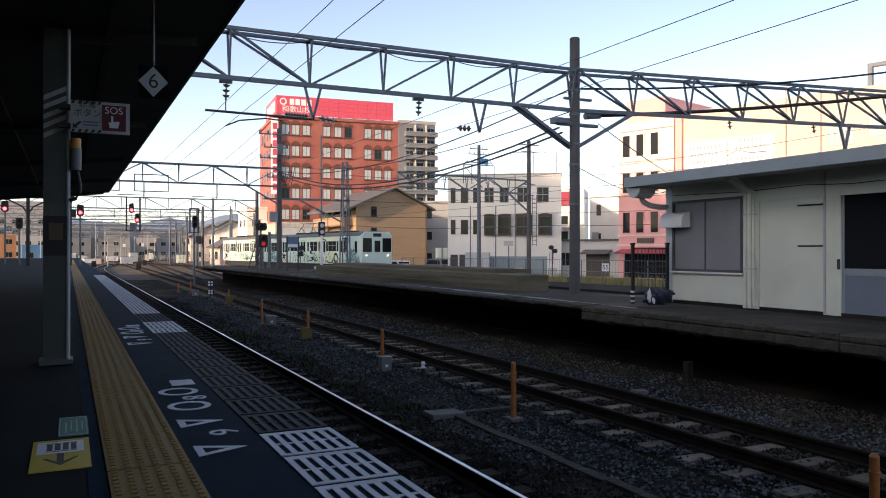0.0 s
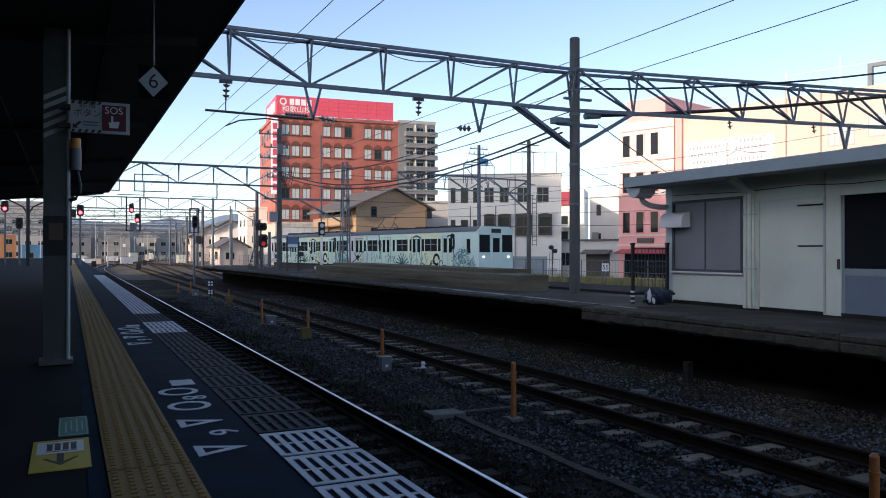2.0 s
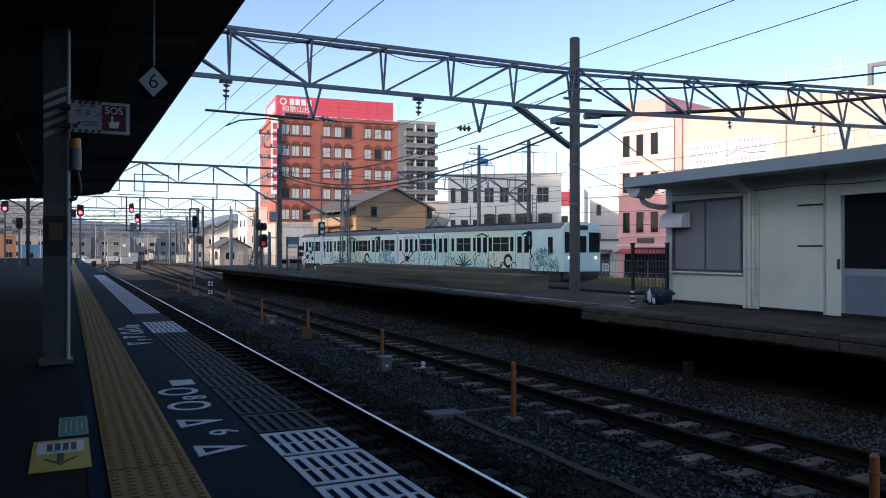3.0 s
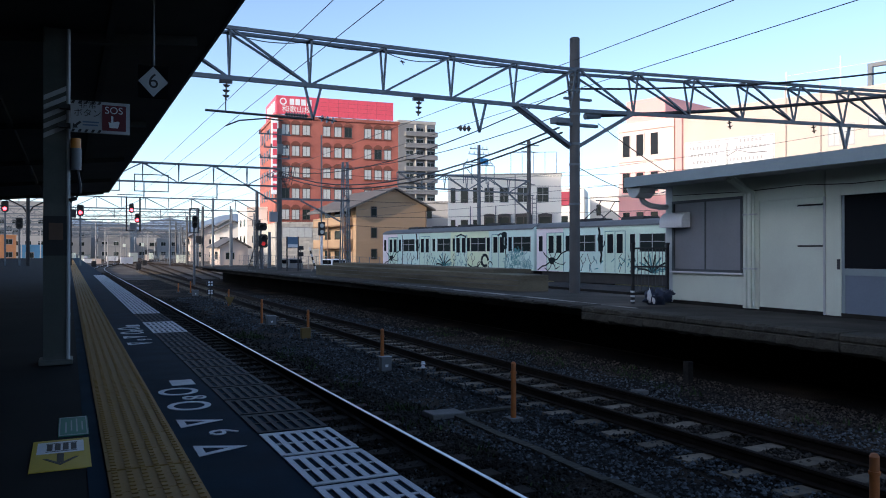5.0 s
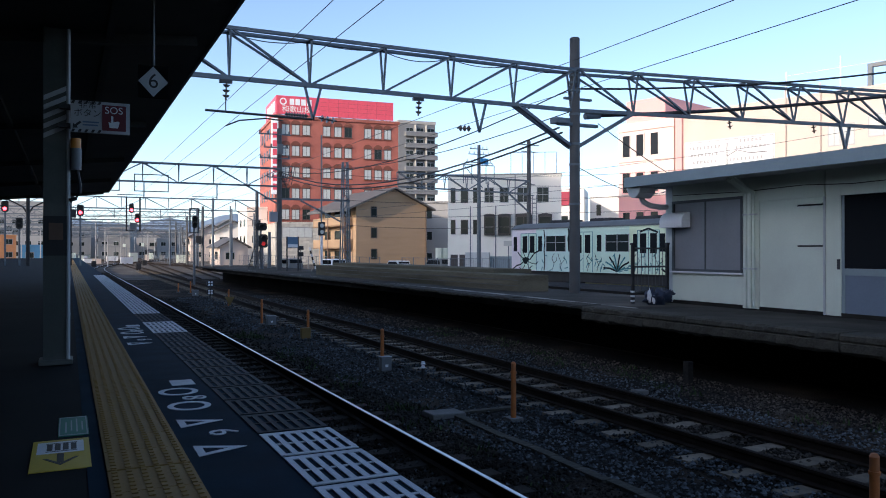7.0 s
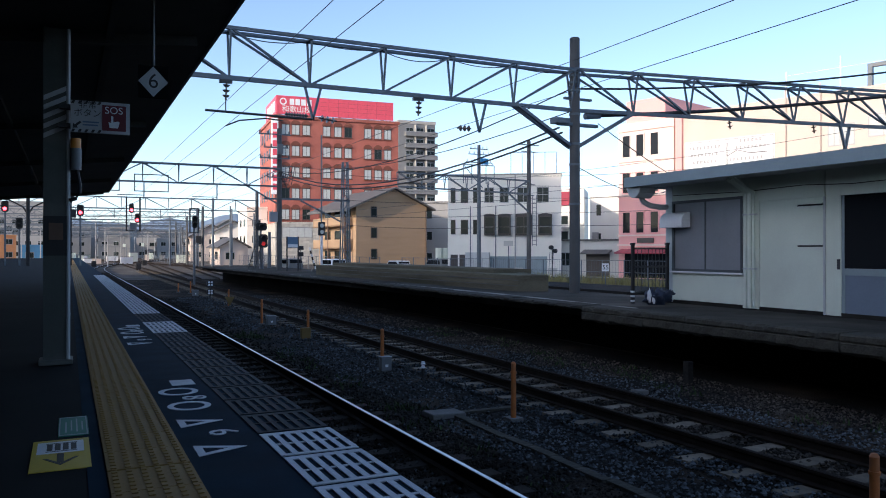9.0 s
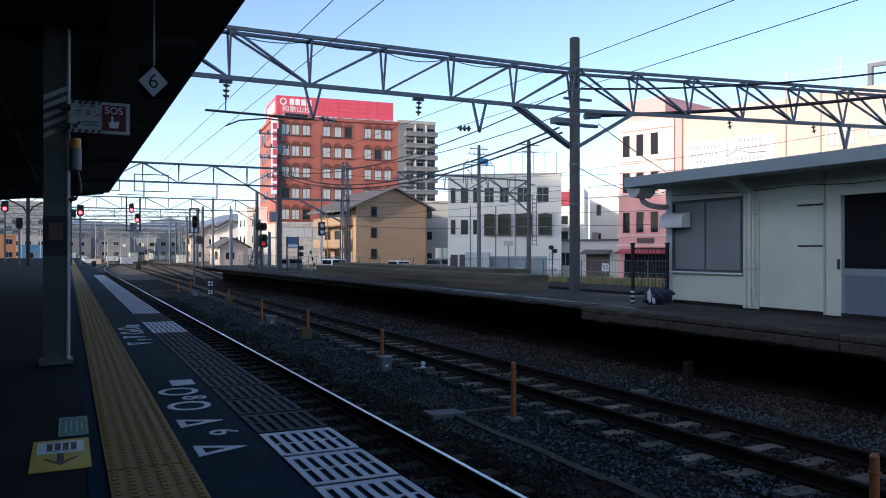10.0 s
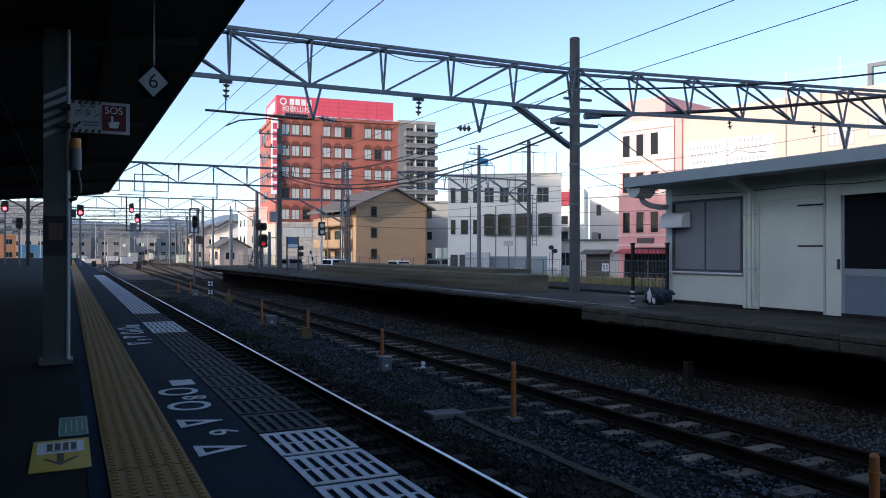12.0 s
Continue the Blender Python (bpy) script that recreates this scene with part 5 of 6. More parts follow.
# flush door with two louvre slots
dr = Geo().box(HX0 + 0.012, 9.57, 0.03, HX0 + 0.06, 11.01, 2.115).make("door", M_HUT, hut, "flush off-white steel door")
for z in (1.22, 1.97):
    Geo().box(HX0 - 0.03, 9.58, z + 0.03, HX0 + 0.012, 10.15, z + 0.055).make("louvre", M_HUT, dr)
    Geo().box(HX0 + 0.004, 9.60, z, HX0 + 0.014, 10.13, z + 0.03).make("slot", M_BLACK, dr)
Geo().box(HX0 - 0.03, 9.53, 0, HX0 + 0.05, 9.56, 2.12).make("door_frame", M_HUT_TRIM, hut)
# sliding door, half dark glass above a slate panel
sd_ = Geo().box(HX0 + 0.02, 6.2, 0.72, HX0 + 0.06, 9.23, 0.84).box(HX0 + 0.02, 9.17, 0.03, HX0 + 0.06, 9.23, 0.72).box(HX0 + 0.02, 9.18, 0.84, HX0 + 0.06, 9.23, 2.12)
sd_ = sd_.make("sliding_door", M_FASCIA, hut, "sliding door with dark glass and slate panel")
Geo().box(HX0 + 0.035, 6.2, 0.03, HX0 + 0.055, 9.17, 0.72).make("panel", M_BLUEDOOR, sd_)
Geo().box(HX0 + 0.035, 6.2, 0.84, HX0 + 0.05, 9.18, 2.12).make("pane", M_DARKGLASS, sd_)
Geo().box(HX0 - 0.01, 9.24, 0.82, HX0, 9.30, 1.0).make("handle", M_STEEL_D, sd_)
# eave hopper and bent pipe at the end
hp = Geo().prism([(13.45, 2.55), (13.95, 2.55), (13.85, 2.38), (13.75, 2.32), (13.62, 2.32), (13.5, 2.42)], 11.3, 11.75, "x").make("gutter_hopper", M_HUT_TRIM, hut, bevel=0.02)
Geo().path([(11.55, 13.72, 2.34), (11.6, 13.7, 2.24), (11.75, 13.66, 2.16), (12.0, 13.62, 2.13), (12.24, 13.62, 2.14)], 0.06, 10).make("bent_pipe", M_HUT_TRIM, hut, smooth=True)
g = Geo().path([(12.19, 13.4, 2.38), (12.19, 11.4, 2.33), (12.19, 10.0, 2.36), (12.19, 9.0, 2.31), (12.19, 6.5, 2.36)], 0.008)
g.make("cable", M_BLACK, hut)

# barrier between hut and platform edge
gt_ = thing("barrier_fence", pose(0, 13.42, 0), "black steel barrier with upright bars beside the hut", "fence")
for x, z in ((11.06, 1.27), (12.03, 1.28)):
    pp = Geo().box(x - 0.03, -0.03, 0, x + 0.03, 0.03, z).make("post", M_BLACK, gt_)
    Geo().box(x - 0.04, -0.04, z, x + 0.04, 0.04, z + 0.05).make("post_cap", M_BLACK, pp)
    if x < 12:
        for k in range(3):
            Geo().box(x - 0.032, -0.032, 0.04 + 0.1 * k, x + 0.032, 0.032, 0.08 + 0.1 * k).make("stripe", M_SIGNW, pp, "white stripe")
for z in (1.18, 0.78, 0.22):
    Geo().box(11.09, -0.015, z, 12.0, 0.015, z + 0.04).make("rail", M_STEEL_D, gt_)
for k in range(8):
    x = 11.2 + 0.1 * k
    Geo().box(x - 0.005, -0.005, 0.26, x + 0.005, 0.005, 1.18).make("bar", M_STEEL_D, gt_)


def lump(r, seed, sq=(1, 1, 1), rough=0.25):
    bm = bmesh.new()
    bmesh.ops.create_icosphere(bm, subdivisions=3, radius=r)
    for v in bm.verts:
        k = 1 + rough * noise.noise(v.co * (2.2 / r) + Vector((seed, 0, 0)))
        v.co = Vector((v.co.x * sq[0], v.co.y * sq[1], max(v.co.z * sq[2], -r * sq[2] * 0.8))) * k
    me = bpy.data.meshes.new("lump")
    bm.to_mesh(me)
    bm.free()
    return me


M_NAVY = plain("navy_tarpaulin", (0.02, 0.03, 0.06), 0.6)
bag = thing("tarpaulin_bundle", pose(11.5, 13.2, 0), "navy and white tarpaulin bundle lying at the barrier", "bundle")
for nm, r, p, sq, mt in (("dark_sheet", 0.24, (0.10, 0, 0.11), (1.1, 0.8, 0.70), M_NAVY), ("white_sheet", 0.06, (-0.27, -0.12, 0.17), (0.6, 0.6, 2.2), M_SIGNW),
                         ("white_sheet", 0.05, (-0.17, -0.15, 0.09), (0.8, 0.6, 1.5), M_SIGNW), ("dark_sheet", 0.10, (0.33, -0.05, 0.22), (1.3, 0.6, 0.7), M_NAVY),
                         ("dark_sheet", 0.15, (-0.12, -0.02, 0.12), (0.9, 0.9, 1.0), M_NAVY)):
    me = lump(r, p[0], sq, 0.95)
    me.materials.append(mt)
    me.polygons.foreach_set("use_smooth", [True] * len(me.polygons))
    part(nm, me, bag).location = p

# ---- raised concrete end on the far platform ----
rb = tagged(Geo().prism([(11.62, 19.1), (12.42, 18.75), (12.9, 22), (12.6, 37), (10.95, 37), (11.0, 33)], -0.05, 0.45, "z").make("raised_slab", M_MOSSY, bevel=0.02),
            "low stepped concrete slab stained dark, on the old platform", "concrete slab", kind="structure")
Geo().prism([(12.05, 21.3), (13.2, 20.9), (12.9, 36.4), (11.6, 36.4)], 0.452, 0.57, "z").make("upper_step", M_MOSSY, rb, bevel=0.01)
for z in (0.13, 0.29):
    Geo().prism([(11.605, 19.095), (11.62, 19.1), (10.8, 35), (10.785, 35)], z, z + 0.02, "z").make("course_line", M_CONC, rb)
# rails and edge of the strip behind the far platform
tagged(Geo().prism([(13.4, 16.4), (15.2, 15.6), (16.4, 15.6), (14.6, 30), (13.6, 30)], GROUND_Z, 0.05, "z").make("kerb", M_CONC_DARK), "dark concrete kerb behind the platform", "kerb", kind="structure")

# ---- between the tracks ----
def post(x, y, h=0.80):
    t = thing("orange_post", pose(x, y, GROUND_Z), "weathered orange marker post standing in the ballast", "post", "posts between the tracks")
    Geo().tube((0, 0, -0.05), (0, 0, h), 0.038, 14, 0.034).make("shaft", M_ORANGE, t, smooth=True)
    Geo().tube((0, 0, h), (0, 0, h + 0.025), 0.038, 14, 0.02).make("cap", M_ORANGE, t, smooth=True)
    Geo().tube((0, 0, h - 0.13), (0, 0, h - 0.105), 0.043, 14).make("collar", M_ORANGE, t, smooth=True)
    Geo().box(-0.1, -0.1, -0.02, 0.1, 0.1, 0.05).make("footing", M_CONC, t)
    return t


for x, y, h in ((5.36, 3.78, 0.80), (5.47, 9.12, 0.78), (5.42, 13.9, 0.80), (5.78, 20.27, 0.72), (5.46, 24.35, 0.78), (5.95, 32.6, 0.72), (5.96, 43.7, 0.64), (5.5, 45.1, 0.5)):
    post(x, y, h)


def trackside_box(x, y, w=0.20, d=0.16, h=0.29):
    t = thing("trackside_box", pose(x, y, GROUND_Z), "small grey trackside equipment box on legs", "equipment box", "boxes between the tracks")
    Geo().box(-w / 2, -d / 2, 0.08, w / 2, d / 2, 0.08 + h).make("body", M_BOX, t, bevel=0.01)
    Geo().box(-w / 2 - 0.01, -d / 2 - 0.01, 0.08 + h, w / 2 + 0.01, d / 2 + 0.01, 0.1 + h).make("lid", M_BOX, t)
    for sx in (-1, 1):
        Geo().box(sx * w * 0.35 - 0.015, -0.02, -0.02, sx * w * 0.35 + 0.015, 0.02, 0.08).make("leg", M_STEEL_D, t)
    Geo().box(-0.03, -d / 2 - 0.006, 0.3 * h + 0.08, 0.03, -d / 2, 0.5 * h + 0.08).make("plate", M_SIGNW, t)


trackside_box(5.35, 13.57, 0.20, 0.16, 0.24)
trackside_box(5.53, 23.4, 0.27, 0.2, 0.26)
trackside_box(5.67, 39.9, 0.28, 0.2, 0.28)
mk = thing("marker_stub", pose(5.78, 12.8, GROUND_Z), "short dark stub with white bands", "marker")
Geo().tube((0, 0, -0.02), (0, 0, 0.20), 0.03, 10).make("shaft", M_BLACK, mk)
for z in (0.2, 0.27):
    Geo().tube((0, 0, z), (0, 0, z + 0.045), 0.045, 12, 0.03).make("band", M_SIGNW, mk, "white band")
ds = thing("point_indicator", pose(5.31, 33.2, GROUND_Z), "trackside indicator with two pale discs", "signal")
Geo().tube((0, 0, -0.02), (0, 0, 0.95), 0.03, 8).make("mast", M_STEEL_D, ds)
for z in (0.61, 0.96):
    Geo().tube((0, -0.06, z), (0, 0.06, z), 0.15, 18).make("housing", M_BLACK, ds)
    g = Geo()
    for a in range(4):
        q = math.pi / 4 + a * math.pi / 2
        c_ = (0.075 * math.cos(q), z + 0.075 * math.sin(q))
        g.prism([(c_[0] + 0.045 * math.cos(k), c_[1] + 0.045 * math.sin(k)) for k in [2 * math.pi * i / 8 for i in range(8)]], -0.07, -0.061, "y")
    g.make("disc", M_SIGNW, ds, "pale reflector discs")
yt = thing("yellow_marker", pose(5.92, 32.2, GROUND_Z), "yellow triangular trackside marker", "marker")
Geo().prism([(-0.2, 0.45), (0.2, 0.45), (0, 0.08)], -0.02, 0.02, "y").make("plate", M_DULLY, yt)
Geo().tube((0, 0.03, -0.02), (0, 0.03, 0.4), 0.02, 8).make("stake", M_STEEL_D, yt)
sg = thing("yellow_box", pose(5.72, 20.1, GROUND_Z), "small rusty yellow trackside box", "equipment box")
Geo().box(-0.18, -0.09, 0.0, 0.06, 0.09, 0.28).make("body", M_DULLY, sg, bevel=0.01)
# cable trough and slabs set in the ballast
ct = thing("cable_trough", pose(0, 0, 0), "grey concrete cable trough lids in the ballast", "cable trough", kind="structure")
lid = Geo().box(-0.06, 0.01, 0, 0.06, 0.49, 0.03).mesh("lid", M_KERB)
for k in range(13):
    ob = part("lid", lid, ct)
    ob.matrix_basis = pose(4.86 + 0.02 * math.sin(k * 1.7), 3.3 + 0.492 * k, GROUND_Z + 0.010, 0, 0, 0.8 * math.sin(k * 2.3))
for k in range(3):
    ob = part("lid", lid, ct)
    ob.matrix_basis = pose(5.45 + 0.492 * k - 0.3, 9.82, GROUND_Z + 0.008, 0, 0, 90)
for x, y, w, d, rz in ((4.72, 9.75, 0.55, 0.30, 8), (8.3, 9.9, 0.26, 0.16, 8), (1.85, 6.6, 0.3, 0.2, 40), (2.0, 7.4, 0.25, 0.2, 10), (1.95, 8.5, 0.35, 0.15, 25),
                       (6.6, 25.2, 0.6, 0.3, 5), (6.5, 26.3, 0.4, 0.25, 30), (6.7, 17.6, 0.35, 0.3, 12)):
    sl_ = Geo().box(-w / 2, -d / 2, -0.03, w / 2, d / 2, 0.05).make("concrete_slab", M_CONC, bevel=0.015)
    sl_.matrix_basis = pose(x, y, GROUND_Z + 0.03, 2, 3, rz)
    tagged(sl_, "broken pale concrete slab lying in the ballast", "slab", "slabs in the ballast")
s_ = Geo().box(-0.06, -0.06, -0.02, 0.06, 0.06, 0.4).make("platform_prop", M_CONC_DARK, bevel=0.01)
s_.location = (9.7, 10.3, GROUND_Z)
tagged(s_, "stained concrete stub under the platform edge", "stub")


# ---- signals ----
def signal(x, y, z, rows, label, mast_to=None, w=0.42, lit=True, frame_=False, glow=M_RED_LAMP):
    t = thing("railway_signal", pose(x, y, z), label, "signal", "signals of the yard")
    h = 0.36 * rows + 0.14
    Geo().prism([(-w / 2, 0.1), (-w / 2, h - 0.1), (-w / 2 + 0.1, h), (w / 2 - 0.1, h), (w / 2, h - 0.1), (w / 2, 0.1), (w / 2 - 0.1, 0), (-w / 2 + 0.1, 0)], -0.05, 0.12, "y").make("head", M_BLACK, t)
    for k in range(rows):
        c_ = 0.25 + 0.36 * k
        on = lit and k == (rows // 2 if rows > 2 else 0)
        Geo().tube((0, -0.08, c_), (0, -0.051, c_), 0.13, 16).make("lamp", glow if on else M_LENS, t, "lit red lamp" if on else "unlit lamp")
        Geo().prism([(0.17 * math.cos(a), c_ + 0.17 * math.sin(a)) for a in [math.pi * i / 8 for i in range(9)]] + [(-0.15 * math.cos(a), c_ + 0.15 * math.sin(a)) for a in [math.pi * i / 8 for i in range(9)]],
                    -0.3, -0.05, "y").make("hood", M_BLACK, t)
    if mast_to is not None:
        Geo().tube((0, 0.2, mast_to - z), (0, 0.2, h), 0.07, 10).make("mast", M_STEEL, t)
    if frame_:
        g = Geo()
        cw = w / 2 + 0.12
        for sx in (-cw, cw):
            g.box(sx - 0.03, 0.1, -0.3, sx + 0.03, 0.5, h + 0.5)
        g.box(0.03 - cw, 0.1, -0.3, cw - 0.03, 0.5, -0.24).box(0.03 - cw, 0.1, h + 0.44, cw - 0.03, 0.5, h + 0.5)
        g.make("cage", M_STEEL_D, t, "dark steel maintenance cage")
    return t


signal(5.28, 77.2, 4.65, 2, "black colour-light signal with a lit red lamp on a gantry", frame_=False)
signal(5.78, 77.2, 3.75, 2, "black colour-light signal with a lit red lamp in a cage", frame_=False)
cg = thing("signal_cage", pose(5.5, 77.5, 2.95), "dark steel maintenance cage hanging under the gantry", "cage")
g = Geo()
for sx in (-0.62, 0.55):
    for y in (-0.2, 0.5):
        g.box(sx - 0.045, y, 0, sx + 0.045, y + 0.06, 3.2)
g.box(-0.6, -0.2, 0, 0.55, 0.5, 0.08)
g.make("frame", M_BLACK, cg)
Geo().box(-0.35, -0.1, 0.15, 0.25, 0.2, 0.75).make("signal_back", M_BOX, cg)
signal(0.86, 66.2, 3.85, 2, "black colour-light signal with a lit red lamp", 0.0, 0.5)
cb = thing("signal_bracket", pose(0.86, 66.5, 3.0), "dark signal bracket hanging from the platform gantry", "bracket")
Geo().box(-0.7, 0, -3.0, -0.6, 0.1, 0.55).box(-0.7, 0, 0.55, 0.5, 0.1, 0.65).box(-0.7, 0, 0.65, -0.6, 0.1, 3.2).box(-0.75, -0.15, 0.7, -0.3, 0.1, 1.35).make("frame", M_BLACK, cb)
signal(-4.4, 68.8, 4.15, 2, "black colour-light signal with a lit red lamp", GROUND_Z, 0.5)
signal(-3.4, 68.3, 2.85, 2, "unlit black signal head beside the canopy", GROUND_Z, 0.5, False)
signal(7.63, 54.0, 2.65, 2, "grey signal head turned away, in a cage on a thin mast", GROUND_Z, 0.32, False, True)
signal(11.2, 50.1, 2.45, 1, "round unlit signal on the old platform", 0.0, 0.7, False)
sg2 = signal(11.3, 50.0, 1.35, 2, "black signal with a weakly lit red lamp on the old platform", 0.0, 0.55, True, glow=M_RED_DIM)
ld = thing("signal_ladder", pose(10.7, 50.0, 0), "dark steel ladder leaning at the signal mast", "ladder")
for k in (0.0, 0.4):
    Geo().tube((k - 0.35, 0, 0), (0.2 + k, 0, 1.9), 0.035, 6).make("stile", M_STEEL_D, ld)
for k in range(6):
    a = k / 6 + 0.08
    Geo().tube((-0.35 + 0.55 * a, 0, 1.9 * a), (0.05 + 0.55 * a, 0, 1.9 * a), 0.02, 6).make("rung", M_STEEL_D, ld)
for x, y in ((7.0, 92.0), (9.8, 118.0), (3.0, 110.0)):
    d = thing("dwarf_signal", pose(x, y, GROUND_Z), "small dark dwarf signal between the rails", "signal", "signals of the yard")
    Geo().box(-0.3, -0.15, 0.25, 0.3, 0.15, 1.0).make("head", M_BLACK, d, bevel=0.1)
    Geo().tube((0, 0, 0), (0, 0, 0.3), 0.06, 8).make("mast", M_BOX, d)
    Geo().tube((-0.12, -0.2, 0.7), (-0.12, -0.151, 0.7), 0.07, 10).make("lamp", M_LENS, d)

# things at the far end of the old platform
bd = thing("platform_sign", pose(11.45, 43.3, 0), "blue and white platform board on two dark posts", "sign")
Geo().box(-0.32, -0.03, 1.32, 0.32, 0.03, 1.93).make("board", M_SIGNBLUE, bd)
Geo().box(-0.28, -0.036, 1.36, 0.28, -0.031, 1.52).make("white_band", M_SIGNW, bd)
for sx in (-0.32, 0.32):
    Geo().tube((sx, 0, 0), (sx, 0, 1.95), 0.04, 8).make("post", M_BLACK, bd)
wp = thing("indicator_post", pose(13.5, 44.5, 0), "white post with a black two-lamp indicator", "signal")
Geo().tube((0, 0, -0.02), (0, 0, 2.1), 0.075, 12).make("post", M_SIGNW, wp, smooth=True)
Geo().box(-0.19, -0.1, 2.05, 0.19, 0.1, 2.85).make("head", M_BLACK, wp, bevel=0.02)
for z in (2.25, 2.63):
    Geo().tube((0, -0.13, z), (0, -0.101, z), 0.12, 14).make("lens", M_CURTAIN, wp, "pale lens")
Geo().tube((0, 0, 2.85), (0, 0, 8.0), 0.05, 8).make("aerial_pole", M_STEEL, wp)
bz = thing("striped_barrier", pose(12.75, 43.2, 0), "black and white striped leaning barrier arm", "barrier")
for k in range(7):
    Geo().tube((-0.05 * k, 0, 0.08 + 0.18 * k), (-0.05 * (k + 1), 0, 0.08 + 0.18 * (k + 1)), 0.055, 8).make("striped_arm", M_BLACK if k % 2 else M_SIGNW, bz)
Geo().box(-0.22, -0.15, -0.02, 0.22, 0.15, 0.1).make("foot", M_CONC, bz, bevel=0.02)
for x, z in ((12.0, 1.3), (12.0, 0.95)):
    b = thing("lamp_box", pose(x, 43.6, z), "small black lamp box on a mast", "lamp box")
    Geo().box(-0.14, -0.1, -0.12, 0.14, 0.1, 0.12).make("head", M_BLACK, b)
    Geo().tube((0, 0.12, -z), (0, 0.12, 0.12), 0.03, 6).make("mast", M_STEEL_D, b)

# poles and a light gantry of the branch line
bgn = thing("branch_gantry", pose(0, 0, 0), "grey lattice gantry and poles over the branch line", "gantry", "gantries over the tracks")
A, B = Vector((19.5, 47.2, 6.32)), Vector((30.3, 48.4, 6.25))
truss(bgn, A, B, 6, low=-0.95, gap=0.3, first_down=lambda k: k % 2 == 0)
Geo().tube((30.4, 48.5, GROUND_Z), (30.4, 48.5, 9.2), 0.17, 12, 0.14).make("pole", M_POLE, bgn, smooth=True)
Geo().beam((28.4, 48.2, 5.35), (30.3, 48.4, 4.0), 0.1, 0.1).make("knee_brace", M_STEEL, bgn)
for k, (z, l) in enumerate(((8.9, 0.9), (8.4, 0.7), (6.0, 0.6), (5.2, 0.5))):
    Geo().beam((30.4 - l, 48.4, z), (30.4 + l, 48.6, z), 0.07, 0.07).make("crossarm", M_STEEL, bgn)
for sx in (-0.18, 0.18):
    Geo().tube((30.75 + sx, 48.3, 1.5), (30.75 + sx, 48.3, 5.2), 0.025, 6).make("ladder_stile", M_STEEL, bgn)
for k in range(12):
    Geo().tube((30.57, 48.3, 1.6 + 0.3 * k), (30.93, 48.3, 1.6 + 0.3 * k), 0.016, 5).make("rung", M_STEEL, bgn)

up = thing("utility_pole", pose(27.6, 51.0, GROUND_Z), "grey concrete utility pole with crossarms and a blue plate", "utility pole", "utility poles")
Geo().tube((0, 0, 0), (0, 0, 10.2), 0.17, 12, 0.12).make("pole", M_STEEL, up, smooth=True)
for z, l in ((9.9, 0.75), (9.5, 0.9), (8.9, 1.1), (8.7, 1.3)):
    Geo().beam((-l, 0, z), (l, 0, z), 0.06, 0.06).make("crossarm", M_STEEL, up)
    for sx in (-l * 0.9, -l * 0.45, l * 0.45, l * 0.9):
        Geo().tube((sx, 0, z), (sx, 0, z + 0.2), 0.045, 8, 0.03).make("insulator", M_SIGNW, up)
for sx in (-1.3, -0.6, 0.6, 1.3):
    Geo().tube((sx, 0, 7.3), (sx, 0, 8.7), 0.03, 6).make("hanger", M_STEEL, up)
Geo().beam((-1.3, 0, 8.7), (0.3, 0, 7.0), 0.05, 0.05).make("stay", M_STEEL, up)
Geo().box(0.05, -0.2, 8.75, 0.7, -0.1, 9.2).make("plate", M_BLUEPLATE, up, "bright blue plate")

lt = thing("lattice_mast", pose(19.9, 59.2, GROUND_Z), "grey steel lattice mast", "mast")
for sx in (-0.35, 0.35):
    for sy in (-0.35, 0.35):
        Geo().beam((sx, sy, 0), (sx * 0.5, sy * 0.5, 9.4), 0.09, 0.09).make("leg", M_STEEL, lt)
for k in range(12):
    a, b = 1 - 0.5 * k / 12, 1 - 0.5 * (k + 1) / 12
    s = 1 if k % 2 else -1
    Geo().beam((-0.35 * a * s, -0.35 * a, 0.78 * k), (0.35 * b * s, -0.35 * b, 0.78 * (k + 1)), 0.05, 0.05).make("brace", M_STEEL, lt)
    Geo().beam((-0.35 * a, -0.35 * a, 0.78 * k), (0.35 * a, -0.35 * a, 0.78 * k), 0.04, 0.04).make("cross_bar", M_STEEL, lt)
Geo().beam((-3.6, 0, 6.2), (-0.3, 0, 4.6), 0.12, 0.12).make("knee_brace", M_STEEL, lt)
Geo().beam((-6.5, 0, 6.3), (0.4, 0, 6.3), 0.14, 0.14).make("arm", M_STEEL, lt)
for x, y, h in ((19.2, 104, 8.2), (17.4, 116, 8.0), (21.0, 98, 7.0), (14.0, 125, 7.5), (23.5, 126, 9.0), (12.4, 53.0, 3.6)):
    u = thing("utility_pole", pose(x, y, GROUND_Z), "thin grey pole beside the yard", "utility pole", "utility poles")
    Geo().tube((0, 0, 0), (0, 0, h), 0.14, 10, 0.1).make("pole", M_STEEL, u, smooth=True)
    Geo().beam((-0.6, 0, h - 0.4), (0.6, 0, h - 0.4), 0.06, 0.06).make("crossarm", M_STEEL, u)

# feeders and street wires
def cable(a, b, drop, r, label, mat=M_WIRE, n=12):
    return tagged(Geo().path(sag(a, b, drop, n), r, 5).make("overhead_wire", mat), label, "wire", "overhead wires")


for x, z, e in ((12.2, 4.55, 5.95), (12.3, 4.42, 5.75)):
    cable((x, PY, z), (11.7, 47, e), 1.15, 0.030, "thick black feeder cable between the poles")
cable((PX - 0.2, PY, 5.62), (11.6, 47, 6.0), 0.9, 0.020, "black feeder cable between the poles")
cable((PX - 0.2, PY, 5.0), (11.6, 47, 6.4), 0.8, 0.015, "black cable between the poles")
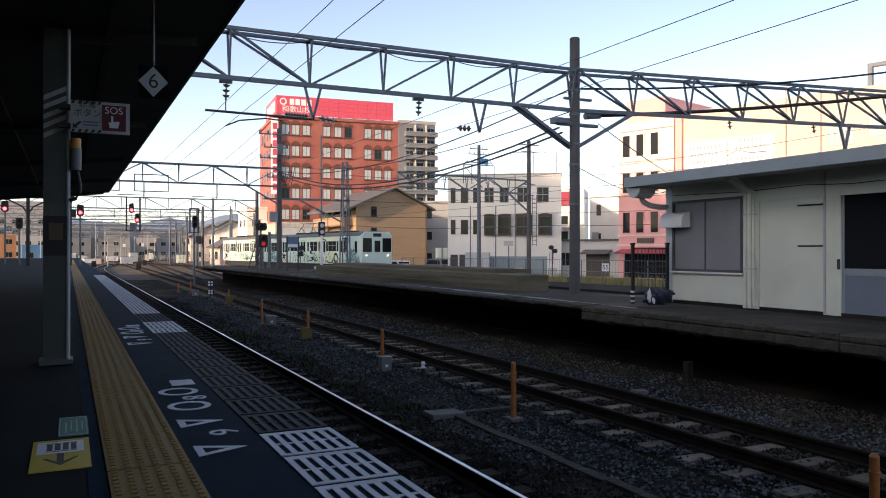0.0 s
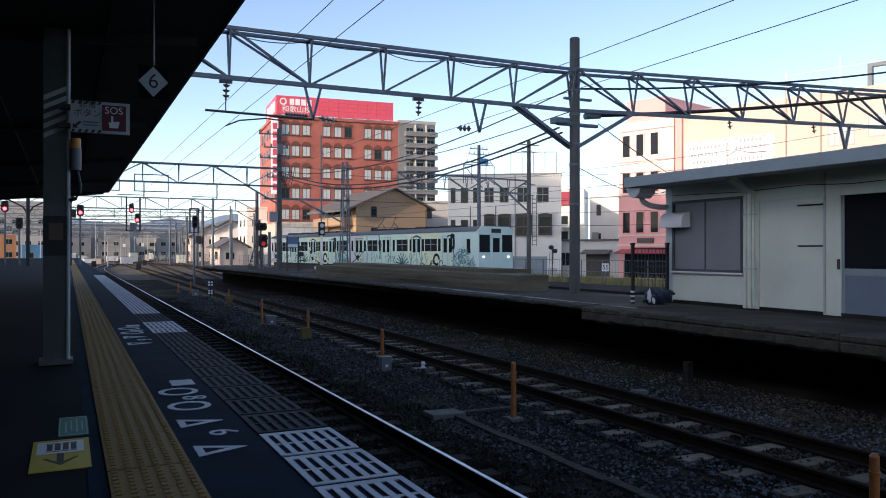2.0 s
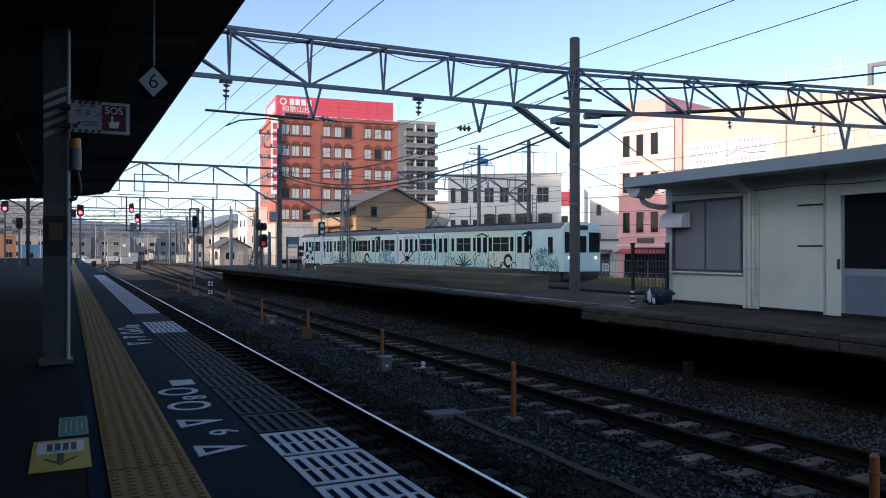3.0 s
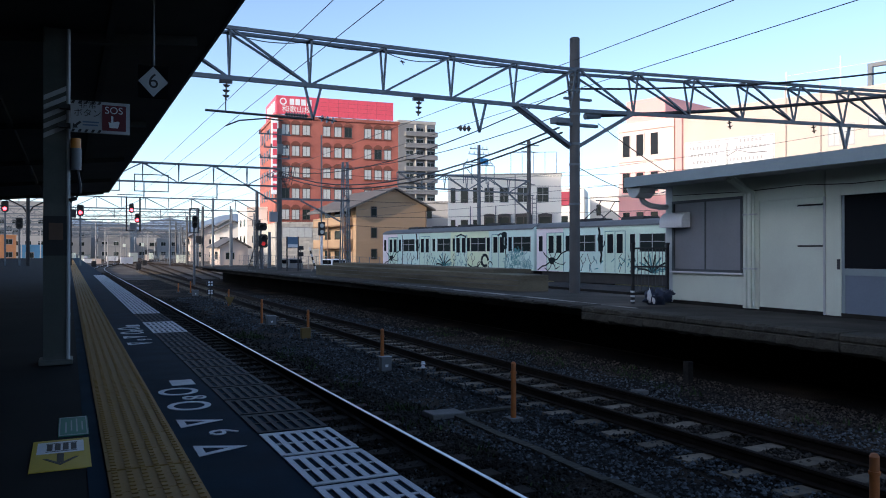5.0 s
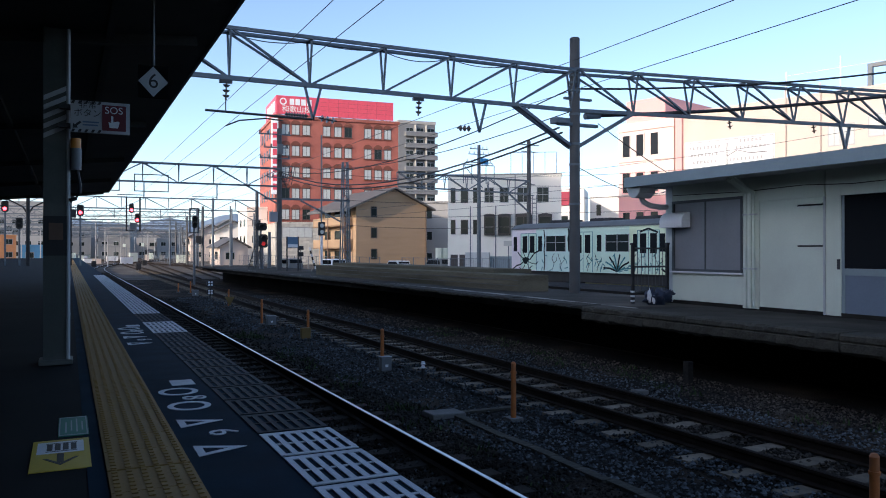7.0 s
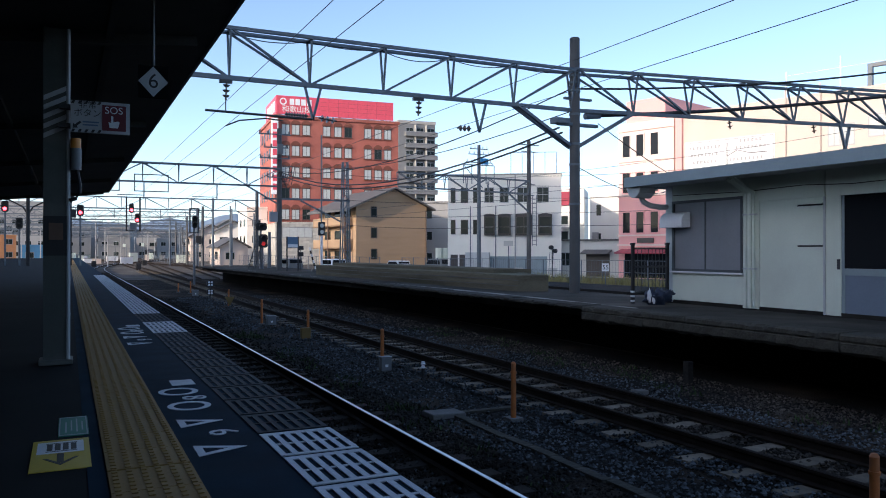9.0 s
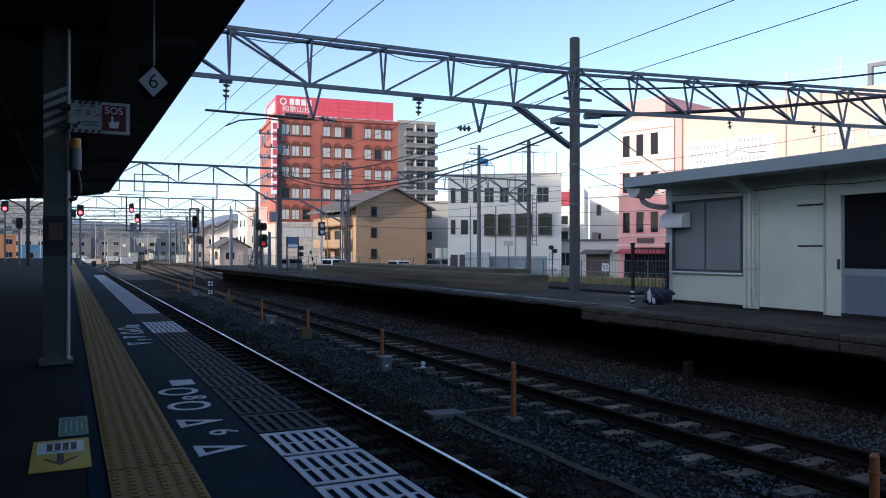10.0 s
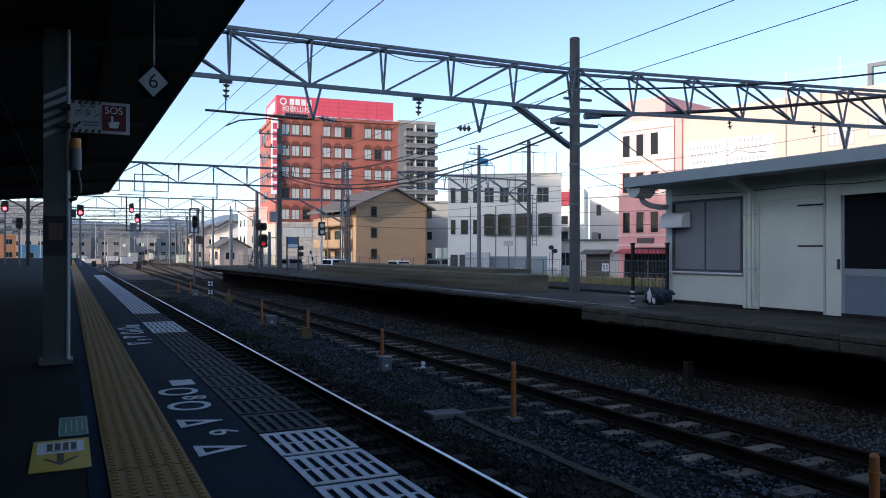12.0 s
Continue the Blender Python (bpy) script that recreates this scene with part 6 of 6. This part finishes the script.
cable((PX + 0.85, PY, 4.98), (25.4, 15.3, 6.35), 0.15, 0.055, "thick black cable with hangers beside the gantry")
cable((PX + 0.2, PY, 5.68), (25.5, 15.0, 7.15), 0.25, 0.030, "black cable with hangers above the gantry")
cable((PX + 0.8, PY, 4.75), (20.5, 21.4, 3.4), 0.1, 0.014, "thin black drop wire from the pole")
cable((PX + 0.2, PY, 3.45), (30.0, 33, 4.6), 0.5, 0.014, "thin black wire to the street")
for k, (z, e, dr) in enumerate(((7.2, 6.6, 0.3), (6.2, 5.9, 0.4), (5.2, 5.0, 0.3), (3.9, 3.9, 0.2), (3.2, 3.0, 0.25))):
    cable((19.9, 59.2, z), (30.4, 48.5, e), dr, 0.016, "thin black wire along the street")
    cable((30.4, 48.5, e), (41.5, 33.0, e + 0.4), dr, 0.016, "thin black wire along the street")
cable((30.4, 48.5, 6.6), (48.0, 28.0, 9.5), 0.3, 0.014, "thin black wire along the street")
for z in (4.0, 4.6):
    pts = [(plan_3(y), y, z) for y in (-40, 47.6, 120)]
    tagged(Geo().path(pts, 0.012, 5).make("overhead_wire", M_COPPER), "thin contact wire above the branch line", "wire", "overhead wires")

for dx, z in ((-1.24, 8.42), (-0.95, 7.62), (-1.19, 6.97)):
    cable((11.6 + dx, 46.75, z), (14.0 + dx, 136.0, z + 0.6), 0.9, 0.012, "thin black wire along the line of poles")

# ---- fence, weeds and street things beyond the branch line ----
def fence_line(a, b, n):
    a, b = Vector(a), Vector(b)
    t = thing("wire_fence", pose(0, 0, 0), "grey wire mesh fence along the railway", "fence")
    d = (b - a).normalized()
    for k in range(n + 1):
        p = a.lerp(b, k / n)
        Geo().tube(p, p + Vector((0, 0, 1.75)), 0.035, 6).make("post", M_STEEL, t)
    for z in (0.15, 1.0, 1.72):
        Geo().beam(a + Vector((0, 0, z)), b + Vector((0, 0, z)), 0.03, 0.03).make("rail", M_STEEL, t)
    g = Geo()
    m = int((b - a).length / 0.22)
    for k in range(m):
        p = a.lerp(b, (k + 0.5) / m)
        g.beam(p + Vector((0, 0, 0.15)), p + Vector((0, 0, 1.72)), 0.006, 0.006)
    tagged(g.make("wire_mesh", M_STEEL, t), kind="stuff")


fence_line((33.3, 20.0, GROUND_Z), (26.0, 62.0, GROUND_Z), 24)
fence_line((25.5, 66.0, GROUND_Z), (21.5, 110.0, GROUND_Z), 20)
fence_line((20.5, 120.0, GROUND_Z), (16.0, 175.0, GROUND_Z), 20)
rg = np.random.RandomState(8)
vv, ff = [], []
for _ in range(9000):
    y = rg.uniform(18, 64)
    x = 33.3 - (y - 20) * 0.174 - abs(rg.normal(0, 1.1)) + 0.3
    h, w, a = rg.uniform(0.2, 1.0), rg.uniform(0.015, 0.035), rg.uniform(0, 6.28)
    k = len(vv)
    dx, dy = math.cos(a) * w, math.sin(a) * w
    lx, ly = rg.uniform(-0.2, 0.2, 2)
    vv += [(x - dx, y - dy, GROUND_Z), (x + dx, y + dy, GROUND_Z), (x + dx * 0.7 + lx * 0.5, y + dy * 0.7 + ly * 0.5, GROUND_Z + h * 0.6), (x + lx, y + ly, GROUND_Z + h)]
    ff += [(k, k + 1, k + 2), (k, k + 2, k + 3)]
me = bpy.data.meshes.new("weeds")
me.from_pydata(vv, [], ff)
me.materials.append(M_GRASS)
tagged(part("weeds", me), "dry green and straw-coloured weeds along the fence", "grass", kind="stuff")
del vv, ff
tagged(Geo().prism([(33.6, 18), (26.4, 60), (24.6, 60), (30.6, 18)], GROUND_Z, GROUND_Z + 0.016, "z").make("verge", M_GRASS_G), "bare weedy strip along the fence", "verge", kind="structure")

sp = thing("speed_sign", pose(27.4, 35.6, GROUND_Z), "white square track sign with black numerals on a post", "sign")
Geo().box(-0.2, -0.01, 1.15, 0.2, 0.01, 1.6).make("plate", M_SIGNW, sp)
words("55", 0.36, M_SIGNK, pose(0, -0.014, 1.37, 90, 0, 0), "numerals", sp, 0.002)
Geo().tube((0, 0.03, 0), (0, 0.03, 1.5), 0.03, 8).make("post", M_STEEL, sp)
sp.rotation_euler = (0, 0, radians(-30))
hl = thing("crossing_lamp", pose(30.9, 46.2, GROUND_Z), "dark twin lamps on a thin mast with a ladder", "signal")
for dx, z in ((-0.1, 2.55), (0.22, 2.3)):
    Geo().tube((dx, -0.12, z), (dx, 0.1, z), 0.15, 12).make("lamp", M_BLACK, hl)
Geo().tube((0, 0, 0), (0, 0, 2.6), 0.04, 8).make("mast", M_STEEL_D, hl)
for sx in (-0.35, -0.05):
    Geo().tube((sx, 0, 0), (sx + 0.15, 0, 2.2), 0.02, 6).make("ladder_stile", M_STEEL, hl)


def parked_car(x, y, rz, body, label, h=1.5, l=3.9):
    t = thing("parked_car", pose(x, y, GROUND_Z + 0.012, 0, 0, rz), label, "car", "parked cars")
    hl_ = l / 2
    Geo().prism([(-hl_, 0.3), (hl_, 0.3), (hl_, 0.8), (hl_ * 0.62, 0.95), (hl_ * 0.35, h), (-hl_ * 0.85, h), (-hl_, 0.95)], -0.75, 0.75, "y").make("body", body, t, bevel=0.05)
    for sy in (-1, 1):
        Geo().prism([(hl_ * 0.5, 0.98), (hl_ * 0.32, h - 0.12), (-hl_ * 0.8, h - 0.12), (-hl_ * 0.85, 0.98)], 0.745 * sy, 0.76 * sy, "y").make("side_window", M_DARKGLASS, t)
        for sx in (-0.6, 0.6):
            Geo().tube((hl_ * sx, 0.62 * sy, 0.3), (hl_ * sx, 0.78 * sy, 0.3), 0.3, 16).make("wheel", M_BLACK, t)
    Geo().prism([(-0.65, 0.98), (0.65, 0.98), (0.6, h - 0.1), (-0.6, h - 0.1)], -hl_ * 0.98, -hl_ * 0.9, "x").make("rear_window", M_DARKGLASS, t)


parked_car(30.3, 73.5, 100, M_SIGNW, "white van parked by the tan house", 1.3, 2.6)
parked_car(23.5, 74.0, 95, M_SIGNW, "white car parked behind the yard fence")
parked_car(20.8, 80.0, 96, M_BOX, "silver car parked behind the yard fence")
parked_car(33.0, 69.5, 95, M_BOX, "silver car parked by the tan house")
tk = thing("storage_tank", pose(33.8, 71.0, GROUND_Z), "pale upright storage tanks on a dark stand", "tank")
for k in range(3):
    Geo().tube((0.75 * k, 0, 0.8), (0.75 * k, 0, 2.6), 0.34, 14).make("tank", M_HUT, tk, smooth=True)
    Geo().box(0.75 * k - 0.3, -0.3, 0, 0.75 * k - 0.2, 0.3, 0.8).box(0.75 * k + 0.2, -0.3, 0, 0.75 * k + 0.3, 0.3, 0.8).make("stand", M_STEEL_D, tk)

# crossarms and switch box on the pole of the second gantry
pa = thing("pole_equipment", pose(11.6, 46.75, 0), "grey crossarms and switch box on the gantry pole", "pole equipment")
for z, l in ((8.2, 1.3), (7.4, 1.0), (6.75, 1.25), (5.6, 0.8)):
    Geo().beam((-l, 0, z), (l * 0.5, 0, z), 0.07, 0.07).make("crossarm", M_STEEL, pa)
    for q in (-l * 0.95, -l * 0.55, l * 0.42):
        Geo().tube((q, 0, z), (q, 0, z + 0.22), 0.06, 8, 0.04).make("insulator", M_INSUL, pa)
Geo().box(-0.2, -0.25, 7.0, 0.12, 0.0, 7.6).make("switch_box", M_BOX, pa)
Geo().box(-0.65, -0.2, 2.9, -0.2, 0.1, 3.5).make("sign_plate", M_GREYPANEL, pa)
for k in range(3):
    Geo().path(sag((-0.1 + 0.1 * k, -0.2, 5.9), (0.55 + 0.15 * k, -0.2, 6.3), 0.8 + 0.2 * k, 10), 0.022).make("loop_cable", M_WIRE, pa)

# a small bird that leaves the gantry
M_BIRD = plain("grey_brown_plumage", (0.10, 0.09, 0.085), 0.8)
bird = thing("sparrow", pose(0, 0, 0), "small grey-brown bird with spread wings", "bird")
bd_ = Geo()
rings = [(-0.07, 0.006), (-0.05, 0.018), (-0.02, 0.028), (0.015, 0.026), (0.035, 0.017), (0.05, 0.018), (0.062, 0.010), (0.07, 0.002)]
v = [(r * math.cos(a), y, r * math.sin(a)) for y, r in rings for a in [2 * math.pi * k / 10 for k in range(10)]]
f = [(i * 10 + k, i * 10 + (k + 1) % 10, (i + 1) * 10 + (k + 1) % 10, (i + 1) * 10 + k) for i in range(len(rings) - 1) for k in range(10)]
bd_.solid(v, f + [tuple(range(10))[::-1], tuple(range(70, 80))]).make("body", M_BIRD, bird, smooth=True)
for s in (-1, 1):
    Geo().prism([(s * 0.01, 0.03), (s * 0.06, 0.035), (s * 0.115, -0.005), (s * 0.06, -0.025), (s * 0.01, -0.02)], 0.008, 0.013, "z").make("wing", M_BIRD, bird)
Geo().prism([(-0.008, -0.06), (0.008, -0.06), (0.02, -0.11), (-0.02, -0.11)], -0.002, 0.003, "z").make("tail", M_BIRD, bird)


# ---- the train ----
CARL, CARW = 17.7, 1.36
# window and door stations along one side, from the car's rear end
SMALL, DOORS, WIDE = (0.35, 2.55, 5.0, 7.15, 9.6, 11.25, 13.35, 15.5), (1.55, 6.0, 10.4, 14.4), (3.85, 8.4, 12.3, 16.6)


def side_strip(g, x, y0, y1, z0, z1, t=0.004):
    return g.box(x, y0, z0, x + t, y1, z1) if x > 0 else g.box(x - t, y0, z0, x, y1, z1)


def train_car(label, front):
    """y runs forward from the rear end, z up from the rails, +x is the side towards the platforms."""
    t = thing("train_car", pose(0, 0, 0), label, "train", "cars of the train")
    fr = [(-CARW, 0.98), (CARW, 0.98), (CARW, 3.30), (1.25, 3.45), (-1.25, 3.45), (-CARW, 3.30)]
    # colour sections of the wrap along the car
    secs = ((0.0, 2.2, M_LILAC), (2.2, 5.2, M_MINTB), (5.2, 9.2, M_MINT), (9.2, 13.4, M_CREAMT), (13.4, CARL - 0.0, M_MINTB))
    for a, b, m in secs:
        Geo().prism(fr, a, b, "y").make("body", m, t)
    roof = [(-1.40, 3.30), (-1.40, 3.38), (-1.1, 3.56), (-0.5, 3.66), (0.5, 3.66), (1.1, 3.56), (1.40, 3.38), (1.40, 3.30), (1.2, 3.47), (-1.2, 3.47)]
    Geo().prism(roof, 0.02, CARL - 0.1, "y").make("roof", M_TROOF, t)
    Geo().box(-1.2, 0.3, 0.45, 1.2, CARL - 0.3, 0.98).make("underframe", M_UNDER, t)
    for by in (2.6, CARL - 2.6):
        bg_ = Geo().box(-1.05, by - 1.5, 0.35, 1.05, by + 1.5, 0.6).make("bogie", M_UNDER, t)
        for w in (-1.05, 1.05):
            for sx in (-0.56, 0.56):
                Geo().tube((sx - 0.06, by + w, 0.43), (sx + 0.06, by + w, 0.43), 0.43, 20).make("wheel", M_RUST, bg_)
    for sx in (CARW, -CARW):
        if front:
            side_strip(Geo(), sx, 16.55, 16.95, 1.95, 2.85, 0.008).make("cab_side_window", M_DARKGLASS, t)
        for y in SMALL[:-1] if front else SMALL:
            w = side_strip(Geo(), sx, y - 0.16, y + 0.16, 2.06, 2.90).make("side_window", M_DARKGLASS, t)
        for y in WIDE[:-1] if front else WIDE:
            w = side_strip(Geo(), sx, y - 0.78, y + 0.78, 2.06, 2.90, 0.008).make("side_window", M_GLASS, t)
            g = Geo()
            for k in (-0.78, 0.0, 0.78):
                side_strip(g, sx, y + k - 0.02, y + k + 0.02, 2.04, 2.92, 0.02)
            side_strip(g, sx, y - 0.78, y + 0.78, 2.52, 2.55, 0.02)
            g.make("window_frame", M_FRAMEW, w)
        for y in DOORS:
            d = side_strip(Geo(), sx, y - 0.66, y + 0.66, 1.02, 3.05, 0.006).make("door", M_MINT, t)
            g = Geo()
            for k in (-0.68, 0.0, 0.68):
                side_strip(g, sx, y + k - 0.015, y + k + 0.015, 1.02, 3.07, 0.012)
            side_strip(g, sx, y - 0.68, y + 0.68, 3.05, 3.08, 0.012)
            g.make("door_seam", M_INKT, d)
            for k in (-0.32, 0.32):
                side_strip(Geo(), sx, y + k - 0.2, y + k + 0.2, 1.98, 2.92, 0.014).make("pane", M_DARKGLASS, d)
    for y in (3.2, 6.4, 9.6, 12.8):
        Geo().prism([(-0.65, 3.6), (0.65, 3.6), (0.55, 3.80), (-0.55, 3.80)], y - 0.75, y + 0.75, "y").make("roof_unit", M_UNDER, t, bevel=0.04)
    # printed branches, blossoms and swirls of the wrap as plain shapes
    rr = random.Random(11)
    x = CARW + 0.010
    g, gt = Geo(), Geo()
    def flat(gg, pts, w):
        gg = Geo() if gg is g else gg
        for (a, b), (c_, d_) in zip(pts, pts[1:]):
            gg.beam((x, a, b), (x, c_, d_), w * 1.5, 0.008, (1, 0, 0))
        if gg is not gt:
            gg.make("wrap_print", M_INK, t)
    # knotted branch over the first door
    flat(g, [(0.1, 1.02), (0.5, 1.25), (0.8, 1.3), (1.25, 1.55), (1.7, 1.62), (2.05, 1.95), (2.5, 2.1), (2.75, 2.45)], 0.05)
    for a, b, c_, d_ in ((1.0, 2.15, 1.3, 0.03), (1.75, 2.3, 2.1, 0.03), (0.75, 1.85, 0.6, 0.04), (1.6, 1.1, 1.9, 0.03), (0.95, 1.0, 0.7, 0.03), (2.2, 1.35, 2.4, 0.025)):
        flat(g, [(1.3, 1.55), ((1.3 + a) / 2 + 0.07, (1.55 + b) / 2 - 0.05), (a, b), (c_, b + 0.16)], d_)
    g.prism([(1.3 + 0.26 * math.cos(k) * (1 + 0.3 * math.sin(3 * k)), 1.55 + 0.2 * math.sin(k)) for k in [2 * math.pi * i / 14 for i in range(14)]], x, x + 0.008, "x")
    flat(g, [(2.9, 1.02), (2.96, 1.6), (2.9, 2.1), (2.98, 2.7), (2.88, 3.25)], 0.05)
    flat(g, [(5.0, 1.5), (5.08, 1.9), (4.98, 2.3), (4.84, 2.7), (4.95, 3.0), (4.86, 3.28)], 0.08)
    flat(g, [(5.02, 2.2), (5.25, 2.35), (5.3, 2.6)], 0.04)
    # fan of dark leaves under the second wide window
    for a in range(8):
        q = math.pi * (0.06 + 0.88 * a / 7)
        e = (8.4 + 0.95 * math.cos(q), 1.08 + 0.85 * math.sin(q))
        flat(g if a % 2 else gt, [(8.4, 1.08), ((8.4 + e[0]) / 2, (1.08 + e[1]) / 2 + 0.06), e], 0.06 if a % 2 else 0.05)
    for k, yy in enumerate((3.6, 4.2, 6.3, 7.0, 9.5, 10.9, 11.6)):
        flat(g, [(yy, 1.04), (yy + 0.12, 1.4), (yy - 0.05, 1.7), (yy + 0.15 * (-1) ** k, 1.95)], 0.018)
        flat(g, [(yy + 0.1, 1.4), (yy + 0.35, 1.6), (yy + 0.3, 1.75)], 0.016)
    flat(g, [(11.2, 1.25), (11.6, 1.05), (12.2, 1.1), (12.5, 1.3)], 0.06)
    for cy, cz, r in ((13.0, 1.50, 0.34), (13.55, 1.22, 0.22), (12.45, 1.22, 0.20)):
        flat(g, [(cy + r * math.cos(k), cz + r * math.sin(k)) for k in [2 * math.pi * i / 14 for i in range(13)]], 0.12 if r > 0.3 else 0.04)
    flat(g, [(14.3, 3.0), (14.6, 3.12), (14.8, 3.05)], 0.06)
    flat(g, [(15.05, 2.9), (15.12, 2.4), (15.05, 2.0), (15.2, 1.7)], 0.05)
    flat(g, [(9.9, 3.0), (10.4, 3.15), (11.0, 2.95)], 0.06)
    # a bold dark motif over the fourth door
    for cy, cz, ry, rz_ in ((14.95, 3.05, 0.26, 0.17), (15.10, 2.62, 0.12, 0.44), (14.78, 2.78, 0.09, 0.26), (15.0, 2.3, 0.20, 0.12)):
        Geo().prism([(cy + ry * math.cos(k), cz + rz_ * math.sin(k)) for k in [2 * math.pi * i / 14 for i in range(14)]], x, x + 0.012 + 0.003 * ry, "x").make("wrap_print", M_INK, t)
    for _ in range(110):
        a = rr.gauss(16.2, 0.62)
        a, b = min(max(a, 15.0), 17.3), rr.uniform(1.1, 2.3 - 0.5 * abs(a - 16.2))
        q = rr.uniform(0, 6.28)
        flat(gt, [(a, b), (a + 0.18 * math.cos(q), b + 0.18 * math.sin(q)), (a + 0.26 * math.cos(q + 0.9), b + 0.26 * math.sin(q + 0.9))], 0.022)
    for _ in range(46):
        a, b = rr.uniform(2.6, 11.5), rr.uniform(1.05, 1.85)
        q = rr.uniform(0, 6.28)
        flat(gt, [(a, b), (a + 0.25 * math.cos(q), b + 0.25 * math.sin(q))], 0.03)
    g.make("wrap_print", M_INK, t, "dark green printed blossom")
    tagged(gt.make("wrap_print", M_INKT, t, "teal printed leaves and lines"), kind="stuff")
    if front:
        y = CARL
        Geo().prism([(-CARW, 0.95), (CARW, 0.95), (CARW, 3.3), (1.1, 3.62), (-1.1, 3.62), (-CARW, 3.3)], y - 0.06, y + 0.12, "y").make("cab_front", M_MINTB, t, bevel=0.05)
        for sx in (-0.88, 0.88):
            w = Geo().box(sx - 0.40, y + 0.12, 2.0, sx + 0.40, y + 0.135, 3.1).make("windscreen", M_DARKGLASS, t)
            Geo().tube((sx * 1.1, y + 0.12, 1.72), (sx * 1.1, y + 0.18, 1.72), 0.06, 16).make("headlight", M_WHITE_LAMP, t, "lit white headlight", smooth=True)
        d = Geo().box(-0.38, y + 0.12, 1.0, 0.38, y + 0.15, 3.08).make("end_door", M_MINTB, t)
        Geo().box(-0.26, y + 0.15, 2.0, 0.26, y + 0.158, 2.9).make("pane", M_DARKGLASS, d)
        Geo().box(-0.36, y + 0.12, 3.22, 0.36, y + 0.16, 3.48).make("route_display", M_BLACK, t)
        Geo().box(-1.1, y - 0.2, 0.55, 1.1, y + 0.18, 0.94).make("skirt", M_UNDER, t)
        Geo().box(-0.15, y + 0.1, 0.7, 0.15, y + 0.55, 0.95).make("coupler", M_UNDER, t)
        for y0 in (3.8,):
            pg_ = Geo().path([(-0.6, y0 - 0.8, 3.75), (-0.6, y0, 4.25), (-0.6, y0 + 0.8, 3.75)], 0.03).path([(0.6, y0 - 0.8, 3.75), (0.6, y0, 4.25), (0.6, y0 + 0.8, 3.75)], 0.03)
            pg_.path([(-0.5, y0, 4.25), (-0.5, y0 + 0.35, 4.68)], 0.025).path([(0.5, y0, 4.25), (0.5, y0 + 0.35, 4.68)], 0.025).tube((-0.85, y0 + 0.35, 4.7), (0.85, y0 + 0.35, 4.7), 0.03, 8)
            pg_.make("pantograph", M_STEEL_D, t, "dark folding pantograph")
    else:
        Geo().box(-0.5, -0.1, 1.05, 0.5, 0.02, 2.95).make("end_door", M_LILAC, t)
        Geo().box(-0.45, CARL - 0.02, 1.05, 0.45, CARL + 0.2, 2.95).make("gangway", M_UNDER, t)
    return t


car_a = train_car("mint green wrapped train car with a driver's cab", True)
car_b = train_car("mint green wrapped rear train car", False)

HEAD = 172.81
HX, HY = math.sin(radians(HEAD)), math.cos(radians(HEAD))


def run(t):
    """How far along its track the train's front has come."""
    u = t - 3.0
    return 7.805 * u - 0.011 * u * u + 0.003 * u ** 3


def motions():
    for car, back in ((car_a, 17.7), (car_b, 35.6)):
        rows = []
        for k in range(25):
            s = run(0.5 * k) - back
            rows.append((0.5 * k, pose(23.826 + 1.35 + HX * s, 34.687 + 0.17 + HY * s, RAIL_Z, 0, 0, -HEAD)))
        walk(car, rows)
    perch = pose(12.6, 26.0, 0.60, 0, 0, 40)
    walk(bird, [(0.0, perch), (3.7, perch), (4.8, pose(9.46, 22.05, 6.11, 60, 0, 20)), (5.0, pose(9.29, 22.14, 6.98, 60, 0, 20)),
                (5.2, pose(9.10, 22.23, 7.66, 60, 0, 20)), (5.5, pose(8.84, 22.36, 8.43, 55, 0, 20)), (5.6, pose(8.68, 22.43, 8.74, 55, 0, 20)),
                (6.5, pose(6.5, 24.0, 12.0, 40, 0, 30)), (12.0, pose(-30.0, 60.0, 40.0, 10, 0, 40))])


motions()
